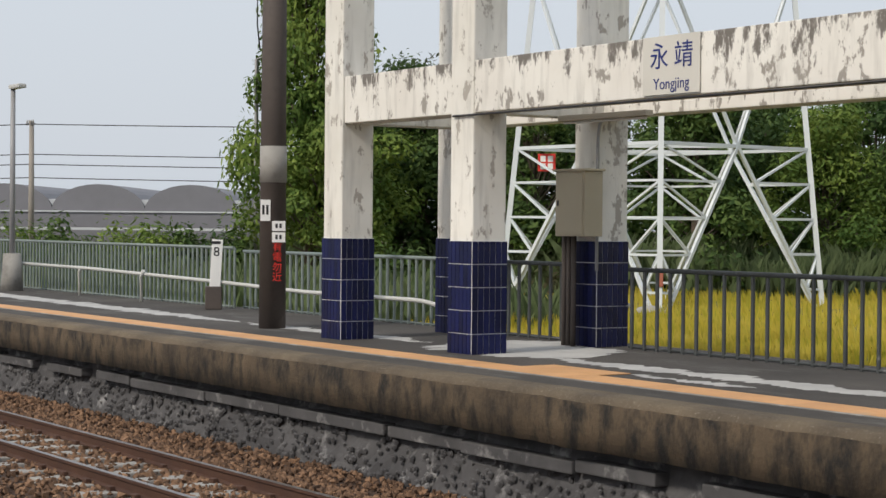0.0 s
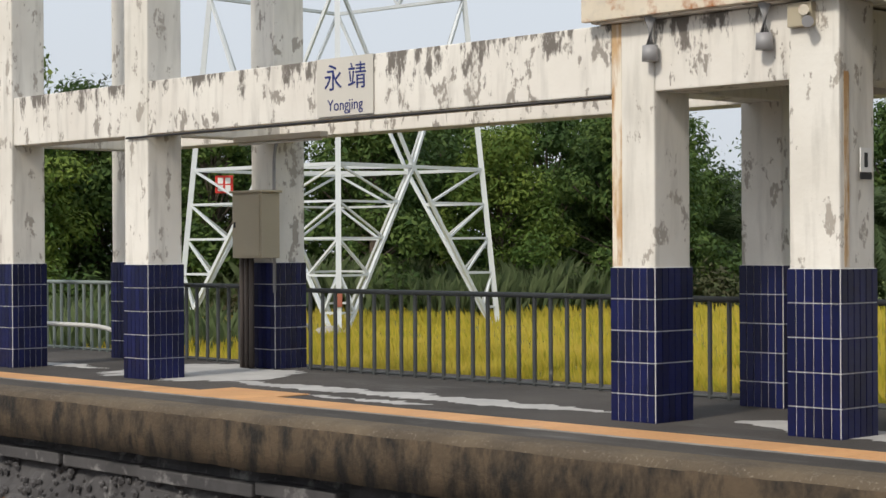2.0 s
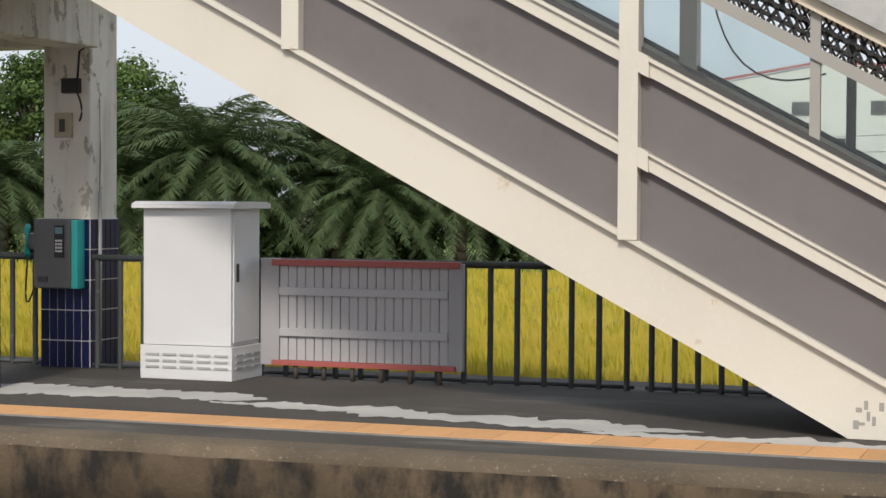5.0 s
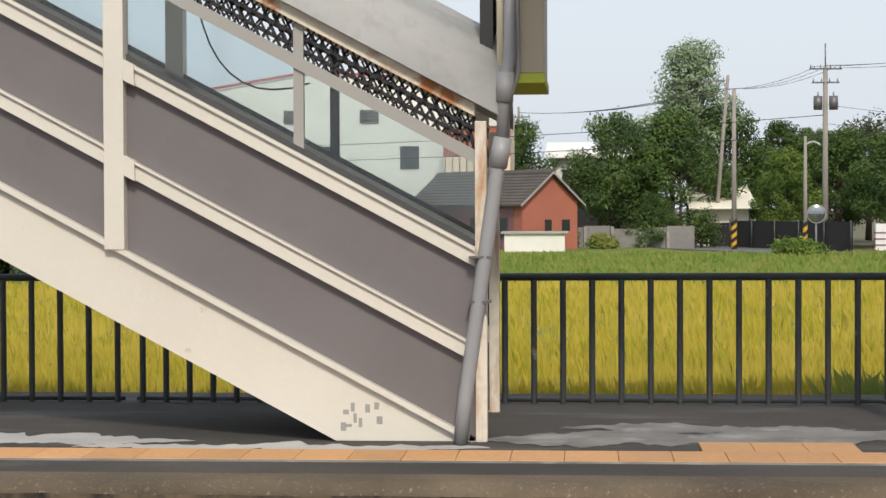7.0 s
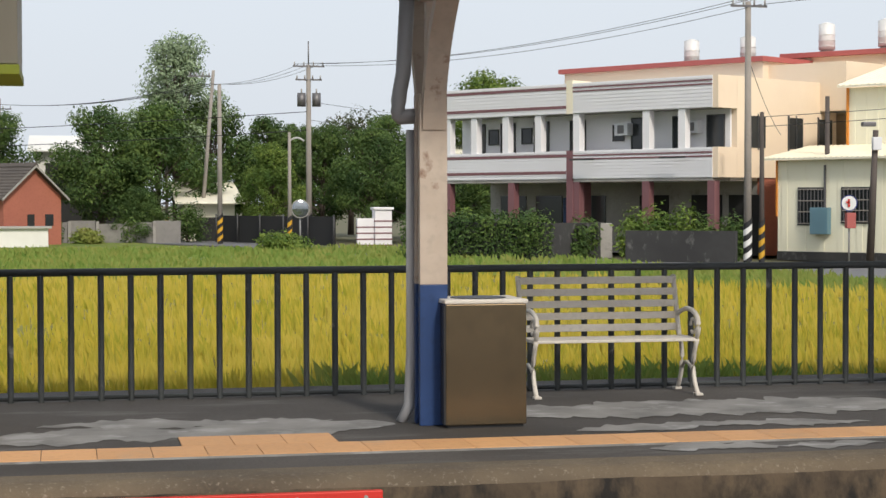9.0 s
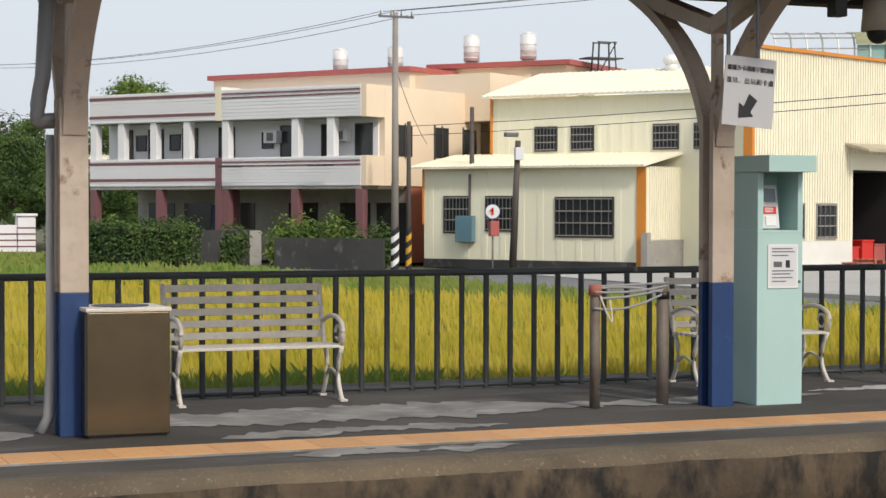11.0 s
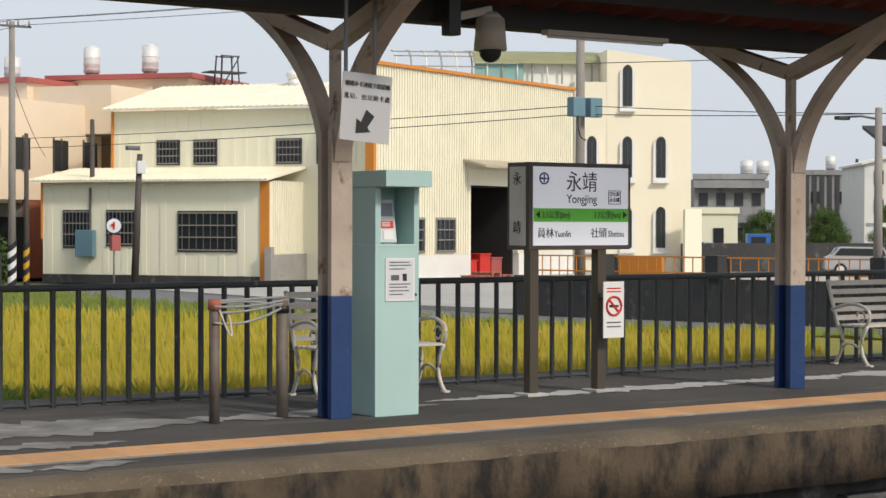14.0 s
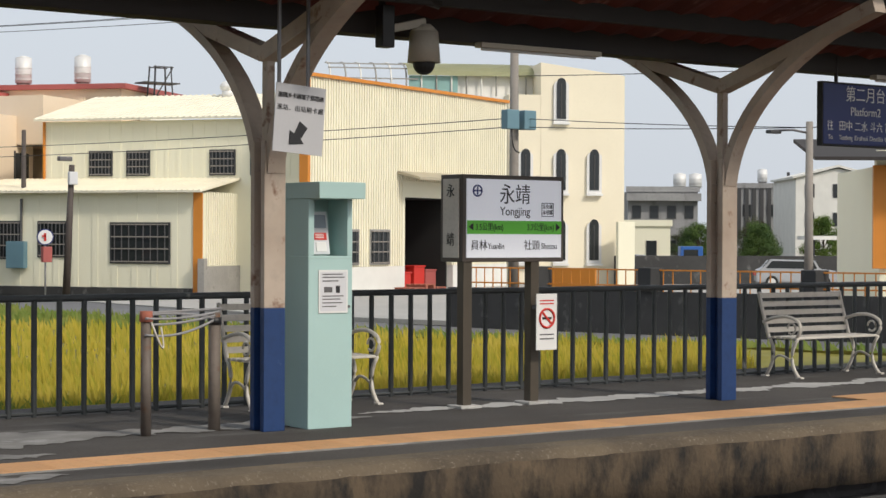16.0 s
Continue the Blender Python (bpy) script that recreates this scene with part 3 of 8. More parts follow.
def ballast_bed():
    xs, ys = np.arange(X0, X1, 0.5), np.arange(-6.0, EDGE + 0.4, 0.45)
    verts = [(x, y, bed_at(y) - 0.03 + 0.05 * noise.noise(Vector((x * 1.3, y * 1.3, 0)))) for y in ys for x in xs]
    k = len(xs)
    return verts, [(j * k + i, j * k + i + 1, (j + 1) * k + i + 1, (j + 1) * k + i) for j in range(len(ys) - 1) for i in range(k - 1)]


tagged(raw_mesh("track_bed", *ballast_bed(), M["ballast"]), "brown crushed stone track bed", "track bed", kind="structure")
stones_v, stones_f = [], []
for i in range(17000):
    near = i < 13000
    x = rng.uniform(-32, -11) if near else rng.uniform(-11, 20)
    y = rng.uniform(5.6, EDGE + 0.2) if near else rng.uniform(8.6, EDGE + 0.2)
    s = rng.uniform(0.025, 0.055)
    q = Euler(rng.uniform(0, 6.3, 3)).to_matrix()
    base = len(stones_v)
    for d in ((1, 0, 0), (-1, 0, 0), (0, 1, 0), (0, -1, 0), (0, 0, 1), (0, 0, -1)):
        stones_v.append(Vector((x, y, bed_at(y) + 0.02 * rng.random())) + q @ (Vector(d) * s * rng.uniform(0.6, 1.2)))
    for a, b, c in ((0, 2, 4), (2, 1, 4), (1, 3, 4), (3, 0, 4), (2, 0, 5), (1, 2, 5), (3, 1, 5), (0, 3, 5)):
        stones_f.append((base + a, base + b, base + c))
stone_m = M["ballast"].copy()
stone_m.name = "single_ballast_stones"
sn, sl = stone_m.node_tree.nodes, stone_m.node_tree.links
sg = sn.new("ShaderNodeNewGeometry")
sl.new(mix_of(sn, sl, sg.outputs["Random Per Island"], (0.05, 0.027, 0.016), (0.25, 0.145, 0.085)), sn["Principled BSDF"].inputs["Base Color"])
tagged(raw_mesh("ballast_stones", stones_v, stones_f, stone_m), "loose brown ballast stones along the track", "ballast", kind="stuff")

RAILS = (7.16, 8.29)
track = thing("railway_track", (0, 7.75, BED), "rusty steel railway track on concrete sleepers", "railway track", kind="structure")
for y in RAILS:
    z = BED + 0.02
    half = [(0.065, 0), (0.065, 0.015), (0.012, 0.03), (0.012, 0.1), (0.034, 0.115), (0.034, 0.14)]
    prof = [(y + a, z + b) for a, b in half] + [(y - a, z + b) for a, b in reversed(half)]
    rail_ob = part("rail", prism_x(prof, X0, X1), M["rail"], track)
    part("rail_head", box(X0, X1, y - 0.03, y + 0.03, z + 0.14, z + 0.144), M["rail_top"], rail_ob, "polished running surface")
sleeper_me = mesh_of("sleeper", box(-0.12, 0.12, -1.0, 1.0, -0.14, 0, 0.02), M["concrete"])
clip_me = mesh_of("rail_clip", box(-0.05, 0.05, -0.03, 0.03, 0, 0.05, 0.01), M["rail"])
for i in range(60):
    x = -40 + i * 0.62
    s = piece("sleeper", sleeper_me, track, pose(x, 7.725, BED + 0.02))
    for y in RAILS:
        for d in (-0.1, 0.1):
            c = new("rail_clip", clip_me)
            c.parent = s
            c.location = (0, y + d - 7.725, 0.0)

# red board on the platform face
red = thing("red_board", (0.75, 10.4, -0.3), "long flat red board fixed to the platform face", "board")
part("panel", box(-0.33, 1.8, 10.38, 10.43, -0.38, -0.085, 0.006), M["red"], red)
for xx in (-0.2, 0.3, 0.8, 1.3, 1.7):
    part("bolt", rod((xx, 10.385, -0.12), (xx, 10.365, -0.12), 0.012), M["concrete"], red)


# ---- footbridge columns and beams ----
bridge = thing("footbridge_frame", (-14.22, 13.8, 0), "stained cream concrete footbridge frame with blue tiled column feet", "footbridge", kind="structure")
COLUMNS = [(-21.93, 12.74, 7.6), (-18.74, 12.74, 7.6), (-10.81, 12.76, 3.6), (-8.84, 12.74, 3.6),
           (-22.43, 14.95, 7.6), (-19.16, 15.0, 7.6), (-10.88, 14.75, 3.6), (-9.12, 15.15, 3.6)]
HALF, TILE_TOP = 0.25, 1.39
tile_me = mesh_of("wall_tile", box(-0.0385, 0.0385, -0.006, 0.006, -0.1375, 0.1375, 0.002), M["blue_tile"])
for x, y, top in COLUMNS:
    col = part("column", box(x - HALF, x + HALF, y - HALF, y + HALF, 0, top, 0.022), M["cream"], bridge)
    part("tile_bed", box(x - HALF - 0.012, x + HALF + 0.012, y - HALF - 0.012, y + HALF + 0.012, 0.0, TILE_TOP, 0.01), M["grout"], col, "pale grout under the tiles")
    for face in range(4):
        turn = Matrix.Translation((x, y, 0)) @ pose(0, 0, 0, 0, 0, 90 * face)
        for r in range(5):
            for c in range(6):
                piece("tile", tile_me, col, turn @ Matrix.Translation(((c - 2.5) * 0.0865, -HALF - 0.0155, TILE_TOP - 0.142 - r * 0.2855)))
BB, BT = 2.96, 3.6
for x0, x1, y in ((-21.678, -18.992, 12.74), (-18.488, -11.062, 12.72), (-10.558, -9.092, 12.74)):
    part("beam", box(x0, x1, y - 0.22, y + 0.22, BB, BT, 0.015), M["cream_beam"], bridge, "beam with black mould streaks")
for x0, x1, y in ((-22.178, -19.412, 15.0), (-18.908, -11.132, 14.9), (-10.628, -9.372, 15.0)):
    part("beam", box(x0, x1, y - 0.2, y + 0.2, 3.0, 3.55, 0.015), M["cream_beam"], bridge)
for x, ya, yb in ((-22.15, 12.99, 14.7), (-18.93, 12.99, 14.75), (-10.85, 13.01, 14.5), (-8.97, 12.99, 14.9)):
    part("cross_beam", box(x - 0.2, x + 0.2, ya, yb, 2.98, 3.58, 0.015), M["cream"], bridge)
part("landing_slab", box(-11.22, -8.52, 12.4, 15.45, 3.604, 3.8, 0.02), M["cream"], bridge)
part("landing_trim", box(-11.27, -8.47, 12.33, 12.396, 3.62, 3.9, 0.01), M["rusty_white"], bridge, "rusty cream edge trim")
part("conduit", rod((-18.9, 12.46, 2.93), (-11.07, 12.5, 2.94), 0.014), M["black"], bridge, "black cable along the beam")

part("rust_run", box(-11.055, -10.94, 12.506, 12.509, 1.4, 3.6), M["rust_stain"], bridge, "orange rust run down the corner")
part("rust_run", box(-8.588, -8.585, 12.55, 12.62, 1.4, 3.0), M["rust_stain"], bridge, "orange rust run")

# station name painted on the beam
name_board = thing("beam_name_panel", (-14.78, 12.49, 2.99), "pale panel with blue station name on the beam", "sign")
part("panel", box(-15.24, -14.32, 12.488, 12.497, 2.98, 3.6, 0.002), M["name_panel"], name_board)
lettering("lettering", "永 靖", 0.3, pose(-14.77, 12.484, 3.37), M["navy"], name_board, 0.68)
lettering("lettering", "Yongjing", 0.17, pose(-14.77, 12.484, 3.09), M["navy"], name_board, 0.58)

# things on the frame
meter = thing("meter_box", (-19.179, 14.6, 1.45), "beige metal meter box on a column", "electric box")
part("body", box(-19.532, -18.906, 14.42, 14.72, 1.45, 2.3, 0.012), M["beige"], meter)
part("cover", box(-19.562, -18.876, 14.39, 14.74, 2.3, 2.33, 0.008), M["beige"], meter)
part("door", box(-19.501, -18.936, 14.405, 14.419, 1.48, 2.27, 0.004), M["beige"], meter)
part("latch", box(-19.471, -19.441, 14.395, 14.405, 1.85, 1.92), M["dark_frame"], meter)
for k, xx in enumerate((-19.38, -19.279, -19.179)):
    solo("cable_conduit", rod((xx, 14.6, 0), (xx, 14.6, 1.45), 0.035), M["pole_brown"], "brown conduit rising from the platform", "conduit", group="conduits")
solo("cable_conduit", tube([(-18.846, 14.72, 1.0), (-18.846, 14.72, 2.6)] + arc((-18.846, 14.72, 2.6), (-18.846, 14.72, 2.9), (-18.724, 14.7, 3.0), 5), 0.022), M["pipe_grey"], "grey conduit bent along a column", "conduit")
tube_lamp = thing("tube_lamp", (-17.22, 12.9, 2.86), "old white fluorescent tube lamp under the beam", "lamp")
part("casing", box(-18.22, -16.52, 13.6, 13.72, 2.88, 2.95, 0.01), M["lamp_white"], tube_lamp)
part("tube", rod((-18.17, 13.66, 2.86), (-16.57, 13.66, 2.86), 0.016), M["paper"], tube_lamp)
for xx in (-10.55, -9.32):
    pipe = thing("drain_outlet", (xx, 12.4, 3.2), "grey plastic drain outlet bent downwards", "pipe", group="drain outlets")
    part("pipe", tube([(xx, 12.6, 3.75), (xx, 12.46, 3.72), (xx, 12.42, 3.6), (xx, 12.42, 3.32)], 0.055, 12), M["pipe_grey"], pipe)
    part("collar", rod((xx, 12.42, 3.36), (xx, 12.42, 3.22), 0.07, 0.075, 14), M["pipe_grey"], pipe)
lampbox = thing("wall_camera", (-8.97, 12.3, 3.4), "beige wall box with two small lamps", "camera")
part("body", box(-9.08, -8.84, 12.4, 12.49, 3.38, 3.58, 0.012), M["beige"], lampbox)
part("lamp_head", rod((-8.88, 12.4, 3.43), (-8.8, 12.3, 3.4), 0.04, 0.05), M["pipe_grey"], lampbox)
part("lamp_head", rod((-8.92, 12.4, 3.52), (-8.84, 12.3, 3.5), 0.035, 0.045), M["rusty_white"], lampbox)
elec = thing("warning_plate", (-8.59, 12.78, 2.12), "small white warning plate with black band", "sign")
part("plate", box(-8.588, -8.578, 12.7, 12.86, 2.18, 2.38), M["paper"], elec)
part("band", box(-8.588, -8.577, 12.7, 12.86, 2.12, 2.179), M["ink"], elec)
part("symbol", box(-8.578, -8.576, 12.75, 12.8, 2.22, 2.34), M["ink"], elec)

phone = thing("payphone", (-9.19, 14.75, 0.74), "grey payphone with teal side on the tiled column", "telephone")
part("body", box(-9.42, -9.02, 14.72, 14.88, 0.74, 1.39, 0.015), M["phone"], phone)
part("side_panel", box(-9.017, -8.95, 14.72, 14.88, 0.74, 1.38, 0.01), M["teal"], phone, "teal side panel")
part("keypad", box(-9.19, -9.09, 14.708, 14.719, 1.03, 1.33, 0.003), M["black"], phone)
for r in range(4):
    for c in range(3):
        part("key", box(-9.175 + c * 0.026, -9.157 + c * 0.026, 14.702, 14.707, 1.08 + r * 0.032, 1.1 + r * 0.032), M["paper"], phone)
part("display", box(-9.18, -9.1, 14.704, 14.708, 1.25, 1.31), M["blue_box"], phone)
part("slot", box(-9.37, -9.27, 14.712, 14.72, 0.8, 0.85), M["dark_frame"], phone)
part("handset", tube([(-9.48, 14.72, 1.32), (-9.46, 14.67, 1.28), (-9.46, 14.67, 1.08), (-9.48, 14.72, 1.04)], 0.028), M["teal"], phone, "teal handset")
part("cord", tube(arc((-9.48, 14.72, 1.04), (-9.54, 14.7, 0.35), (-9.42, 14.74, 0.76), 10), 0.009, 6), M["black"], phone)
part("cradle", box(-9.51, -9.42, 14.73, 14.83, 1.1, 1.25, 0.01), M["phone"], phone)
for ob in (meter,):
    ob.location.x += 0.18
sw = thing("switch_box", (-9.17, 14.88, 2.2), "small beige switch box with black cables", "electric box")
part("body", box(-9.27, -9.09, 14.83, 14.9, 2.15, 2.38, 0.01), M["beige"], sw)
part("socket", box(-9.21, -9.15, 14.82, 14.83, 2.2, 2.32, 0.004), M["dark_frame"], sw)
part("junction", box(-9.19, -9, 14.82, 14.9, 2.56, 2.7, 0.01), M["black"], sw, "black junction box")
part("cable", tube([(-9.04, 14.87, 2.7), (-9.02, 14.87, 2.95), (-8.94, 14.88, 3.0)], 0.012), M["black"], sw)
part("cable", tube(arc((-9.04, 14.87, 2.56), (-8.96, 14.87, 2.4), (-9.02, 14.87, 2.3), 6), 0.01), M["black"], sw)
part("cable", tube([(-9.08, 14.885, 1.4), (-9.05, 14.885, 2.2)], 0.01), M["pole_brown"], sw)

solo("cable_conduit", tube([(-8.88, 15.0, 0.05), (-8.88, 15.0, 1.65)], 0.018), M["pipe_grey"], "thin grey conduit on the tiled column", "conduit")
solo("cable_conduit", tube([(-8.885, 15.0, 1.65), (-8.89, 15.02, 2.0), (-8.885, 15.0, 2.45), (-8.885, 15.0, 2.5)], 0.007, 6), M["pipe_grey"], "thin grey cable on the column", "cable")
# pole with number plates, number post, lamps
pole = thing("catenary_pole", (-24.526, 13.0, 0), "tall dark brown painted pole with number plates", "pole")
part("shaft", rod((-24.526, 13.0, 0), (-24.526, 13.0, 8), 0.205, 0.17, 20), M["pole_brown"], pole)
part("band", rod((-24.526, 13.0, 2.2), (-24.526, 13.0, 2.75), 0.207, 0.205, 20), M["concrete"], pole, "faded grey band")
PF = pose(-24.53, 13.0, 0, 0, 0, 62)


def on_pole(x0, x1, d0, d1, z0, z1):
    return box(x0, x1, -d1, -d0, z0, z1, 0.003, None, PF)


for off, zz, w, h in ((-0.11, 1.62, 0.15, 0.32), (0.09, 1.47, 0.2, 0.15), (0.09, 1.3, 0.2, 0.15)):
    pt = part("number_plate", on_pole(off - w / 2, off + w / 2, 0.2, 0.215, zz, zz + h), M["paper"], pole, "white plate")
    for k in range(2):
        part("numeral_bar", on_pole(off - 0.05 + 0.06 * k, off - 0.015 + 0.06 * k, 0.215, 0.218, zz + h * 0.3, zz + h * 0.75), M["ink"], pt)
for k, ch in enumerate("有電勿近"):
    lettering("lettering", ch, 0.15, PF @ pose(0.07, -0.207, 1.22 - k * 0.15), M["red"], pole)
part("cable", tube([(-24.68, 12.8, 8), (-24.7, 12.8, 5.2), (-24.72, 12.81, 4.6), (-24.66, 12.83, 4.2)], 0.012), M["black"], pole)
p8 = thing("number_post", (-30.3, 14.85, 0), "concrete post with leaning white number board", "sign post")
PB = pose(-30.3, 14.85, 0, 0, 0, 62)
part("base", box(-0.15, 0.15, -0.15, 0.15, 0, 0.42, 0.02, None, PB), M["pole_brown"], p8)
part("board", box(-0.1, 0.1, -0.05, 0.0, 0.4, 1.28, 0.01, None, PB @ pose(0, 0, 0, 0, 3, 0)), M["paper"], p8)
lettering("numeral", "8", 0.24, PB @ pose(0.05, -0.054, 1.05), M["ink"], p8)
part("numeral_bar", box(-0.05, 0.12, -0.056, -0.051, 1.2, 1.25, 0, None, PB), M["ink"], p8)
lamp = thing("street_lamp", (-40.115, 14.6, 0), "slim grey platform lamp on a concrete foot", "lamp post")
part("foot", rod((-40.115, 14.6, 0), (-40.115, 14.6, 0.85), 0.26, 0.2, 16), M["concrete"], lamp)
part("pole", rod((-40.115, 14.6, 0.85), (-40.115, 14.6, 4.6), 0.07, 0.055), M["pipe_grey"], lamp)
part("head", box(-40.166, -39.51, 14.5, 14.7, 4.58, 4.68, 0.03), M["pipe_white"], lamp)
lamp2 = thing("street_lamp", (-52.526, 27.0, GROUND - 0.15), "grey street lamp with a drooping head before the trees", "lamp post")
part("pole", tube([(-52.93, 27.4, GROUND - 0.15), (-52.93, 27.4, 6.9), (-52.122, 27.9, 7.2)], 0.07), M["pipe_grey"], lamp2)
part("head", box(-0.5, 0.5, -0.18, 0.18, -0.1, 0.14, 0.06, None, Matrix.Translation((-51.719, 28.2, 7.15)) @ pose(0, 0, 0, 0, 8, 40)), M["pipe_white"], lamp2)


# ---- fences ----
def fence(x0, x1, y, top, gap, material, label, rail_r=0.032, bar_r=0.026, low_rail=True, group=""):
    ob = thing("fence", ((x0 + x1) / 2, y, 0), label, "fence", group)
    part("top_rail", tube([(x0, y, top), (x1, y, top)], rail_r, 10), material, ob)
    if low_rail:
        part("bottom_rail", tube([(x0, y, 0.03), (x1, y, 0.03)], 0.018, 8), material, ob)
    me = mesh_of("baluster", rod((0, 0, 0), (0, 0, top), bar_r, None, 8, None, False), material)
    k = int((x1 - x0) / gap)
    for i in range(k + 1):
        piece("baluster", me, ob, pose(x0 + 0.05 + i * gap, y, 0, 0, 0, 30 * i))
    return ob


LAB = "dark weathered grey steel fence along the platform back"
fence(-18.57, -11.4, 14.85, 1.03, 0.251, M["fence_grey"], LAB, group="platform fences")
fence(-10.69, -9.55, 14.9, 1.03, 0.25, M["fence_grey"], LAB, group="platform fences")
fence(-8.965, -3.79, 14.82, 1.03, 0.241, M["fence_grey"], LAB, group="platform fences")
fence(-3.693, -0.83, 14.82, 1.03, 0.196, M["fence_grey"], LAB, group="platform fences")
fence(-0.7, 24.0, 14.8, 1.03, 0.2354, M["fence_grey"], LAB, group="platform fences")
fence(-22.1, -19.65, 15.05, 1.06, 0.25, M["fence_grey"], LAB, group="platform fences")
fence(-30.57, -22.67, 15.4, 1.06, 0.22, M["fence_green"], "faded green steel fence behind the platform end", group="platform fences")
fence(-60.2, -30.8, 15.3, 1.12, 0.2, M["fence_green"], "faded green steel fence behind the platform end", group="platform fences")
hand = thing("handrail", (-31.337, 14.9, 0), "low whitish pipe handrail bent at its end", "handrail")
part("rail", tube([(-40.418, 14.85, 0.62), (-36.382, 14.9, 0.6), (-30.53, 15.0, 0.5), (-27.301, 15.1, 0.42)] + arc((-23.87, 15.1, 0.42), (-23.063, 15.1, 0.42), (-22.66, 15.1, 0.2), 5), 0.035), M["pipe_white"], hand)
for xx in (-36.886, -33.658):
    part("leg", tube([(xx, 14.9, 0), (xx, 14.9, 0.5), (xx + 0.1, 14.9, 0.62)], 0.04), M["pipe_white"], hand)

# ---- cabinet and dark screens beside the stairs ----
cab = thing("equipment_cabinet", (-7.62, 14.5, 0), "tall light grey enamelled equipment cabinet", "cabinet")
part("body", box(-7.99, -7.13, 14.22, 14.78, 0.3, 1.5, 0.008), M["cabinet"], cab)
part("plinth", box(-8.01, -7.11, 14.2, 14.8, 0.0, 0.296, 0.006), M["cabinet"], cab)
part("top", prism_x([(14.13, 1.5), (14.87, 1.5), (14.87, 1.535), (14.8, 1.56), (14.2, 1.56), (14.13, 1.535)], -8.06, -7.06), M["cabinet"], cab)
part("door", box(-7.129, -7.115, 14.25, 14.75, 0.33, 1.47, 0.004), M["cabinet"], cab)
part("handle", box(-7.114, -7.096, 14.29, 14.315, 0.86, 1.02, 0.004), M["black"], cab, "black handle")
# vent slots are raised bars; their grey stands for the shadow in a slot
for r in range(3):
    for c in range(5):
        part("vent_slot", box(-7.95 + c * 0.168, -7.82 + c * 0.168, 14.188, 14.199, 0.1 + r * 0.055, 0.118 + r * 0.055), M["slot_grey"], cab)
    for c in range(3):
        part("vent_slot", box(-7.109, -7.1, 14.27 + c * 0.17, 14.4 + c * 0.17, 0.1 + r * 0.055, 0.118 + r * 0.055), M["slot_grey"], cab)

screen = thing("folded_barrier", (-6.09, 14.65, 0), "grey corrugated barrier panel with rust red rails leaning on the fence", "barrier")
part("frame", box(-7.06, -6.88, 14.62, 14.68, 0.12, 1.06, 0.005), M["barrier_grey"], screen)
part("frame", box(-5.29, -5.16, 14.62, 14.68, 0.12, 1.04, 0.005), M["barrier_grey"], screen)
part("top_rail", box(-6.94, -5.19, 14.59, 14.67, 1.0, 1.055, 0.004), M["red_trim"], screen, "rust red top rail")
part("bottom_rail", box(-6.94, -5.22, 14.59, 14.67, 0.12, 0.165, 0.004), M["red_trim"], screen, "rust red bottom rail")
for zz in (0.38, 0.74):
    part("cross_rail", box(-6.87, -5.29, 14.6, 14.63, zz, zz + 0.07, 0.004), M["barrier_slat"], screen)
for i in range(19):
    part("slat", box(-6.876 + i * 0.0835, -6.799 + i * 0.0835, 14.631, 14.66, 0.165, 1.0, 0.008), M["barrier_slat"], screen)
for i in range(6):
    part("foot", rod((-6.72 + i * 0.27, 14.63, 0), (-6.72 + i * 0.27, 14.63, 0.13), 0.022), M["pole_brown"], screen)

# ---- stair flight ----
SL = 0.536


def line(c, x):
    return c - SL * (x + 3.04)


YN, YF = 12.35, 14.25
XB, XT = -0.745, -8.6
stair = thing("stair_flight", (-4.6, 13.3, 0), "covered steel footbridge stairs with grey panels and clear windows", "stairs", kind="structure")


def band(c0, c1, y0, y1, xa=XT, xb=XB):
    """A sloping plate between two sloping lines, cut level with the platform."""
    pr = [(xa, line(c0, xa)), (xa, line(c1, xa))]
    pr.append((xb, line(c1, xb)))
    if line(c0, xb) < 0:
        xf = -3.04 + c0 / SL
        pr += [(xb, 0.004), (xf, 0.004)]
    else:
        pr.append((xb, line(c0, xb)))
    return prism(pr, y0, y1)


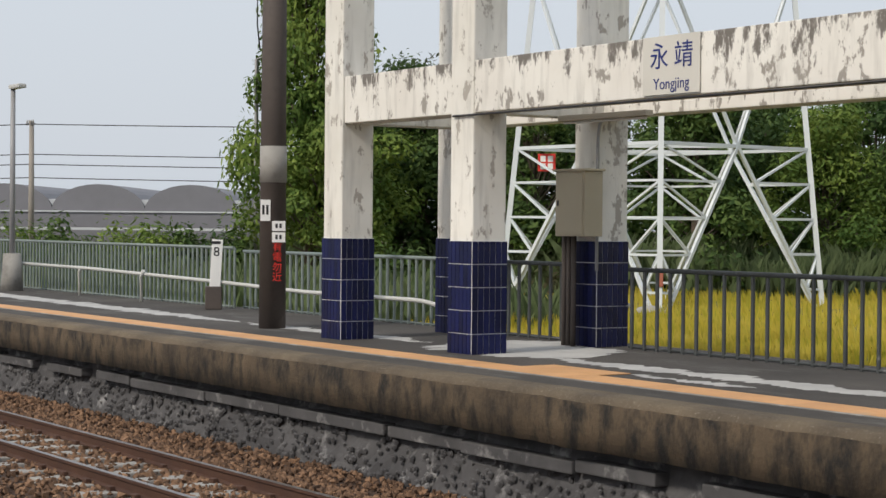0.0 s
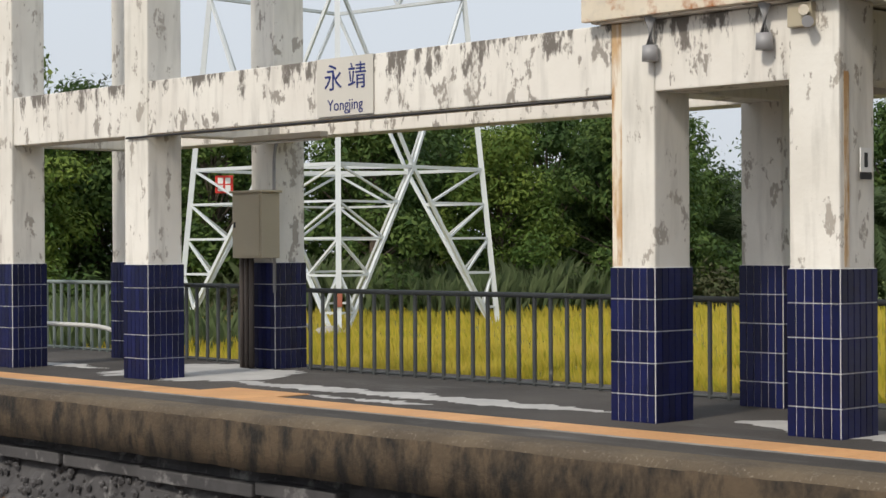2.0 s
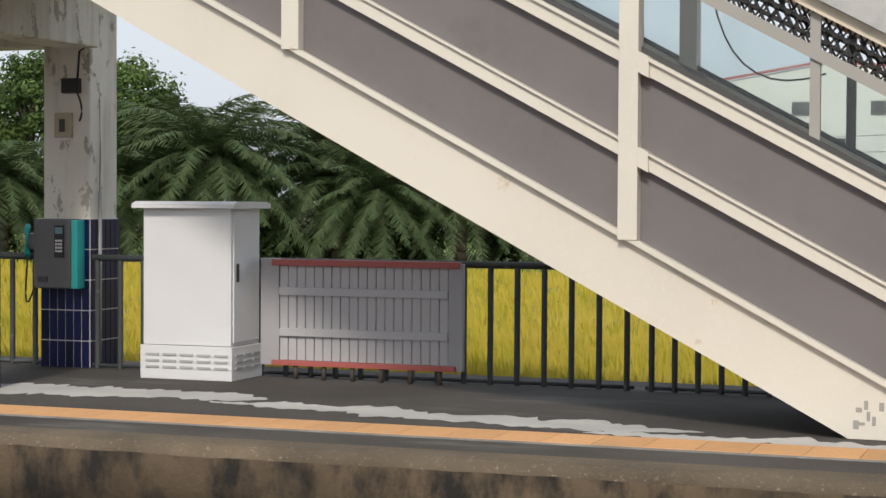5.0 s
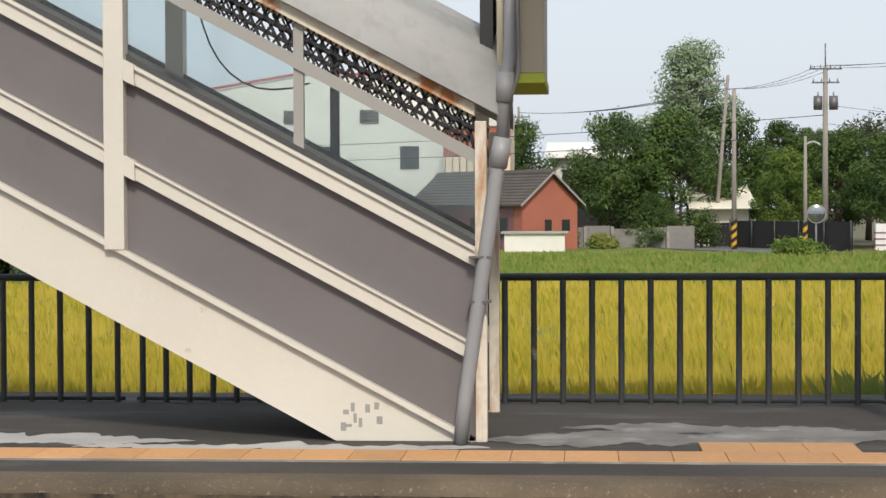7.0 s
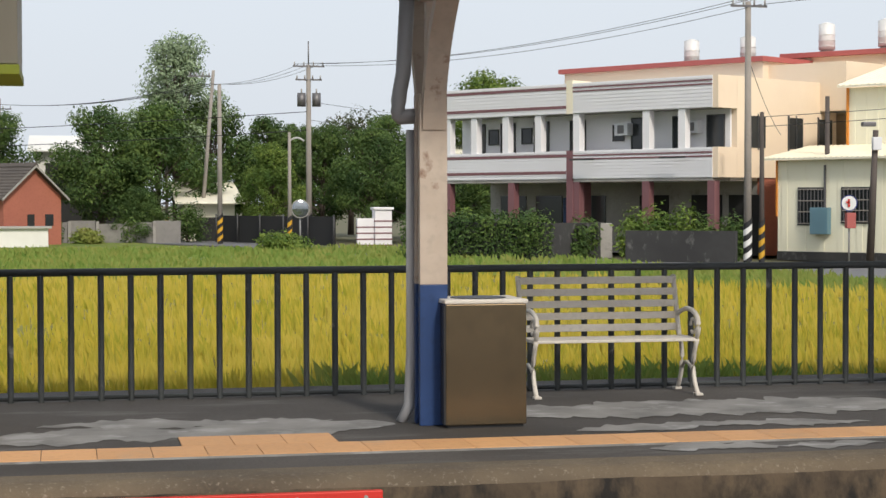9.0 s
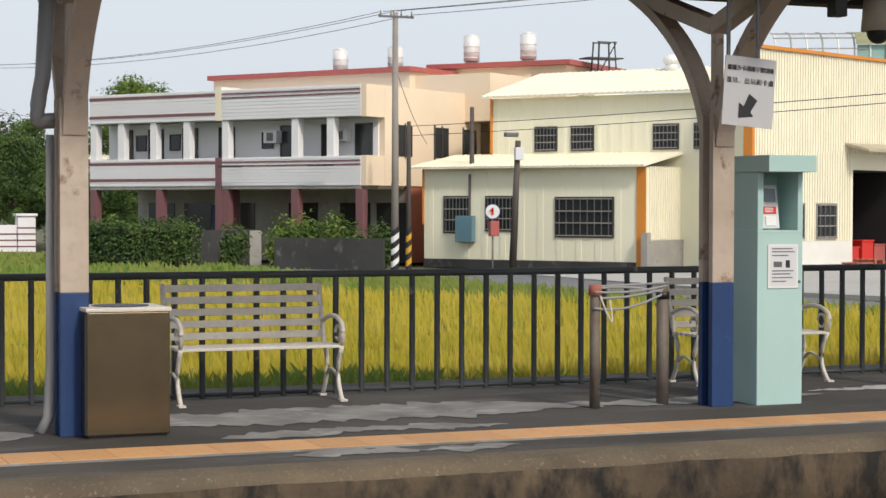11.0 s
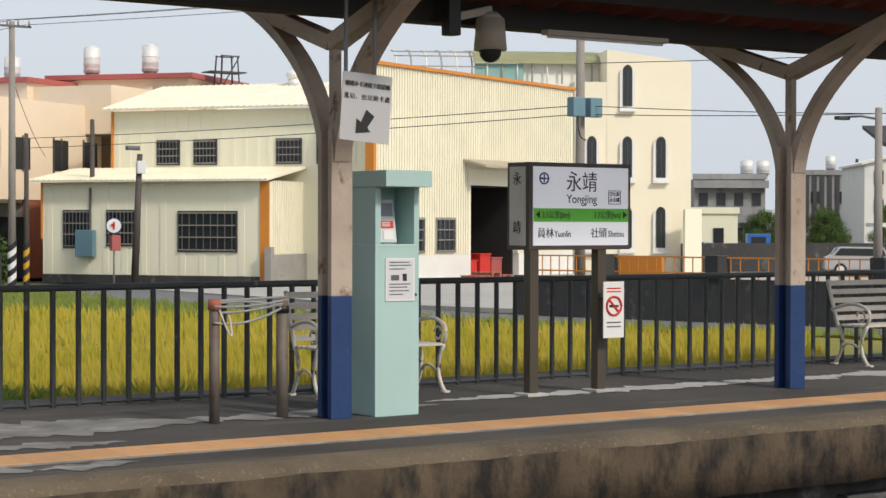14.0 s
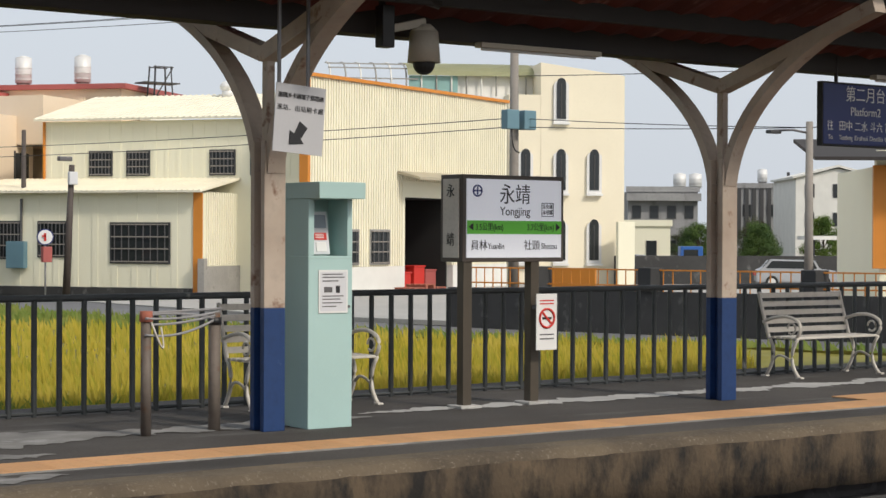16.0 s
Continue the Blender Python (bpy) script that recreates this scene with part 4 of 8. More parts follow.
for side, (y0, y1) in (("near", (YN, YN + 0.09)), ("far", (YF - 0.09, YF))):
    part("stringer", band(0.717, 1.21, y0, y1, XT, -0.745), M["white_steel"], stair, "white steel stringer")
    o = -1 if side == "near" else 1
    ya, yb = (y0 - 0.035, y1) if side == "near" else (y0, y1 + 0.035)
    part("stringer_flange", band(1.211, 1.254, ya - 0.02 * (o < 0), yb + 0.02 * (o > 0), XT, -0.79), M["white_steel"], stair)
    part("panel", band(1.255, 1.771, y0 + 0.03, y0 + 0.05), M["stair_panel"], stair, "mauve grey sheet panel")
    part("mid_rail", band(1.772, 1.878, ya, yb), M["white_steel"], stair)
    part("rail_flange", band(1.879, 1.897, ya - 0.025 * (o < 0), yb + 0.025 * (o > 0)), M["white_steel"], stair)
    part("panel", band(1.898, 2.421, y0 + 0.03, y0 + 0.05), M["stair_panel"], stair, "mauve grey sheet panel")
    part("sill_rail", band(2.422, 2.525, ya, yb), M["white_steel"], stair)
    part("rail_flange", band(2.526, 2.555, ya - 0.025 * (o < 0), yb + 0.025 * (o > 0)), M["white_steel"], stair)
    part("window_sill", band(2.556, 2.6, y0 + 0.02, y0 + 0.07), M["dark_frame"], stair)
    pane = part("pane", band(2.601, 3.119, y0 + 0.04, y0 + 0.046), M["clear_panel"], stair, "clear dusty plastic pane")
    pane.visible_shadow = False
    part("transom", band(3.12, 3.214, y0, y1), M["grey_frame"], stair)
    part("eave_beam", band(3.44, 3.525, y0 - 0.03, y1 + 0.02), M["rusty_white"], stair, "rusty cream eave beam")
    for xp, w in ((-5.785, 0.07), (-3.215, 0.07), (-8.36, 0.07)):
        part("post", box(xp - w, xp + w, ya - 0.03 * (o < 0), yb + 0.03 * (o > 0), line(1.256, xp + w), line(3.44, xp), 0.006), M["white_steel"], stair)
        for c0, c1 in ((1.772, 1.898), (2.422, 2.556)):
            part("rail_sleeve", band(c0 - 0.006, c1 + 0.004, ya - 0.038 * (o < 0), yb + 0.038 * (o > 0), xp + w + 0.001, xp + w + 0.075), M["white_steel"], stair)
    # far mullions get the dark frame colour: their backlit shade is painted in
    for xp in (-1.95, -4.5, -7.1):
        part("mullion", box(xp - 0.035, xp + 0.035, y0 + 0.02, y1 - 0.02, line(2.56, xp), line(3.44, xp)), M["grey_frame"] if o < 0 else M["dark_frame"], stair)
    part("end_post", box(-0.744, -0.665, y0 - 0.02, y1, 0.0, line(3.43, -0.7), 0.006), M["end_post"], stair, "end post streaked with rust")
    bm = bmesh.new()
    step_w = 0.078
    for k in range(int(7.9 / step_w)):
        xa = XT + k * step_w
        for sx in (1, -1):
            xb2 = min(xa + 0.13, XB)
            z0, z1 = (3.216, 3.44) if sx > 0 else (3.44, 3.216)
            bm = bar((xa, (y0 + y1) / 2, line(z0, xa)), (xb2, (y0 + y1) / 2, line(z1, xb2)), 0.008, 0.016, bm)
    for c in (3.27, 3.36):
        bm = bar((XT, (y0 + y1) / 2 + 0.012, line(c, XT)), (XB, (y0 + y1) / 2 + 0.012, line(c, XB)), 0.012, 0.022, bm)
    part("wire_mesh", bm, M["mesh_wire"], stair, "black diamond wire mesh")
for k in range(9):
    xs_, zs_ = -1.72 + 0.33 * rng.random(), 0.07 + 0.2 * rng.random()
    part("paint_chip", box(xs_, xs_ + 0.012 + 0.03 * rng.random(), YN - 0.0025, YN - 0.0005, zs_, zs_ + 0.015 + 0.05 * rng.random()), M["grey_frame"], stair, "bare patch of chipped paint")
part("hanging_cable", tube(arc((-3.0, 13.9, 3.4), (-2.9, 13.9, 2.3), (-2.1, 13.9, 2.55), 10), 0.008, 5), M["black"], stair, "black cable behind the panes")
# sloping soffit, treads and arched roof
part("soffit", band(0.95, 1.0, YN + 0.09, YF - 0.09, XT, -1.6), M["stair_panel"], stair)
for i in range(21):
    xs_ = -1.25 - i * 0.33
    part("step", box(xs_ - 0.17, xs_ + 0.17, YN + 0.095, YF - 0.095, max(line(1.0, xs_) + 0.02, 0.004), line(1.2, xs_) - 0.02), M["concrete"], stair)
bm = bmesh.new()
rows = []
for xx in (XT, -6.0, -4.0, -2.0, -0.56):
    row = []
    for k in range(13):
        a = math.pi * k / 12
        row.append(bm.verts.new((xx, (YN + YF) / 2 - math.cos(a) * (YF - YN + 0.2) / 2, line(3.53, xx) + 0.62 * math.sin(a) ** 0.8)))
    rows.append(row)
for a, b in zip(rows, rows[1:]):
    for k in range(12):
        f = bm.faces.new((a[k], a[k + 1], b[k + 1], b[k]))
        f.smooth = True
bmesh.ops.solidify(bm, geom=bm.faces[:], thickness=0.02)
part("roof", bm, M["roof_sheet"], stair, "pale curved sheet roof")
# downpipe at the stair foot
dp = thing("downpipe", (-0.85, 12.25, 0), "grey plastic downpipe leaning along the stair foot", "pipe")
part("pipe", tube([(-1.0, 12.25, 0.0), (-0.97, 12.25, 0.3), (-0.74, 12.28, 1.9), (-0.72, 12.28, 2.0)], 0.05, 12), M["pipe_grey"], dp)
part("collar", rod((-0.745, 12.28, 1.86), (-0.71, 12.28, 2.06), 0.062, 0.062, 14), M["pipe_grey"], dp)
part("pipe", tube([(-0.71, 12.28, 2.06), (-0.7, 12.28, 2.45), (-0.66, 12.3, 2.6), (-0.66, 12.3, 4.2)], 0.045, 12), M["pipe_grey"], dp)
part("collar", rod((-0.7, 12.28, 2.3), (-0.69, 12.28, 2.5), 0.06, 0.06, 14), M["pipe_grey"], dp)
for zz in (1.25, 0.95):
    part("strap", box(-0.94, -0.79, 12.22, 12.34, zz, zz + 0.015), M["phone"], dp)
hang = thing("hanging_sign_box", (-0.55, 12.6, 2.43), "cream hanging sign box with a lime green underside", "sign")
part("body", box(-0.76, -0.44, 12.38, 13.6, 2.5, 3.9, 0.01), M["beige"], hang)
part("base", box(-0.77, -0.43, 12.36, 13.62, 2.43, 2.497, 0.006), M["lime"], hang, "lime green base")
part("backing", box(-0.88, -0.79, 12.5, 13.6, 2.6, 3.9), M["black"], hang)
part("pipe", tube([(-0.62, 12.34, 4.0), (-0.62, 12.34, 2.5), (-0.68, 12.34, 2.3)], 0.022), M["pipe_grey"], hang)
for ob in (dp, hang):
    ob.location.x += 0.17

# ---- canopy on Y posts ----
BEFORE = set(scene.objects)
canopy = thing("platform_canopy", (10, 12.8, 3.0), "dark rusty butterfly platform canopy", "canopy", kind="structure")
CX0, CX1, VAL = -0.4, 30.0, 3.3
for y_end in (10.3, 15.3):
    n = int((CX1 - CX0) / 0.2)
    bm = bmesh.new()
    prev = None
    for i in range(n + 1):
        x = CX0 + (CX1 - CX0) * i / n
        dz = 0.02 * (1 if i % 2 else -1)
        a = bm.verts.new((x, 12.8 + (0.02 if y_end > 12.8 else -0.02), VAL + 0.14 + dz))
        b = bm.verts.new((x, y_end, VAL + 0.14 + 0.31 * abs(y_end - 12.8) + dz))
        if prev:
            bm.faces.new((prev[0], a, b, prev[1]))
        prev = (a, b)
    bmesh.ops.solidify(bm, geom=bm.faces[:], thickness=0.012)
    part("roof_sheet", bm, M["canopy"], canopy, "rusty corrugated roof sheet")
    for f in (0.25, 0.6, 0.95):
        y = 12.8 + (y_end - 12.8) * f
        part("purlin", box(CX0, CX1, y - 0.04, y + 0.04, VAL + 0.31 * abs(y - 12.8) - 0.0, VAL + 0.31 * abs(y - 12.8) + 0.155), M["canopy_beam"], canopy)
part("valley_gutter", box(CX0, CX1, 12.68, 12.92, VAL - 0.02, VAL + 0.19, 0.01), M["canopy_beam"], canopy)



def strip_along(pts, w, h):
    """A flat-sided bar bent along points that lie in a plane of constant x."""
    bm = bmesh.new()
    rings = []
    for i, p in enumerate(pts):
        d = (pts[min(i + 1, len(pts) - 1)] - pts[max(i - 1, 0)]).normalized()
        n = Vector((0, -d.z, d.y)) * h / 2
        s = Vector((w / 2, 0, 0))
        rings.append([bm.verts.new(p + q) for q in (-s - n, s - n, s + n, -s + n)])
    for a, b in zip(rings, rings[1:]):
        for k in range(4):
            bm.faces.new((a[k], a[(k + 1) % 4], b[(k + 1) % 4], b[k]))
    bm.faces.new(rings[0][::-1])
    bm.faces.new(rings[-1])
    bmesh.ops.recalc_face_normals(bm, faces=bm.faces[:])
    return bm


canopy_post = thing("canopy_post", (0, 0, 0), "white steel canopy post with blue foot and curved arms", "post", "canopy posts")
part("shaft", box(-0.1, 0.1, -0.11, -0.05, 1.0, 2.35, 0.006), M["post_white"], canopy_post)
part("shaft", box(-0.1, 0.1, 0.05, 0.11, 1.0, 2.35, 0.006), M["post_white"], canopy_post)
part("web", box(-0.03, 0.03, -0.05, 0.05, 1.0, 2.35), M["post_white"], canopy_post)
part("foot", box(-0.1, 0.1, -0.11, -0.05, 0.0, 1.0, 0.006), M["post_blue"], canopy_post, "blue painted foot")
part("foot", box(-0.1, 0.1, 0.05, 0.11, 0.0, 1.0, 0.006), M["post_blue"], canopy_post, "blue painted foot")
part("foot_web", box(-0.03, 0.03, -0.05, 0.05, 0.0, 1.0), M["post_blue"], canopy_post)
part("upper_post", box(-0.035, 0.035, -0.04, 0.04, 2.3, 3.1), M["post_white"], canopy_post)
for s in (-1, 1):
    pts = arc((0, s * 0.08, 2.1), (0, s * 0.2, 2.95), (0, s * 1.45, 3.5), 14)
    part("curved_arm", strip_along(pts, 0.16, 0.085), M["post_white"], canopy_post)
    part("rafter", bar((0, 0, 3.06), (0, s * 1.95, 3.06 + 0.31 * 1.95), 0.15, 0.13, None, 0.006), M["post_white"], canopy_post)
for i in range(6):
    part("rivet", rod((-0.03, 0.0, 1.1 + i * 0.23), (-0.05, 0.0, 1.1 + i * 0.23), 0.018, 0.012, 8), M["post_white"], canopy_post)
canopy_post.matrix_basis = pose(2.43, 12.75, 0)
for xx in (7.58, 12.68, 17.8, 22.9):
    copy_thing(canopy_post, pose(xx, 12.8, 0))
dp = thing("downpipe", (2.3, 12.85, 0), "grey plastic downpipe on a canopy post", "pipe")
part("pipe", tube([(2.24, 12.9, 0), (2.3, 12.9, 0.12), (2.32, 12.9, 0.5), (2.32, 12.88, 2.1)], 0.04, 12), M["pipe_grey"], dp)
part("bend", tube([(2.36, 12.86, 2.2), (2.22, 12.84, 2.19)] + arc((2.22, 12.84, 2.19), (2.2, 12.84, 2.25), (2.25, 12.82, 2.5), 4) + [(2.3, 12.82, 3.4)], 0.055, 12), M["pipe_grey"], dp)

# ---- bin, benches ----
bin_ = thing("litter_bin", (2.75, 12.7, 0), "square brushed bronze steel litter bin", "bin")
part("body", box(2.47, 3.05, 12.44, 12.98, 0.02, 0.87, 0.008), M["steel"], bin_)
part("base", box(2.49, 3.03, 12.46, 12.96, 0.0, 0.019), M["black"], bin_)
rim = box(2.46, 3.06, 12.43, 12.99, 0.871, 0.9, 0.008)
part("rim", rim, M["bench"], bin_, "pale rim")
# black disc on the closed rim, painted as the dark inside of the mouth
part("opening", rod((2.76, 12.71, 0.9), (2.76, 12.71, 0.906), 0.2, 0.2, 24), M["black"], bin_)
part("edge_strip", box(2.455, 2.469, 12.44, 12.5, 0.03, 0.86), M["black"], bin_)

bench = thing("bench", (0, 0, 0), "pale slatted park bench with cast scroll legs", "bench", "platform benches")
for k in range(5):
    part("back_slat", box(-0.7, 0.7, 0.17 + k * 0.028, 0.19 + k * 0.028, 0.5 + k * 0.098, 0.56 + k * 0.098, 0.006), M["bench"], bench)
for k in range(5):
    part("seat_slat", box(-0.7, 0.7, -0.3 + k * 0.085, -0.235 + k * 0.085, 0.44, 0.465, 0.006), M["bench"], bench)
for s in (-0.68, 0.68):
    leg = part("side_frame", tube(arc((s, -0.33, 0), (s, -0.1, 0.2), (s, -0.3, 0.45), 8), 0.02), M["bench"], bench)
    part("rear_leg", tube(arc((s, 0.2, 0), (s, -0.02, 0.25), (s, 0.14, 0.45), 8), 0.02), M["bench"], leg)
    part("back_post", tube(arc((s, 0.14, 0.43), (s, 0.2, 0.6), (s, 0.31, 0.96), 8), 0.022), M["bench"], leg)
    part("armrest", tube(arc((s, 0.24, 0.62), (s, -0.1, 0.76), (s, -0.3, 0.64), 8) + arc((s, -0.3, 0.64), (s, -0.38, 0.56), (s, -0.28, 0.46), 6), 0.02), M["bench"], leg)
    part("scroll", tube([(s, -0.2 + 0.06 * math.cos(a), 0.56 + 0.06 * math.sin(a)) for a in (i * 0.5 for i in range(12))], 0.012, 6), M["bench"], leg)
    part("brace", tube(arc((s, -0.18, 0.2), (s, 0.0, 0.3), (s, 0.06, 0.2), 8), 0.014, 6), M["bench"], leg)
    for yy in (-0.33, 0.2):
        part("foot", box(s - 0.03, s + 0.03, yy - 0.04, yy + 0.04, 0, 0.02, 0.005), M["bench"], leg)
bench.matrix_basis = pose(4.24, 14.5, 0)
for xx in (8.93, 15.96):
    copy_thing(bench, pose(xx, 14.5, 0))

# ---- low barrier, ticket machine, station sign ----
rack = thing("low_rail_barrier", (6.9, 13.0, 0), "two short posts tied with faded cords", "barrier")
part("post", rod((6.58, 12.97, 0), (6.58, 12.97, 0.96), 0.042, 0.042, 12), M["rack_post"], rack)
part("post", rod((7.24, 13.05, 0), (7.24, 13.05, 0.96), 0.05, 0.05, 12), M["rack_post"], rack)
part("cap", rod((6.58, 12.97, 0.9), (6.58, 12.97, 0.985), 0.055, 0.05, 12), M["brick"], rack, "rust red cap")
for k, (za, zb, sag) in enumerate(((0.97, 0.99, 0.98), (0.93, 0.97, 0.9), (0.88, 0.95, 0.86), (0.8, 0.93, 0.74), (0.95, 0.9, 0.99))):
    part("cord", tube(arc((6.55, 12.95 - 0.03 * (k % 2), za), (6.9, 12.98, sag), (7.28, 13.02, zb), 8), 0.011, 6), M["pipe_grey"], rack)
part("cord", tube(arc((6.6, 12.92, 0.9), (6.75, 12.9, 0.5), (6.7, 12.95, 0.86), 8), 0.008, 6), M["bench"], rack)
part("tape", rod((7.24, 13.05, 0.86), (7.24, 13.05, 0.92), 0.058), M["black"], rack)

kiosk = thing("card_reader_kiosk", (8.04, 12.85, 0), "tall mint green card reader kiosk with recessed screen", "kiosk")
part("lower_body", box(7.875, 8.305, 12.66, 13.05, 0.0, 1.42, 0.006), M["mint"], kiosk)
part("side_wall", box(7.875, 7.93, 12.66, 13.05, 1.42, 1.89, 0.004), M["mint"], kiosk)
part("side_wall", box(8.255, 8.305, 12.66, 13.05, 1.42, 1.89, 0.004), M["mint"], kiosk)
part("back_wall", box(7.931, 8.254, 12.95, 13.05, 1.42, 1.89), M["mint_dark"], kiosk)
part("hood", box(7.865, 8.315, 12.48, 13.06, 1.89, 2.025, 0.005), M["mint"], kiosk)
sm = Matrix.Translation((8.08, 12.8, 1.43)) @ pose(0, 0, 0, -10, 0, 0)
sc = part("screen_panel", box(-0.085, 0.085, -0.02, 0.03, 0.0, 0.36, 0.006, None, sm), M["cabinet"], kiosk)
part("display", box(-0.065, 0.065, -0.026, -0.021, 0.22, 0.33, 0, None, sm), M["screen_face"], sc)
part("red_label", box(-0.06, 0.06, -0.026, -0.021, 0.12, 0.18, 0, None, sm), M["red"], sc)
part("card_pad", box(-0.05, 0.05, -0.03, -0.021, 0.02, 0.1, 0.004, None, sm), M["paper"], sc)
for k in range(3):
    part("label_line", box(-0.05, 0.03, -0.028, -0.0262, 0.135 + k * 0.014, 0.141 + k * 0.014, 0, None, sm), M["paper"], sc)
part("lock", rod((8.27, 12.659, 1.0), (8.27, 12.65, 1.0), 0.012), M["phone"], kiosk)
part("door_seam", box(7.88, 8.3, 12.6575, 12.6595, 1.395, 1.4), M["mint_dark"], kiosk)
notice = part("notice", box(7.97, 8.255, 12.65, 12.657, 0.95, 1.305), M["paper"], kiosk, "white notice sheet")
part("border", box(7.985, 8.24, 12.6485, 12.65, 0.965, 1.29), M["cabinet"], notice)
part("drawing", box(8.02, 8.1, 12.6465, 12.6485, 1.12, 1.165), M["phone"], notice)
part("code_block", box(8.135, 8.175, 12.6465, 12.6485, 1.115, 1.175), M["ink"], notice)
for k, (zz, x1) in enumerate(((1.265, 8.2), (1.24, 8.22), (1.21, 8.16), (1.085, 8.21), (1.06, 8.18), (1.03, 8.2), (1.0, 8.14))):
    part("text_bar", box(8.005, x1, 12.6465, 12.6485, zz, zz + 0.009), M["phone"], notice)

card = thing("direction_card", (7.36, 11.95, 2.22), "pale hanging card, darkened as in shade, with black writing and arrow", "sign")
tilt = Matrix.Translation((7.36, 11.95, 2.74)) @ pose(0, 0, 0, 0, 4, 0)
part("plate", box(-0.224, 0.224, -0.005, 0.005, -0.525, 0.0, 0.002, None, tilt), M["shaded_card"], card)
for row, (txt, z) in enumerate((("臺鐵多卡通電子票證機", -0.09), ("進站．出站刷卡處", -0.185))):
    n_ = len(txt)
    for k, ch in enumerate(txt):
        lettering("character", ch, 0.045 if row == 0 else 0.05, tilt @ pose(-0.185 + 0.37 * k / (n_ - 1), -0.008, z), M["ink"], card)
ar = bmesh.new()
vs = [ar.verts.new((x, -0.009, -0.37 + z)) for x, z in ((-0.085, -0.095), (0.048, -0.076), (0.02, -0.043), (0.076, 0.048), (0.0, 0.095), (-0.043, -0.005), (-0.085, 0.02))]
ar.faces.new(vs)
ar.transform(tilt)
part("arrow", ar, M["ink"], card, "black arrow")
for xx in (7.17, 7.43):
    part("hanger", box(xx - 0.012, xx + 0.012, 11.955, 11.975, 2.68, 3.6), M["phone"], card)

SBX0, SBX1, SBY = 9.97, 11.12, 13.4
sb = thing("station_sign", (10.5, 13.45, 0), "station name sign with white face and green band", "sign")
for xx in (10.0, 10.8):
    part("post", box(xx - 0.05, xx + 0.05, 13.42, 13.52, 0.0, 1.4, 0.006), M["sign_post"], sb)
    part("foot", box(xx - 0.12, xx + 0.12, 13.35, 13.58, 0.0, 0.03, 0.01), M["pale_patch"], sb)
case = part("case", box(SBX0 - 0.04, SBX1 + 0.02, 13.41, 13.75, 1.35, 2.16, 0.008), M["sign_brown"], sb)
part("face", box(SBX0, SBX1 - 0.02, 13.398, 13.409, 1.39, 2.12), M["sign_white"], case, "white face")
part("green_band", box(SBX0, SBX1 - 0.02, 13.394, 13.397, 1.61, 1.735), M["sign_green"], case, "green distance band")
part("side_face", box(SBX0 - 0.052, SBX0 - 0.041, 13.46, 13.7, 1.39, 2.12), M["bench"], case)
SM = (SBX0 + SBX1 - 0.02) / 2
lettering("lettering", "永靖", 0.2, pose(SM, 13.395, 1.97), M["ink"], sb, 0.36)
lettering("lettering", "Yongjing", 0.115, pose(SM, 13.395, 1.82), M["ink"], sb, 0.36)
lettering("lettering", "◀ 3.5公里(km)", 0.08, pose(SBX0 + 0.22, 13.391, 1.672), M["ink"], sb, 0.4)
lettering("lettering", "3.7公里(km) ▶", 0.08, pose(SBX1 - 0.24, 13.391, 1.672), M["ink"], sb, 0.4)
lettering("lettering", "員林", 0.1, pose(SBX0 + 0.14, 13.395, 1.5), M["ink"], sb, 0.19)
lettering("lettering", "Yuanlin", 0.08, pose(SBX0 + 0.34, 13.395, 1.495), M["ink"], sb, 0.19)
lettering("lettering", "社頭", 0.1, pose(SBX1 - 0.38, 13.395, 1.5), M["ink"], sb, 0.19)
lettering("lettering", "Shetou", 0.08, pose(SBX1 - 0.17, 13.395, 1.495), M["ink"], sb, 0.19)
lettering("lettering", "彰化縣", 0.05, pose(SBX1 - 0.19, 13.395, 1.87), M["ink"], sb, 0.12)
lettering("lettering", "永靖鄉", 0.05, pose(SBX1 - 0.19, 13.395, 1.815), M["ink"], sb, 0.12)
fr = None
for a, b in (((-0.26, 1.78), (-0.12, 1.78)), ((-0.12, 1.78), (-0.12, 1.905)), ((-0.12, 1.905), (-0.26, 1.905)), ((-0.26, 1.905), (-0.26, 1.78))):
    fr = bar((SBX1 + a[0], 13.395, a[1]), (SBX1 + b[0], 13.395, b[1]), 0.004, 0.006, fr)
part("text_frame", fr, M["ink"], sb)
part("emblem", tube([(SBX0 + 0.12 + 0.05 * math.cos(a), 13.394, 2.01 + 0.05 * math.sin(a)) for a in (i * math.pi / 10 for i in range(21))], 0.007, 6), M["navy"], sb, "blue round emblem")
part("emblem_bar", box(SBX0 + 0.08, SBX0 + 0.16, 13.392, 13.396, 2.003, 2.017), M["navy"], sb)
part("emblem_bar", box(SBX0 + 0.113, SBX0 + 0.127, 13.391, 13.395, 1.97, 2.05), M["navy"], sb)
lettering("lettering", "永", 0.13, pose(SBX0 - 0.055, 13.58, 2.0, 0, 0, -90), M["ink"], sb)
lettering("lettering", "靖", 0.13, pose(SBX0 - 0.055, 13.58, 1.55, 0, 0, -90), M["ink"], sb)

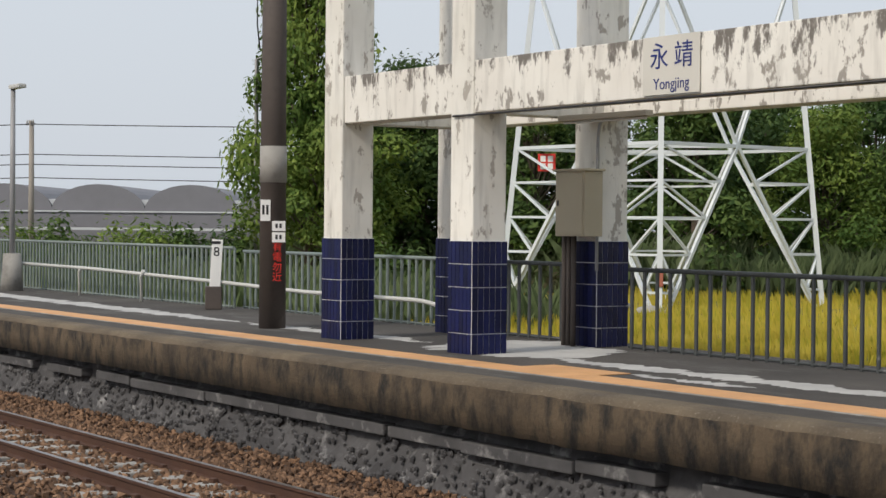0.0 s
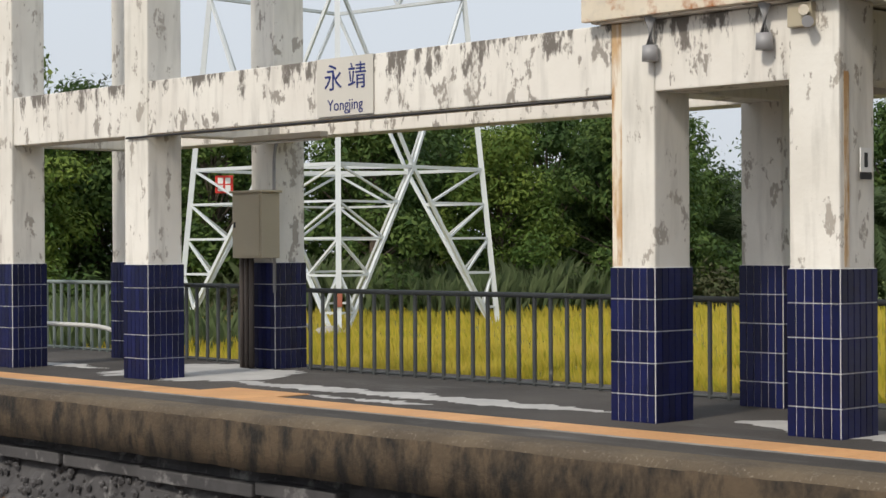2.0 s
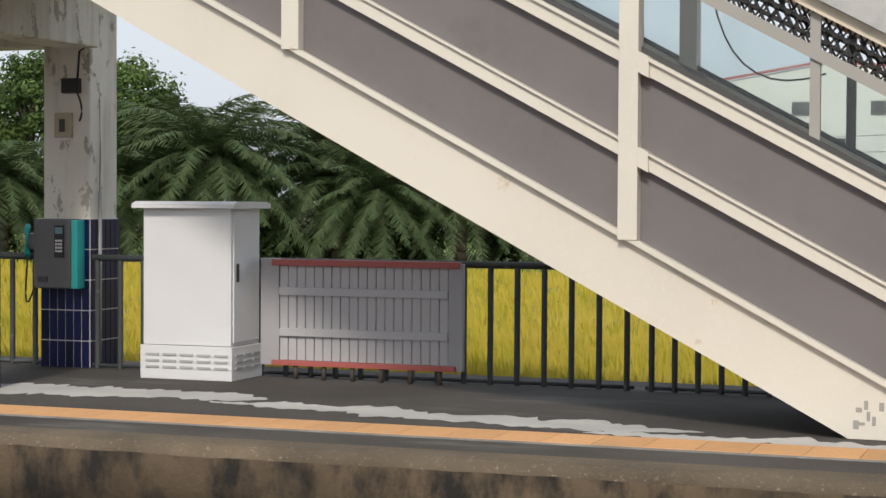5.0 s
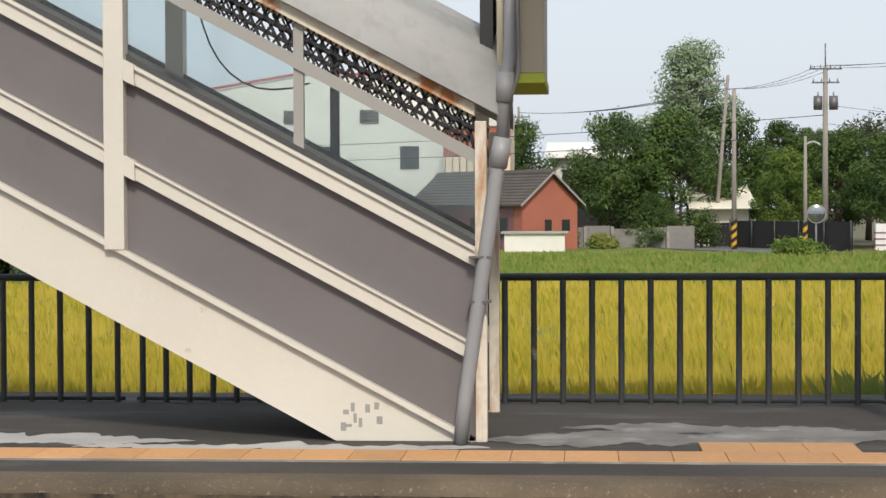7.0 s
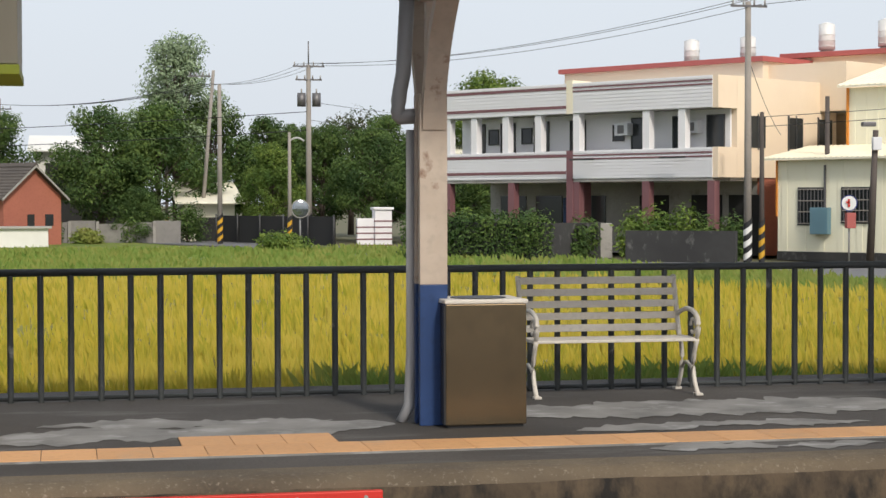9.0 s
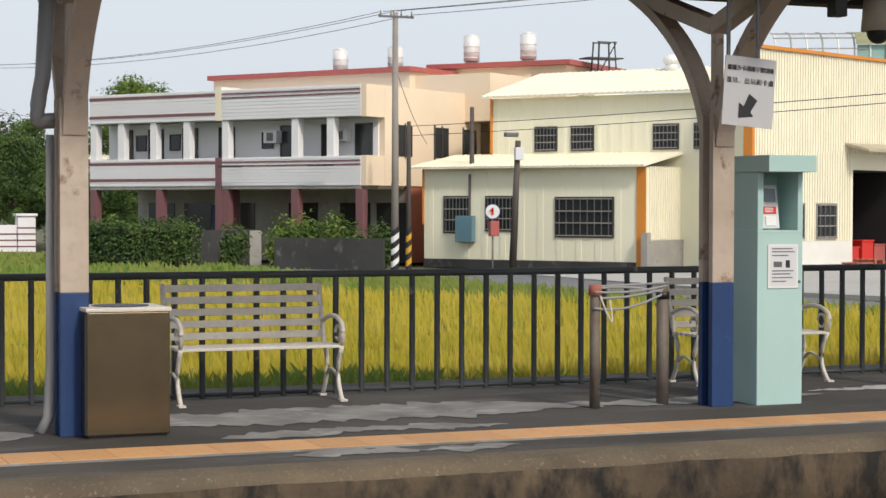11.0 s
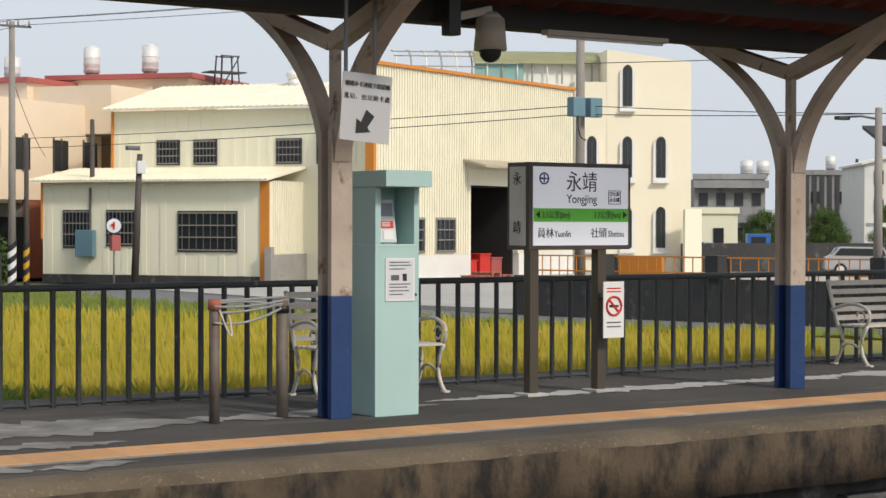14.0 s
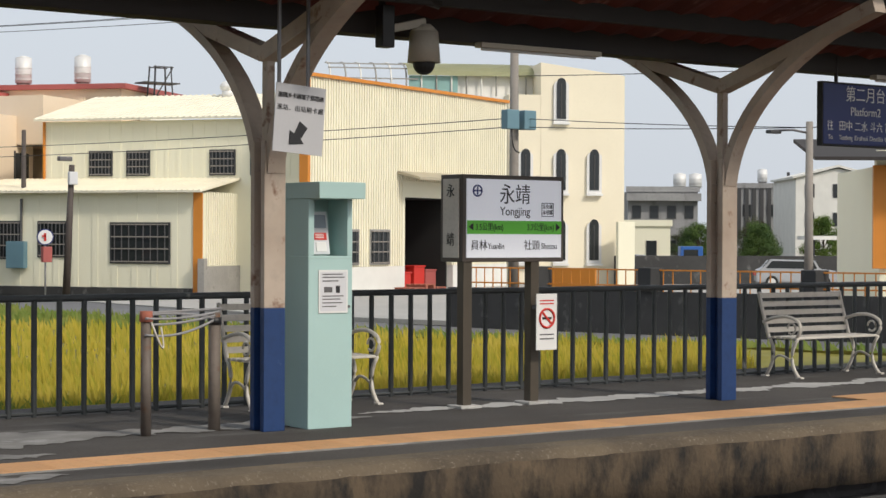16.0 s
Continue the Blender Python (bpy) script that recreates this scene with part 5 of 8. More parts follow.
nos = thing("no_smoking_sign", (10.82, 13.3, 0.54), "white no smoking plate with red ring on a post", "sign")
part("plate", box(10.7, 10.95, 13.28, 13.29, 0.52, 1.05, 0.003), M["paper"], nos)
part("ring", tube([(10.825 + 0.088 * math.cos(a), 13.276, 0.82 + 0.088 * math.sin(a)) for a in (i * math.pi / 12 for i in range(25))], 0.011, 6), M["red"], nos, "red ring")
part("slash", bar((10.765, 13.274, 0.88), (10.885, 13.274, 0.76), 0.006, 0.018), M["red"], nos)
part("cigarette", box(10.77, 10.88, 13.275, 13.279, 0.808, 0.83), M["ink"], nos)
for zz in (0.95, 0.98, 0.66, 0.62):
    part("text_bar", box(10.74, 10.91, 13.277, 13.28, zz, zz + 0.012), M["red"] if zz > 0.9 else M["phone"], nos)
part("bracket", box(10.76, 10.84, 13.29, 13.42, 0.9, 0.94), M["phone"], nos)

for ob in (sb, nos):
    ob.location.x += 0.06

# ---- under the canopy ----
cctv = thing("dome_camera", (8.9, 12.5, 3.0), "cream hanging dome security camera on a bracket", "camera")
part("bracket", bar((8.55, 12.5, 3.36), (8.9, 12.5, 3.44), 0.07, 0.07, None, 0.01), M["lamp_white"], cctv)
part("mount", box(8.44, 8.56, 12.44, 12.56, 3.2, 3.55, 0.01), M["black"], cctv)
part("housing", rod((8.9, 12.5, 3.1), (8.9, 12.5, 3.36), 0.14, 0.12, 20), M["lamp_white"], cctv)
part("cap", rod((8.9, 12.5, 3.36), (8.9, 12.5, 3.42), 0.12, 0.06, 20), M["lamp_white"], cctv)
bm = bmesh.new()
bmesh.ops.create_uvsphere(bm, u_segments=16, v_segments=10, radius=0.095)
bm.transform(Matrix.Translation((8.9, 12.5, 3.09)))
part("dome", bm, M["black"], cctv, "dark dome")
part("pole", rod((8.47, 12.5, 3.5), (8.47, 12.5, 3.75), 0.03), M["canopy_beam"], cctv)
cctv.location.z -= 0.05
spk = thing("horn_speaker", (8.75, 12.3, 3.5), "black horn loudspeaker under the canopy", "loudspeaker")
part("horn", rod((8.6, 12.3, 3.6), (8.85, 12.2, 3.56), 0.06, 0.1, 16), M["black"], spk)
part("driver", rod((8.5, 12.34, 3.61), (8.6, 12.3, 3.6), 0.05), M["black"], spk)
part("bracket", rod((8.6, 12.3, 3.6), (8.6, 12.3, 3.8), 0.015), M["black"], spk)
for xa, yy in ((9.58, 12.66), (14.7, 12.66)):
    tl = thing("tube_lamp", (xa + 0.7, yy, 3.24), "pale fluorescent tube lamp under the canopy", "lamp", "canopy lamps")
    part("casing", box(xa, xa + 1.39, yy - 0.05, yy + 0.05, 3.235, 3.281, 0.008), M["lamp_white"], tl)
    part("tube", rod((xa + 0.04, yy, 3.225), (xa + 1.35, yy, 3.225), 0.014), M["paper"], tl)
ps = thing("platform_sign", (14.75, 12.75, 2.54), "navy hanging platform sign with white writing", "sign")
part("board", box(14.02, 15.34, 12.72, 12.8, 2.55, 3.17, 0.006), M["navy_board"], ps)
part("border", box(14.0, 15.36, 12.725, 12.795, 2.53, 3.19, 0.006), M["ink"], ps)
lettering("lettering", "第二月台", 0.17, pose(14.66, 12.717, 3.06), M["paper"], ps, 0.6)
lettering("lettering", "Platform2", 0.125, pose(14.66, 12.717, 2.89), M["paper"], ps, 0.46)
for k, (word, latin) in enumerate((("往", "To"), ("田中", "Tianzhong"), ("二水", "Ershui"), ("斗六", "Douliu"), ("嘉義", "Chiayi"))):
    xx = 14.12 if k == 0 else 14.12 + 0.235 * k
    lettering("lettering", word, 0.11, pose(xx, 12.717, 2.735), M["paper"], ps, 0.09 if k == 0 else 0.19)
    lettering("lettering", latin, 0.07, pose(xx, 12.717, 2.62), M["paper"], ps, 0.07 if k == 0 else 0.2)
for xx in (14.25, 15.1):
    part("hanger", rod((xx, 12.76, 3.17), (xx, 12.76, 3.45), 0.02), M["canopy_beam"], ps)

# this whole stretch stands a hand's width further along the platform
for ob in list(scene.objects):
    if ob not in BEFORE and ob.parent is None:
        ob.location.x += 0.1

# ---- fields, road and yard ----
RICE = GROUND + 0.45


def rice_field():
    """Blades standing in tufts, dense near the platform and thinner further off."""
    vs, fs = [], []
    r = np.random.default_rng(11)

    def blades(count, x_at, y0, y1, h, w, z):
        nonlocal vs, fs
        y = y0 + (y1 - y0) * r.random(count) ** 1.25
        lo, hi = x_at(y)
        x = lo + (hi - lo) * r.random(count)
        clump = np.array([noise.noise(Vector((a * 0.7, b * 0.7, 0))) for a, b in zip(x, y)])
        hh = h * (0.75 + 0.5 * r.random(count) + 0.25 * clump)
        ang, lean = r.random(count) * 6.28, r.random(count) * 0.35
        dx, dy = np.cos(ang), np.sin(ang)
        ww = w * (0.7 + 0.6 * r.random(count)) * (1 + y / 40)
        base = len(vs)
        z0 = np.full(count, z)
        pts = np.stack([np.stack([x - ww, y, z0], 1), np.stack([x + ww, y, z0], 1),
                        np.stack([x + ww * 0.7 + dx * lean * hh * 0.4, y + dy * lean * hh * 0.4, z0 + hh * 0.65], 1),
                        np.stack([x + dx * lean * hh * 1.1, y + dy * lean * hh, z0 + hh], 1)], 1).reshape(-1, 3)
        vs += pts.tolist()
        fs += [(base + 4 * i, base + 4 * i + 1, base + 4 * i + 2, base + 4 * i + 3) for i in range(count)]

    blades(60000, lambda y: (-y * 1.45 - 3, np.minimum(y * 0.95 + 2, 38.0 - 0.53 * y)), 15.8, 26, 0.34, 0.012, RICE - 0.1)
    blades(45000, lambda y: (-y * 1.2 - 3, np.minimum(y * 0.8 + 2, 38.0 - 0.53 * y)), 24, 50, 0.36, 0.016, RICE - 0.1)
    return vs, fs


tagged(raw_mesh("rice_plants", *rice_field(), M["rice"]), "ripening yellow green rice plants filling the field", "rice", kind="stuff")


def bumpy(x0, x1, y0, y1, step, z, amp, seed, material, name, label, category, kind, right=None):
    xs, ys = np.arange(x0, x1 + step, step), np.arange(y0, y1 + step, step)
    verts = []
    for y in ys:
        for x in xs:
            xx = min(x, right(y)) if right else x
            verts.append((xx, y, z + amp * noise.noise(Vector((x * 0.9, y * 0.9, seed))) + amp * 0.7 * noise.noise(Vector((x * 2.7, y * 2.7, seed)))))
    k = len(xs)
    faces = [(j * k + i, j * k + i + 1, (j + 1) * k + i + 1, (j + 1) * k + i) for j in range(len(ys) - 1) for i in range(k - 1)]
    return tagged(raw_mesh(name, verts, faces, material), label, category, kind=kind)


def near_road(y):
    """The field's right edge, along the road."""
    if y < 45:
        return 29.0 - (y - 32) * 0.36 if y > 15 else 35
    return 24.3


bumpy(-62, 36, 15.7, 51, 0.55, RICE, 0.1, 2, M["rice_base"], "rice_bed", "dense undergrowth of the rice field", "rice", "stuff", lambda y: 38.3 - 0.53 * y)
bumpy(-130, 22, 50, 120, 2.0, GROUND + 0.02, 0.06, 5, M["weeds"], "verge_grass", "bright green weedy ground beyond the rice", "grass", "stuff", lambda y: 22 if y < 62 else 22 - (y - 62) * 0.32)


def tufts(count, x0, x1, y0, y1, h, w, z, material, name, label, seed, on=None, category="grass"):
    r = np.random.default_rng(seed)
    vs, fs = [], []
    for _ in range(count):
        x, y = r.uniform(x0, x1), r.uniform(y0, y1)
        if on:
            x, y = on(x, y, r)
        hh = h * r.uniform(0.5, 1.2) * (1 + 0.4 * noise.noise(Vector((x * 0.3, y * 0.3, seed))))
        a, le = r.uniform(0, 6.28), r.uniform(0.1, 0.6)
        b = len(vs)
        vs += [(x - w, y, z), (x + w, y, z), (x + w + math.cos(a) * le * hh * 0.4, y + math.sin(a) * le * hh * 0.4, z + hh * 0.7), (x + math.cos(a) * le * hh, y + math.sin(a) * le * hh, z + hh)]
        fs.append((b, b + 1, b + 2, b + 3))
    return tagged(raw_mesh(name, vs, fs, material), label, category, kind="stuff")


tufts(16000, -20, 22, 50, 100, 0.32, 0.06, GROUND, M["weeds"], "weeds", "bright green weeds at the field's end", 21)
tufts(9000, 0, 1, 0, 1, 0.36, 0.04, GROUND, M["weeds"], "roadside_weeds", "green weeds along the road", 22,
      lambda x, y, r: (near_road(24 + 38 * y) - 0.3 - 5.5 * x, 24 + 38 * y))
tufts(7000, 2.6, 9.5, 16.6, 19.6, 0.62, 0.011, GROUND + 0.1, M["weeds"], "weeds", "green weeds between the platform and the rice", 26)
tufts(13000, -62, -40, 36, 44, 1.7, 0.035, GROUND, M["reeds"], "reeds", "tall grey green reeds before the trees", 23,
      lambda x, y, r: (x, y - 4 + (x + 50) * 0.7), "reeds")
tufts(7000, -75, -30, 18, 24, 1.3, 0.03, GROUND, M["reeds"], "reeds", "tall grass behind the platform end", 24,
      lambda x, y, r: (x, y + max(0, -(x + 30)) * 0.12), "reeds")

road_pts = [(-60, 128), (4, 119), (9.5, 108), (12, 88), (15, 72), (21, 63), (25, 56), (25.2, 46), (27, 39), (30, 31), (36, 16), (38, 10),
            (43, 10), (41, 17), (34.2, 32), (31.5, 40), (30, 48), (30.5, 62), (29.5, 72), (24, 78), (18.5, 84), (16, 100), (14, 122), (4, 134), (-60, 140)]
solo("road", slab(road_pts, GROUND - 0.1, GROUND + 0.02), M["road"], "narrow grey asphalt road curving past the field", "road", kind="structure")
for a, b in (((25.5, 56), (25.7, 46)), ((25.7, 46), (27.4, 39)), ((27.4, 39), (30.4, 31)), ((30.4, 31), (36.3, 16)), ((21.2, 63.4), (25.5, 56)), ((15.4, 72.4), (21.2, 63.4))):
    solo("road_line", bar((*a, GROUND + 0.026), (*b, GROUND + 0.026), 0.14, 0.004), M["road_line"], "white painted line at the road edge", "road marking", group="road lines", kind="structure")
solo("yard", slab([(30.5, 66), (31, 50), (33, 44), (38, 36), (44, 28), (110, 60), (90, 100), (50, 75)], GROUND - 0.1, GROUND + 0.05), M["lot"],
     "pale concrete yard before the warehouse", "yard", kind="structure")


# ---- houses ----
class Frame:
    """A building's own axes: u along its front, v towards its back, from its front corner."""
    def __init__(self, corner, towards, z=GROUND):
        c, t = Vector((*corner, 0)), Vector((*towards, 0))
        self.u = (t - c).normalized()
        self.v = Vector((-self.u.y, self.u.x, 0))
        if self.v.dot(c) < 0:
            self.v = -self.v
        flip = self.u.cross(self.v).z
        self.m = Matrix((self.u.to_4d(), self.v.to_4d(), Vector((0, 0, 1, 0)), Vector((0, 0, 0, 1)))).transposed()
        self.m[3] = (0, 0, 0, 1)
        self.m.translation = (c.x, c.y, z)

    def box(self, u0, u1, v0, v1, z0, z1, bevel=0.0, bm=None):
        bm2 = box(u0, u1, v0, v1, z0, z1, bevel)
        bm2.transform(self.m)
        bmesh.ops.recalc_face_normals(bm2, faces=bm2.faces[:])
        return join(bm, bm2)

    def ribs(self, u0, u1, v, z0, z1, step, depth):
        bm = bmesh.new()
        k = int(abs(u1 - u0) / step)
        for i in range(k):
            a = u0 + (u1 - u0) * i / k
            bm2 = box(a, a + 0.3 * (u1 - u0) / k, v - depth, v, z0, z1)
            bm2.transform(self.m)
            bm = join(bm, bm2)
        return bm

    def side_ribs(self, u, v0, v1, z0, z1, step, depth):
        bm = bmesh.new()
        k = int(abs(v1 - v0) / step)
        for i in range(k):
            a = v0 + (v1 - v0) * i / k
            bm2 = box(u, u + depth, a, a + 0.3 * (v1 - v0) / k, z0, z1)
            bm2.transform(self.m)
            bm = join(bm, bm2)
        return bm


def window(fr, parent, u0, u1, z0, z1, v=0.0, bars=0, frame_m=None, side=None, name="window"):
    """A framed window set on the front (or, with side, on the wall at that u, u0 and u1 then running along v)."""
    def b(a0, a1, d0, d1, c0, c1):
        return fr.box(a0, a1, v - d1, v - d0, c0, c1) if side is None else fr.box(side + min(d0, d1) * side_out, side + max(d0, d1) * side_out, a0, a1, c0, c1)
    side_out = 1
    w = part(name, b(u0, u1, 0.005, 0.03, z0, z1), M["pane"], parent, "dark glass window")
    fm = frame_m or M["dark_frame"]
    t = 0.06
    part("window_frame", join(join(b(u0 - t, u1 + t, 0.0, 0.06, z0 - t, z0), b(u0 - t, u1 + t, 0.0, 0.06, z1, z1 + t)),
                              join(b(u0 - t, u0, 0.0, 0.06, z0, z1), b(u1, u1 + t, 0.0, 0.06, z0, z1))), fm, w)
    if bars:
        for i in range(bars):
            a = u0 + (u1 - u0) * (i + 0.5) / bars
            part("window_bar", b(a - 0.02, a + 0.02, 0.061, 0.09, z0, z1), M["phone"], w)
        for f in (0.02, 0.35, 0.66, 0.98):
            zm = z0 + (z1 - z0) * f
            part("window_bar", b(u0, u1, 0.091, 0.11, zm - 0.025, zm + 0.025), M["pole_grey"], w)
    return w


def water_tank(fr, u, v, z, h=1.15, r=0.42):
    p = fr.m @ Vector((u, v, z))
    ob = thing("water_tank", p, "stainless steel rooftop water tank", "water tank", "rooftop tanks")
    part("body", rod(p + Vector((0, 0, 0.15)), p + Vector((0, 0, h)), r, r, 18), M["tank"], ob, "ribbed steel body")
    part("lid", rod(p + Vector((0, 0, h)), p + Vector((0, 0, h + 0.12)), r, 0.12, 18), M["tank"], ob)
    for k in range(3):
        part("rib", rod(p + Vector((0, 0, 0.3 + k * 0.3)), p + Vector((0, 0, 0.34 + k * 0.3)), r + 0.02, r + 0.02, 18), M["tank"], ob)
    part("stand", rod(p, p + Vector((0, 0, 0.15)), r * 0.8, r * 0.8, 10), M["concrete"], ob)


# white two-storey row house with banded balconies: front corner to the right
WH = Frame((29.2, 79.6), (19.2, 94.3))
wh = thing("row_house", (29.2, 79.6, GROUND), "white tiled two storey row house with mauve bands", "house")
WL = 17.5
part("wall", WH.box(0.3, WL, 1.4, 10, 3.55, 7.0), M["wall_white"], wh)
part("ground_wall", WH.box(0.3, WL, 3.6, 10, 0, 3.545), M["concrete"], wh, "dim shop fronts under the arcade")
part("side_wall", WH.box(-0.012, 0.296, 1.5, 10, 3.7, 8.4), M["wall_peach"], wh, "peach rendered side wall")
part("side_wall", WH.box(-0.012, 0.296, 0.01, 1.49, 3.7, 5.1), M["wall_peach"], wh)
part("side_wall", WH.box(-0.012, 0.296, 0.01, 1.49, 6.9, 8.4), M["wall_peach"], wh)
part("ground_side_wall", WH.box(0.05, 0.296, 3.6, 10, 0, 3.7), M["brick"], wh)
for z0, z1 in ((3.7, 5.08), (6.92, 8.4)):
    for u0, u1 in ((0.3, 8.66), (9.08, WL)):
        part("balcony_band", WH.box(u0, u1, 0, 0.25, z0, z1), M["wall_white"], wh)
        for k in range(9):
            part("cladding_strip", WH.box(u0, u1, -0.025, -0.001, z0 + 0.03 + k * (z1 - z0) / 9, z0 + (k + 0.86) * (z1 - z0) / 9), M["wall_white"], wh)
        for zz in ((z1 - 0.3, z1 - 0.16) if u0 > 8 else (z1 - 0.26, z1 - 0.18), (z0 + 0.25, z0 + 0.4) if u0 > 8 else (z1 - 0.44, z1 - 0.36)):
            part("mauve_stripe", WH.box(u0, u1, -0.04, -0.026, *zz), M["wall_mauve"], wh, "mauve stripe")
part("divider", WH.box(8.67, 9.07, -0.03, 1.4, 6.9, 8.55), M["wall_cream"], wh)
part("divider", WH.box(8.67, 9.07, -0.03, 1.4, 0, 5.1), M["wall_mauve"], wh)
for z in (3.55, 6.9):
    part("floor_slab", WH.box(0.3, WL, 0.02, 1.4, z, z + 0.14), M["concrete"], wh)
for u in (2.1, 4.2, 8.5, 11.0, 13.2, 15.4, 17.3):
    part("pillar", WH.box(u - 0.2, u + 0.2, 0.05, 0.45, 5.08, 6.9), M["wall_white"], wh)
for u in (0.4, 4.2, 8.5, 12.8, 17.3):
    part("ground_pillar", WH.box(u - 0.2, u + 0.2, 0.02, 0.42, 0, 3.55), M["wall_mauve"], wh)
for u in (1.1, 3.1, 5.6, 9.5, 11.9, 14.2, 16.3):
    window(WH, wh, u - 0.45, u + 0.45, 4.0, 6.6, 1.39)
for u in (6.9, 12.9, 15.2):
    window(WH, wh, u - 0.3, u + 0.3, 5.6, 6.3, 1.39)
# left shop fronts are near-black panels: shade of the shops is painted on
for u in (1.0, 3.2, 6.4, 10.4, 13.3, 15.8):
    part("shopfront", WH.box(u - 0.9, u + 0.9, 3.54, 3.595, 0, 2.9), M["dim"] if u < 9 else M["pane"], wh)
part("blue_door", WH.box(11.6, 12.2, 3.4, 3.53, 0, 2.8), M["post_blue"], wh)
for v in (3.2, 6.4, 9.0):
    w_ = part("window", WH.box(-0.03, -0.014, v - 0.6, v + 0.6, 5.1, 6.6), M["pane"], wh)
    part("window_frame", WH.box(-0.05, -0.014, v - 0.72, v - 0.6, 5.0, 6.7), M["dark_frame"], w_)
    part("window_frame", WH.box(-0.05, -0.014, v - 0.04, v + 0.04, 5.0, 6.7), M["dark_frame"], w_)
for u in (2.2, 6.4):
    ac = part("air_conditioner", WH.box(u - 0.4, u + 0.4, 0.9, 1.35, 5.8, 6.4, 0.02), M["cabinet"], wh)
    part("fan_grille", WH.box(u - 0.2, u + 0.2, 0.89, 0.899, 5.9, 6.3), M["phone"], ac)
for u, a in ((1.5, 0.8), (7.0, 0.9)):
    part("awning_arm", WH.box(u, u + 1.5, -0.5, -0.42, 4.6, 4.68), M["dark_frame"], wh)
part("roof_block", WH.box(3.0, 16.0, 8, 14, 7.0, 9.6), M["wall_peach"], wh)
part("roof_block", WH.box(-1.5, 3.0, 8.5, 16, 7.0, 9.4), M["wall_peach"], wh)
part("roof_coping", WH.box(2.8, 16.2, 7.7, 14.2, 9.6, 9.85), M["red_trim"], wh, "dusty red coping")

# peach house behind it, with red coping and tanks
PH = Frame((40.5, 85.0), (30.5, 97.0))
ph = thing("peach_house", (41.5, 86, GROUND), "peach rendered house with dusty red roof coping", "house")
part("wall", PH.box(-1.5, 14.1, 0.3, 8, 0, 9.6), M["wall_peach"], ph)
part("roof_coping", PH.box(-1.9, 6.4, -0.1, 8.4, 10.0, 10.25), M["red_trim"], ph, "dusty red coping")
part("roof_coping", PH.box(6.45, 14.5, -0.1, 8.4, 9.6, 9.85), M["red_trim"], ph)
part("parapet", PH.box(-1.5, 6.1, 0.3, 8, 9.6, 10.0), M["wall_peach"], ph)
for u in (0.6, 3.6, 6.8, 10.5):
    part("pilaster", PH.box(u - 0.16, u + 0.16, 0.12, 0.296, 7.0, 9.58), M["wall_peach"], ph)
for u in (2.0, 8.4):
    window(PH, ph, u - 0.25, u + 0.25, 8.5, 9.5, 0.29)
for u, z in ((0.9, 10.26), (4.2, 10.26), (8.8, 9.86), (12.25, 9.86)):
    water_tank(PH, u, 0.9, z, 1.45, 0.42)

# yellow warehouse: lean-to, upper block and the tall corrugated hall
YW = Frame((31.6, 79.2), (38.0, 70.2))
yw = thing("yellow_warehouse", (35, 75, GROUND), "pale yellow metal clad warehouse with orange corner trim", "warehouse")
LU = 11.75
part("wall", YW.box(0.38, LU, 0, 3.6, 0.3, 4.45), M["wall_yellow"], yw)
part("plinth", YW.box(0.36, LU + 0.02, -0.03, 3.6, -0.1, 0.296), M["dark_wall"], yw, "dark stained plinth")
part("wall_rib", YW.ribs(0.6, LU - 0.5, -0.003, 0.32, 4.4, 0.9, 0.02), M["wall_yellow"], yw, kind="stuff")
part("upper_wall", YW.box(LU + 1, LU + 4.3, 3.6, 4.1, 0, 7.85), M["wall_yellow"], yw)
part("upper_wall", YW.box(1.95, LU + 0.99, 3.6, 14, 0, 7.85), M["wall_yellow"], yw)
part("wall_rib", YW.ribs(2.1, LU + 4.2, 3.597, 5.2, 7.8, 0.6, 0.02), M["wall_yellow"], yw, kind="stuff")


def pitched(fr, u0, u1, v0, z0, v1, z1, thick=0.09):
    bm = prism_x([(v0, z0), (v1, z1), (v1, z1 + thick), (v0, z0 + thick)], u0, u1)
    bm.transform(fr.m)
    bmesh.ops.recalc_face_normals(bm, faces=bm.faces[:])
    return bm


part("lean_to_roof", pitched(YW, -0.1, LU + 0.15, -0.5, 4.45, 3.59, 5.1), M["roof_cream"], yw, "cream metal lean-to roof")
for i in range(45):
    bm = pitched(YW, -0.1 + i * 0.27, -0.01 + i * 0.27, -0.52, 4.53, 3.58, 5.18, 0.05)
    part("roof_rib", bm, M["roof_cream"], yw)
part("upper_roof", pitched(YW, 1.6, LU + 4.3, 3.1, 7.86, 9, 9.32), M["roof_cream"], yw, "cream metal roof")
for i in range(45):
    part("roof_rib", pitched(YW, 1.6 + i * 0.32, 1.72 + i * 0.32, 3.07, 7.94, 9, 9.4, 0.05), M["roof_cream"], yw)
part("corner_trim", YW.box(LU - 0.41, LU + 0.03, -0.06, -0.004, 0.1, 4.45), M["orange_trim"], yw, "orange corner trim")
part("corner_trim", YW.box(0.3, 0.376, -0.06, 0.25, 1.9, 4.45), M["orange_trim"], yw)
part("corner_trim", YW.box(1.85, 1.947, 3.5, 3.8, 5.1, 7.85), M["orange_trim"], yw)
part("side_cladding", YW.side_ribs(LU + 0.005, 0.35, 3.5, 1.3, 4.5, 0.22, 0.05), M["roof_cream"], yw, "corrugated cream cladding", kind="stuff")
part("gate_post", YW.box(LU + 0.0, LU + 0.3, -0.45, -0.1, 0, 1.6), M["concrete"], yw)
part("low_wall", YW.box(LU + 0.005, LU + 0.15, 0.1, 6, 0, 1.25), M["concrete"], yw)
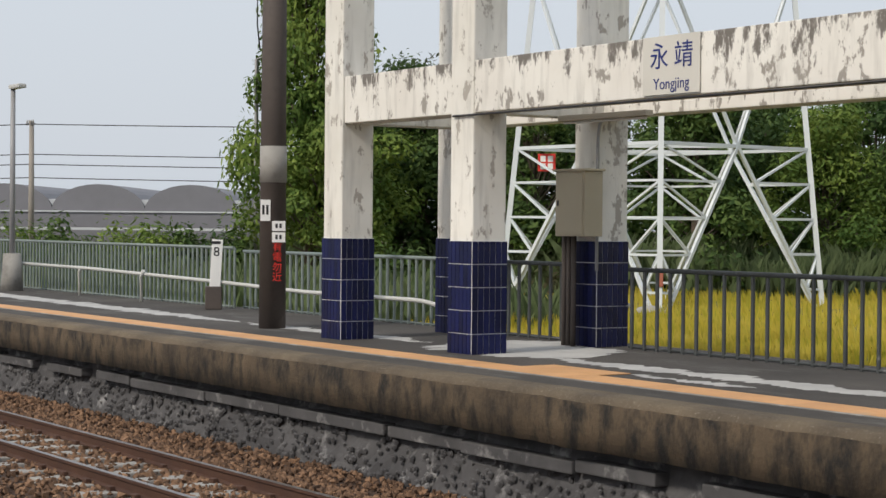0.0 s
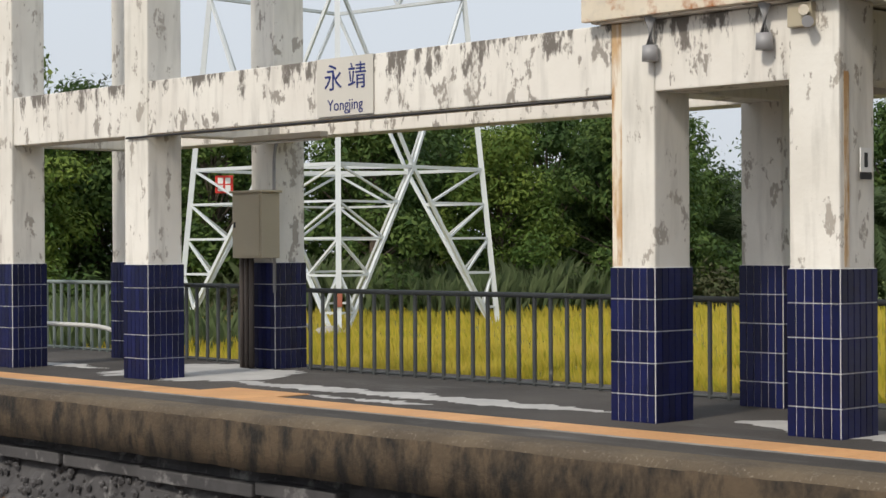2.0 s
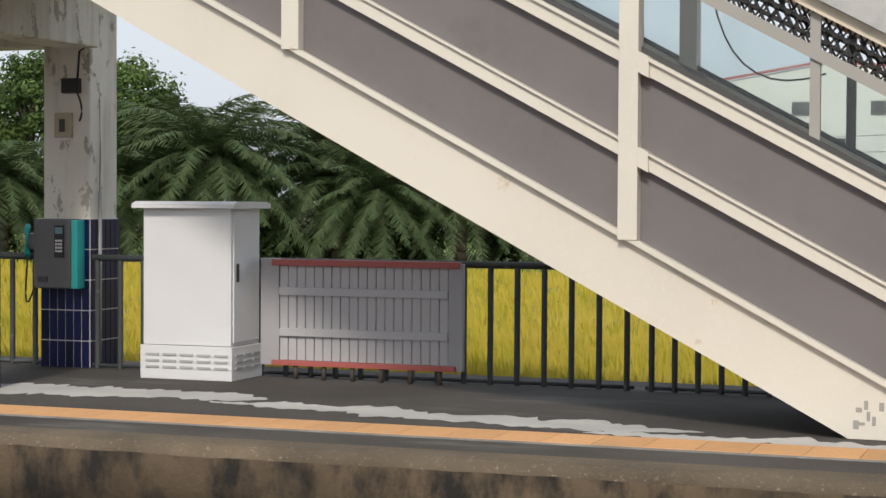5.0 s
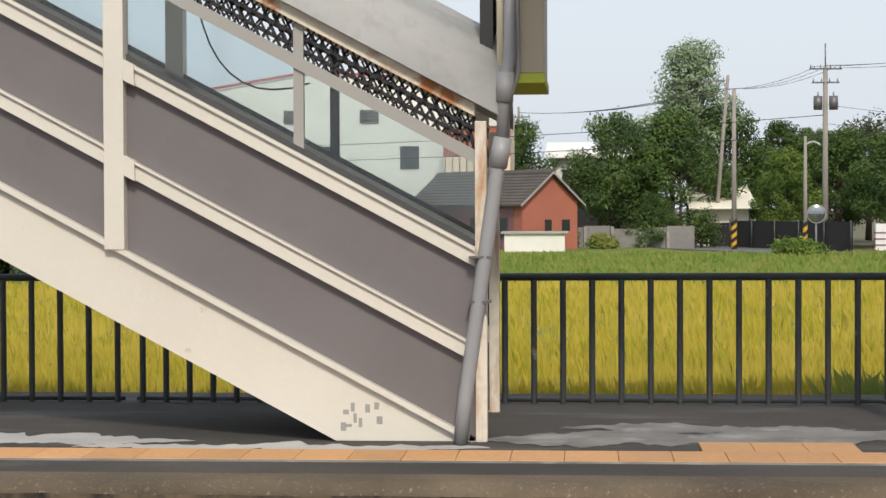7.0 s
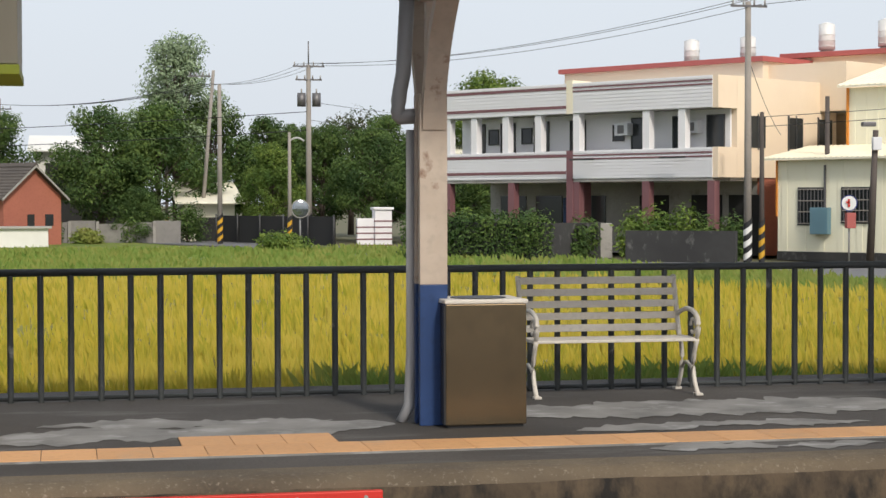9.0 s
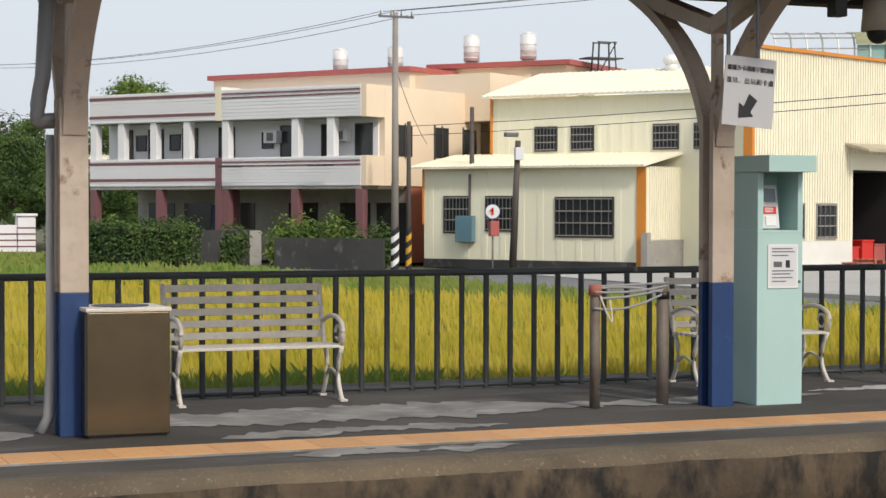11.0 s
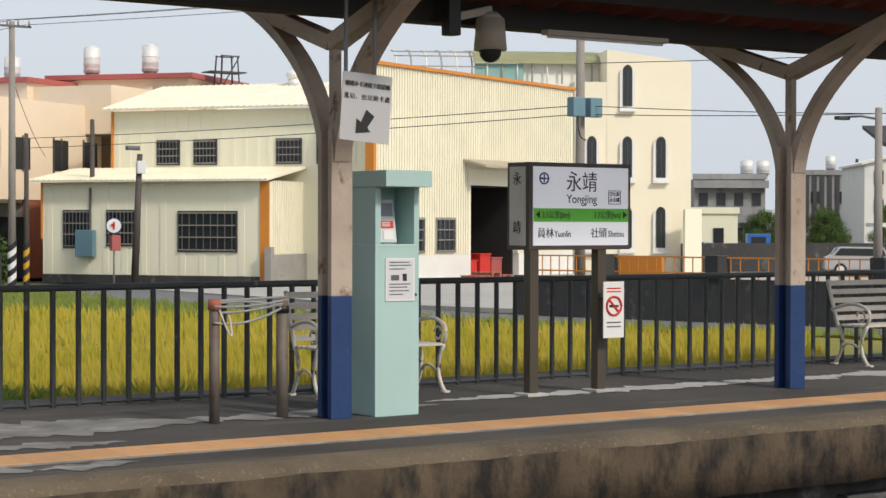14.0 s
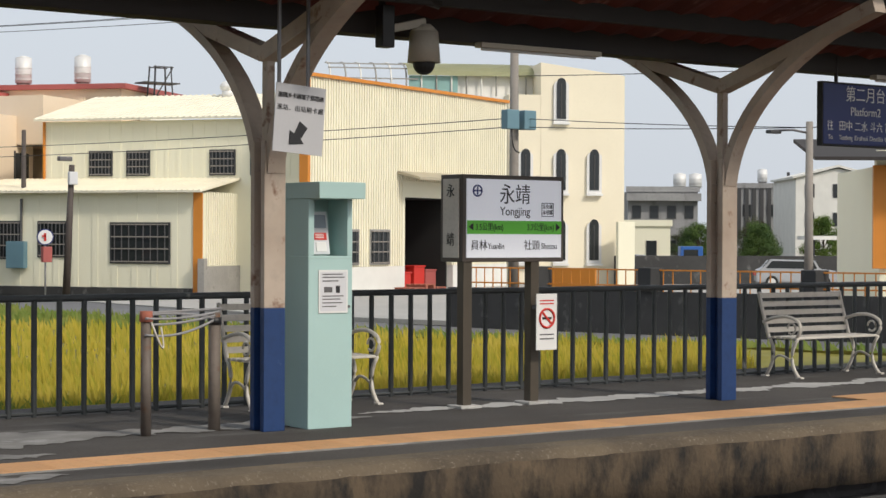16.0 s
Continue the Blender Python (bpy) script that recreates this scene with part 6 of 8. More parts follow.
for u0, u1, z0, z1, n in ((1.52, 2.82, 1.55, 3.15, 7), (3.76, 5.12, 1.65, 3.15, 7), (7.37, 10.17, 1.41, 3.1, 8)):
    window(YW, yw, u0, u1, z0, z1, 0.0, n)
for u0, u1 in ((4.31, 5.4), (6.24, 7.33), (10.44, 11.6), (12.45, 13.5)):
    window(YW, yw, u0, u1, 5.37, 6.42, 3.6, 6)
vent = part("roof_ventilator", rod(YW.m @ Vector((9.0, 8.5, 9.2)), YW.m @ Vector((9.0, 8.5, 9.6)), 0.3, 0.3, 14), M["tank"], yw, "spinning ventilator at rest")
bm = bmesh.new()
bmesh.ops.create_uvsphere(bm, u_segments=14, v_segments=8, radius=0.42)
bm.transform(Matrix.Translation(YW.m @ Vector((9.0, 8.5, 9.75))) @ Matrix.Diagonal((1, 1, 0.7, 1)))
part("ventilator_head", bm, M["tank"], vent)
boxm = part("meter_box", YW.box(2.3, 3.2, -0.4, -0.05, 1.1, 2.3, 0.03), M["blue_box"], yw, "grey blue meter box")
part("conduit", YW.box(2.85, 2.93, -0.12, -0.03, 2.3, 4.2), M["phone"], yw)

HALL = Frame((42.3, 67.3), (58.3, 74.3))
hall = thing("corrugated_hall", (48, 70, GROUND), "tall cream corrugated metal hall with an open dark gate", "warehouse")
part("wall", HALL.box(0, 3.2, 0, 0.4, 1.2, 9.55), M["wall_yellow"], hall)
for u0, u1, z0, z1 in ((3.2, 8.1, 1.2, 9.55), (8.1, 12.6, 4.45, 9.55), (12.6, 18.3, 1.2, 9.55)):
    part("wall", HALL.box(u0, u1, 0, 0.4, z0, z1), M["wall_yellow"], hall)
part("cladding_rib", HALL.ribs(0.02, 18.2, -0.004, 5.2, 9.55, 0.21, 0.05), M["roof_cream"], hall, kind="stuff")
part("cladding_rib", HALL.ribs(0.02, 8.0, -0.004, 1.2, 5.2, 0.21, 0.05), M["roof_cream"], hall, kind="stuff")
part("cladding_rib", HALL.ribs(12.7, 18.2, -0.004, 1.2, 5.2, 0.21, 0.05), M["roof_cream"], hall, kind="stuff")
part("plinth", HALL.box(0, 8.05, -0.03, 1, 0, 1.196), M["far_white"], hall)
part("plinth", HALL.box(12.65, 18.3, -0.03, 1, 0, 1.196), M["far_white"], hall)
# gate lining painted near black, the hall's inner shade held in its colour
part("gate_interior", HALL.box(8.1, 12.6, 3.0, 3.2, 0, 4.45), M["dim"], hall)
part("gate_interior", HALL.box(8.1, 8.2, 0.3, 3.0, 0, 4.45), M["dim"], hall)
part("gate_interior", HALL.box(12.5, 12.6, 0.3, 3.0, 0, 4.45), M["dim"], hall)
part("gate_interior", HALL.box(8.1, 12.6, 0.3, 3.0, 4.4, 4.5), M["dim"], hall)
part("canopy", pitched(HALL, 7.3, 13.2, -1.3, 5.25, -0.06, 5.55, 0.12), M["beige"], hall, "beige gate canopy")
bm = prism([(-0.05, 9.55), (18.35, 9.55), (18.35, 9.7), (-0.05, 9.7)], -0.15, 0.3)
bm.transform(HALL.m)
part("coping", bm, M["orange_trim"], hall, "orange roof edge")
part("corner_trim", HALL.box(-0.2, -0.004, -0.1, 0.35, 4.2, 9.55), M["orange_trim"], hall)
for u in (3.1, 5.75):
    window(HALL, hall, u - 0.8, u + 0.8, 1.35, 2.85, -0.05, 4, M["grey_frame"])
for u0, c, mm in ((9.0, 0.6, "red"), (10.3, 0.9, "red"), (11.4, 0.7, "red_trim")):
    cr = thing("storage_crate", HALL.m @ Vector((u0 + 0.5, 1.2, 0)), "red plastic storage crate in the gate", "crate", "crates in the gate")
    part("body", HALL.box(u0, u0 + 1.0, 0.8, 1.6, 0.05, c + 0.2, 0.03), M[mm], cr)
    part("rim", HALL.box(u0 - 0.04, u0 + 1.04, 0.76, 1.64, c + 0.2, c + 0.28, 0.02), M[mm], cr)
for k in range(3):
    pl = thing("pallet", HALL.m @ Vector((6.6 + k * 0.8, -1.2, 0)), "worn wooden pallet on the yard", "pallet", "pallets")
    for j in range(4):
        part("plank", HALL.box(6.0 + k * 1.0, 6.9 + k * 1.0, -1.8 + j * 0.3, -1.6 + j * 0.3, 0.2 + 0.14 * (k % 2), 0.24 + 0.14 * (k % 2)), M["brick"], pl)
    for j in range(2):
        part("runner", HALL.box(6.05 + k * 1.0 + j * 0.7, 6.2 + k * 1.0 + j * 0.7, -1.8, -0.7, 0.05, 0.2 + 0.14 * (k % 2)), M["brick"], pl)

# cream three-storey house with arched windows
AH = Frame((61.6, 77.2), (66.5, 74.6))
ah = thing("arched_house", (64, 78, GROUND), "cream three storey house with white arched windows", "house")
bm = prism([(1.45, 0), (6.1, 0), (6.1, 11.4), (1.45, 12.05)], 0, 9)
bm.transform(AH.m)
bmesh.ops.recalc_face_normals(bm, faces=bm.faces[:])
part("wall", bm, M["wall_cream"], ah)
part("side_wall", AH.box(-0.3, 1.449, 0.02, 9, 0, 10.3), M["wall_cream"], ah)
part("rear_wall", AH.box(-9.9, -0.301, 1.5, 9, 0, 10.3), M["far_white"], ah)
part("roof_room", AH.box(-2.8, 1.44, 2.2, 8, 10.3, 11.55), M["far_white"], ah, "white roof room")


def arched(fr, parent, u, z0, w, h):
    prof = [(-w, 0), (w, 0)] + [(w * math.cos(a), h + w * math.sin(a)) for a in (i * math.pi / 10 for i in range(11))]
    for nm, s, v0, v1, mm in (("window", 1.28, -0.14, -0.004, "paper"), ("pane", 0.8, -0.18, -0.141, "pane")):
        bm = prism([(u + x * s, z0 + (zz * (1 if s < 1 else 1.03)) - (0.18 if s > 1 else 0)) for x, zz in prof], v0, v1)
        bm.transform(fr.m)
        bmesh.ops.recalc_face_normals(bm, faces=bm.faces[:])
        if nm == "window":
            w_ = part(nm, bm, M[mm], parent, "white arched surround")
        else:
            p_ = part(nm, bm, M[mm], w_)
            part("glazing_bar", fr.box(u - 0.03, u + 0.03, v0 - 0.02, v0 - 0.001, z0 + 0.05, z0 + h), M["dark_frame"], w_)


for z in (9.0, 5.15, 1.35):
    for u in ((2.55,) if z > 8 else (0.6, 2.55, 4.4)):
        arched(AH, ah, u, z, 0.32, 1.9)
        part("window_ledge", AH.box(u - 0.45, u + 0.45, -0.3, -0.004, z - 0.3, z - 0.19), M["paper"], ah)
# bent steel hoops, then the same curve roofed with yellowish sheet
for k in range(15):
    u = -9.8 + k * 0.83
    base = AH.m @ Vector((u, 1.9, 10.3))
    part("roof_hoop", tube([base] + arc(AH.m @ Vector((u, 1.9, 11.2)), AH.m @ Vector((u, 2.2, 12.2)), AH.m @ Vector((u, 5.4, 12.35)), 6), 0.05, 6), M["grey_frame"] if k % 2 else M["far_white"], ah)
for z_, v_ in ((11.2, 1.9), (11.8, 2.35), (12.1, 3.1)):
    part("roof_purlin", bar(AH.m @ Vector((-9.9, v_, z_)), AH.m @ Vector((-5.0, v_, z_)), 0.07, 0.07), M["grey_frame"], ah)
bm = bmesh.new()
rows = []
for uu in (-5.6, 1.44):
    rows.append([bm.verts.new(AH.m @ Vector((uu, p.y, p.z))) for p in arc((0, 1.7, 11.4), (0, 2.0, 12.3), (0, 6, 12.4), 6)])
for k in range(6):
    bm.faces.new((rows[0][k], rows[1][k], rows[1][k + 1], rows[0][k + 1]))
bmesh.ops.solidify(bm, geom=bm.faces[:], thickness=0.08)
part("curved_roof", bm, M["film_yellow"], ah, "curved yellowish roof sheet")
part("glazing", AH.box(-5.5, -2.81, 1.95, 2.05, 10.3, 11.4), M["film_teal"], ah, "teal tinted glazing")


# plain houses further off
def far_house(name, corner, towards, length, depth, height, material, label, floors, cols, gable=0.0, ledge=None):
    fr = Frame(corner, towards)
    ob = thing(name, (*corner, GROUND), label, "house")
    part("wall", fr.box(0, length, 0, depth, 0, height), material, ob)
    if gable:
        bm = prism([(0, height), (length / 2, height + gable), (length, height)], 0, depth)
        bm.transform(fr.m)
        bmesh.ops.recalc_face_normals(bm, faces=bm.faces[:])
        part("gable", bm, material, ob)
        for a, b in (((0 - 0.3, height - 0.1), (length / 2, height + gable + 0.12)), ((length / 2, height + gable + 0.12), (length + 0.3, height - 0.1))):
            bm = prism([(a[0], a[1]), (b[0], b[1]), (b[0], b[1] + 0.2), (a[0], a[1] + 0.2)], -0.3, depth)
            bm.transform(fr.m)
            bmesh.ops.recalc_face_normals(bm, faces=bm.faces[:])
            part("roof", bm, M["far_white"] if gable < 2 else M["tile_roof"], ob)
    else:
        part("parapet", fr.box(-0.15, length + 0.15, -0.15, 0.2, height, height + 0.5), material, ob)
    for f in range(floors):
        z = 1.2 + f * (height - 0.4) / floors
        for c in range(cols):
            u = length * (c + 0.5) / cols
            window(fr, ob, u - 0.36, u + 0.36, z, z + 1.1)
        if ledge:
            part("ledge", fr.box(-0.2, length + 0.2, -0.9, 0, z + 1.6, z + 2.3), M[ledge], ob)
    return fr, ob


fr, _ = far_house("grey_apartment", (115.8, 128), (122.3, 123.3), 6.6, 10, 6.9, M["far_grey"], "weathered grey concrete house with ledges", 2, 4, 0, "far_grey")
water_tank(fr, 5, 1, 7.2, 1.4, 0.6)
water_tank(fr, 6.5, 1, 7.2, 1.4, 0.6)
far_house("low_yellow_house", (96, 110), (102, 105), 6, 6, 3.5, M["wall_yellow"], "low pale yellow house with a grey wall", 1, 2)
fr, ob = far_house("striped_house", (132, 130), (139, 124.5), 7.2, 10, 7.6, M["far_grey"], "pale house with dark grey vertical stripes", 2, 3)
for k in range(5):
    part("dark_stripe", fr.box(0.2 + k * 0.75, 0.6 + k * 0.75, -0.12, -0.003, 2.5, 7.6), M["dark_frame"], ob)
for z in (4.2, 6.2, 7.6):
    part("dark_band", fr.box(4.2, 7.2, -0.1, -0.003, z - 0.4, z + 0.3), M["dark_frame"], ob)
for u in (5.2, 6.7):
    part("roof_frame", fr.box(u, u + 0.25, 0, 0.3, 7.6, 9.2), M["dark_frame"], ob)
water_tank(fr, 3.0, 2, 8.1, 1.4, 0.5)
far_house("gabled_house", (121.3, 112), (128.8, 106.3), 7.4, 12, 8.0, M["far_white"], "tall pale gabled house with small windows", 3, 3, 0.8)
far_house("yellow_shed", (47.3, 40), (52.3, 36), 9, 8, 5.0, M["wall_yellow"], "yellow metal shed with rust red trim", 1, 1)
part("eave", pitched(Frame((47.3, 40), (52.3, 36)), -2.4, 9.3, -1.6, 5.1, 3.0, 5.9, 0.12), M["canopy_beam"], scene.objects["yellow_shed"], "dark overhanging roof sheet")
part("corner_trim", Frame((47.3, 40), (52.3, 36)).box(-0.25, 0.3, -0.2, -0.004, 1.6, 5.0), M["orange_trim"], scene.objects["yellow_shed"], "rust red corner trim")

# brick house and the large pale house behind the stairs
BH = Frame((-3.72, 112), (-10.95, 121.6))
bh = thing("brick_house", (-3.2, 112, GROUND), "low red brick house with grey tiled gable roof", "house")
BL, BD, BE, BR = 13.0, 4.2, 3.0, 4.75
part("wall", BH.box(0, BL, 0, BD, 0, BE), M["brick"], bh)
part("plaster_wall", BH.box(0.9, BL, -0.03, -0.003, 0, BE - 0.1), M["wall_mauve"], bh, "dark red plastered front")


def across(profile, u0, u1):
    bm = prism_x(profile, u0, u1)
    bm.transform(BH.m)
    bmesh.ops.recalc_face_normals(bm, faces=bm.faces[:])
    return bm


part("gable", across([(0, BE), (BD / 2, BR), (BD, BE)], 0.0, 0.3), M["brick"], bh)
for s_, n_ in ((1, 11), (-1, 11)):
    for k in range(n_):
        v0, v1 = BD / 2 - s_ * (BD / 2 + 0.4) * (1 - k / n_), BD / 2 - s_ * (BD / 2 + 0.4) * (1 - (k + 1.25) / n_)
        z0, z1 = BE - 0.25 + (BR - BE + 0.35) * k / n_, BE - 0.25 + (BR - BE + 0.35) * (k + 1.0) / n_
        part("roof_course", across([(v0, z0), (v1, z1), (v1, z1 + 0.1), (v0, z0 + 0.12)], -0.35, BL), M["tile_roof"], bh)
part("ridge", across([(BD / 2 - 0.2, BR + 0.08), (BD / 2 + 0.2, BR + 0.08), (BD / 2, BR + 0.3)], -0.4, BL), M["tile_roof"], bh)
for v0, z0, v1, z1 in ((-0.35, BE - 0.3, BD / 2, BR), (BD + 0.35, BE - 0.3, BD / 2, BR)):
    part("verge_board", across([(v0, z0), (v1, z1), (v1, z1 + 0.14), (v0, z0 + 0.14)], -0.42, -0.36), M["concrete"], bh)
window(BH, bh, 1.6, 2.6, 0.8, 2.0, -0.03)
window(BH, bh, 4.6, 5.6, 0.8, 2.0, -0.03)
# no hole here: a near-black plate carries the shade of the opening
wn_ = part("window", BH.box(-0.04, -0.003, 1.7, 2.2, 0.9, 1.9), M["dim"], bh, "small arched opening")
part("window", BH.box(-0.04, -0.003, 3.0, 3.6, 1.2, 1.9), M["pane"], bh)
SF = Frame((-4.7, 109), (-0.5, 109))
shed = thing("low_shed", (-3, 109, GROUND), "low pale shed with a flat cream roof", "shed")
part("body", SF.box(0, 3.6, 0, 1.8, 0, 1.1), M["far_white"], shed)
part("roof", SF.box(-0.2, 3.8, -0.2, 2.0, 1.1, 1.22), M["lot"], shed)
LH = Frame((-31, 135), (-9, 135))
lh = thing("pale_factory", (-20, 135, GROUND), "large pale rendered building with a low gable", "building")
part("wall", LH.box(0, 23, 0, 18, 0, 10.9), M["far_white"], lh)
bm = prism([(0, 10.9), (11, 12.7), (23, 11.8), (23, 10.9)], 0, 1)
bm.transform(LH.m)
bmesh.ops.recalc_face_normals(bm, faces=bm.faces[:])
part("gable", bm, M["far_white"], lh)
bm = prism([(-0.2, 10.95), (11, 12.75), (23.2, 11.85), (23.2, 12.05), (11, 12.95), (-0.2, 11.15)], -0.2, -0.003)
bm.transform(LH.m)
bmesh.ops.recalc_face_normals(bm, faces=bm.faces[:])
part("roof_edge", bm, M["red_trim"], lh)
for u, z in ((9.5, 9.0), (15.2, 9.0), (18.2, 5.6), (21.6, 5.6), (12, 5.6)):
    window(LH, lh, u - 0.65, u + 0.65, z, z + (0.9 if z > 8 else 1.6), 0.0, 6 if z > 8 else 0)
TH = Frame((-7.6, 126), (-5.2, 126))
th = thing("orange_tile_house", (-6, 126, GROUND), "narrow orange tiled house with balcony grilles", "house")
part("wall", TH.box(-2, 2.6, 0, 8, 0, 9.4), M["wall_peach"], th)
part("tile_band", TH.box(-2.02, 2.62, -0.04, -0.004, 6.2, 8.2), M["brick"], th, "orange tile band")
part("tile_band", TH.box(-2.02, 2.62, -0.04, -0.004, 3.2, 4.6), M["brick"], th)
for i in range(9):
    part("grille_bar", TH.box(-1.9 + i * 0.5, -1.84 + i * 0.5, -0.3, -0.24, 4.7, 6.1), M["phone"], th)
part("roof_sheet", TH.box(-2, 2.6, -0.2, 6, 8.3, 9.9), M["roof_sheet"], th)
for nm, c, t_, ln, h, mm in (("white_shed", (-2.5, 150), (5, 150), 8, 8.2, "far_white"), ("open_shed", (7.6, 123.0), (11, 123.0), 3.4, 4.0, "wall_yellow"), ("yellow_roof_shed", (24.5, 126), (31, 124), 9, 7.4, "wall_yellow")):
    fr2 = Frame(c, t_)
    o2 = thing(nm, (*c, GROUND), "low far shed with a pale metal roof", "shed", "far sheds")
    part("wall", fr2.box(0, ln, 0, 8, 0, h - 1.4), M[mm], o2)
    part("roof", pitched(fr2, -0.6, ln + 0.6, -1.0, h - 1.5, 8, h), M["roof_cream"] if nm != "white_shed" else M["far_white"], o2)
    # flat near-black sheet on the wall, painted as the shed's shaded inside
    part("opening", fr2.box(0.8, ln - 0.8, -0.03, -0.003, 0, h - 2.4), M["dim"], o2)


# ---- walls, hedge, roadside ----
def wall_run(name, a, b, h, thick, material, label, cap=None, kind="structure"):
    a, b = Vector((*a, 0)), Vector((*b, 0))
    bm = bar(a + Vector((0, 0, GROUND + h / 2)), b + Vector((0, 0, GROUND + h / 2)), thick, h)
    return solo(name, bm, material, label, "wall", kind=kind)


bw = thing("block_wall", (-2, 120, GROUND), "low grey concrete panel wall at the field's end", "wall", kind="structure")
pa, pb = Vector((-14, 126.5, 0)), Vector((7.2, 117.4, 0))
for i in range(12):
    a, b = pa.lerp(pb, i / 12), pa.lerp(pb, (i + 0.93) / 12)
    up = Vector((0, 0, GROUND + 0.62 + 0.05 * (i % 3)))
    part("panel", bar(a + up, b + up, 0.12, 1.24 + 0.1 * (i % 3)), M["block_wall"], bw)
    part("post", bar(a - up * 0 + Vector((0, -0.05, GROUND)), a + Vector((0, -0.05, GROUND + 1.4)), 0.2, 0.2), M["concrete"], bw)
df = thing("black_screen_fence", (12.5, 112, GROUND), "black net screen fence along the road", "fence")
part("net", bar((9.6, 120, GROUND + 0.9), (15.2, 105, GROUND + 0.9), 0.06, 1.7), M["dim"], df)
for i in range(6):
    q = Vector((9.6, 120, 0)).lerp(Vector((15.2, 105, 0)), i / 5)
    part("post", rod((q.x - 0.1, q.y - 0.1, GROUND), (q.x - 0.1, q.y - 0.1, GROUND + 1.85), 0.05), M["dark_frame"], df)
gp = thing("gate_pillar", (17.5, 105, GROUND), "white and mauve tiled gate pillar with low wall", "gate")
part("pillar", box(17.46, 18.46, 104.6, 105.6, GROUND, GROUND + 2.15, 0.03), M["wall_white"], gp)
part("cap", box(17.36, 18.56, 104.5, 105.7, GROUND + 2.15, GROUND + 2.3, 0.03), M["wall_white"], gp)
part("low_wall", box(16.45, 17.45, 104.8, 105.2, GROUND, GROUND + 1.65, 0.02), M["wall_white"], gp)
for k in range(5):
    part("mauve_course", box(17.44, 18.48, 104.58, 105.62, GROUND + 0.35 * k + 0.05, GROUND + 0.35 * k + 0.13), M["wall_mauve"], gp)
    part("mauve_course", box(16.43, 17.43, 104.78, 105.22, GROUND + 0.35 * k + 0.05, GROUND + 0.35 * k + 0.13), M["wall_mauve"], gp) if k < 4 else None
wall_run("garden_wall", (15.2, 80.6), (20.2, 77.2), 1.7, 0.25, M["dark_wall"], "dark stained garden wall under ivy")
wall_run("garden_wall", (20.2, 77.1), (23.9, 80.3), 1.65, 0.25, M["dark_wall"], "stained grey garden wall at the drive")
wall_run("garden_wall", (23.4, 75.0), (27.2, 71.9), 1.35, 0.25, M["dark_wall"], "dark stained garden wall beside the pole")
solo("gate_pier", box(23.7, 24.3, 80.0, 80.6, GROUND, GROUND + 1.6, 0.03), M["concrete"], "pale concrete gate pier", "gate")
rw = thing("road_wall", (33, 36, GROUND), "dark weathered roadside wall with orange railing", "wall", kind="structure")
WP = [(31.1, 41.9), (31.2, 41.6), (33.7, 34.8), (36.2, 28.0), (42, 14)]
for a, b in zip(WP, WP[1:]):
    part("wall", bar((*a, GROUND + 0.55), (*b, GROUND + 0.55), 0.25, 1.2), M["dark_wall"], rw)
rail = thing("orange_railing", (34, 36, 0.15), "orange brown painted iron railing on the roadside wall", "railing")
for a, b in zip(WP[1:], WP[2:]):
    for zz in (0.3, 0.72):
        part("rail", bar((*a, zz), (*b, zz), 0.04, 0.04), M["orange_trim"], rail)
    ln = (Vector(b) - Vector(a)).length
    for i in range(int(ln / 0.28)):
        q = Vector(a).lerp(Vector(b), i * 0.28 / ln)
        part("bar", box(q.x - 0.012, q.x + 0.012, q.y - 0.012, q.y + 0.012, 0.1, 0.72), M["orange_trim"], rail)
for q in ((32.1, 39.1), (33.3, 35.9), (34.9, 31.6)):
    solo("planter_block", box(q[0] - 0.25, q[0] + 0.25, q[1] - 0.25, q[1] + 0.25, 0.15, 0.78, 0.02), M["dark_wall"], "dark square pier on the roadside wall", "pier", group="wall piers")
solo("orange_barrier", bar((33.6, 41.5, GROUND + 0.9), (34.6, 39.6, GROUND + 0.9), 0.15, 1.6), M["orange_trim"], "orange sheet barrier behind the railing", "barrier")
solo("yellow_gate_leaf", box(65.55, 66.74, 73.2, 73.4, GROUND, GROUND + 3.43, 0.02), M["wall_yellow"], "pale yellow sheet gate leaf", "gate")
solo("far_wall", bar((66, 74, GROUND + 0.8), (104, 62, GROUND + 0.8), 0.3, 1.6), M["dark_wall"], "long dark wall behind the parked cars", "wall", kind="structure")
solo("carport_roof", slab([(88, 80), (95, 75), (97, 78), (90, 83)], GROUND + 2.5, GROUND + 2.75), M["far_white"], "white carport roof sheet", "carport")
cp = scene.objects["carport_roof"]
for x, y in ((89, 80.6), (94.6, 76.5), (90, 82), (96, 78)):
    part("post", rod((x, y, GROUND), (x, y, GROUND + 2.55), 0.06), M["dark_frame"], None)
    scene.objects[-1].parent = cp
    scene.objects[-1].matrix_parent_inverse = Matrix.Translation(cp.location).inverted()


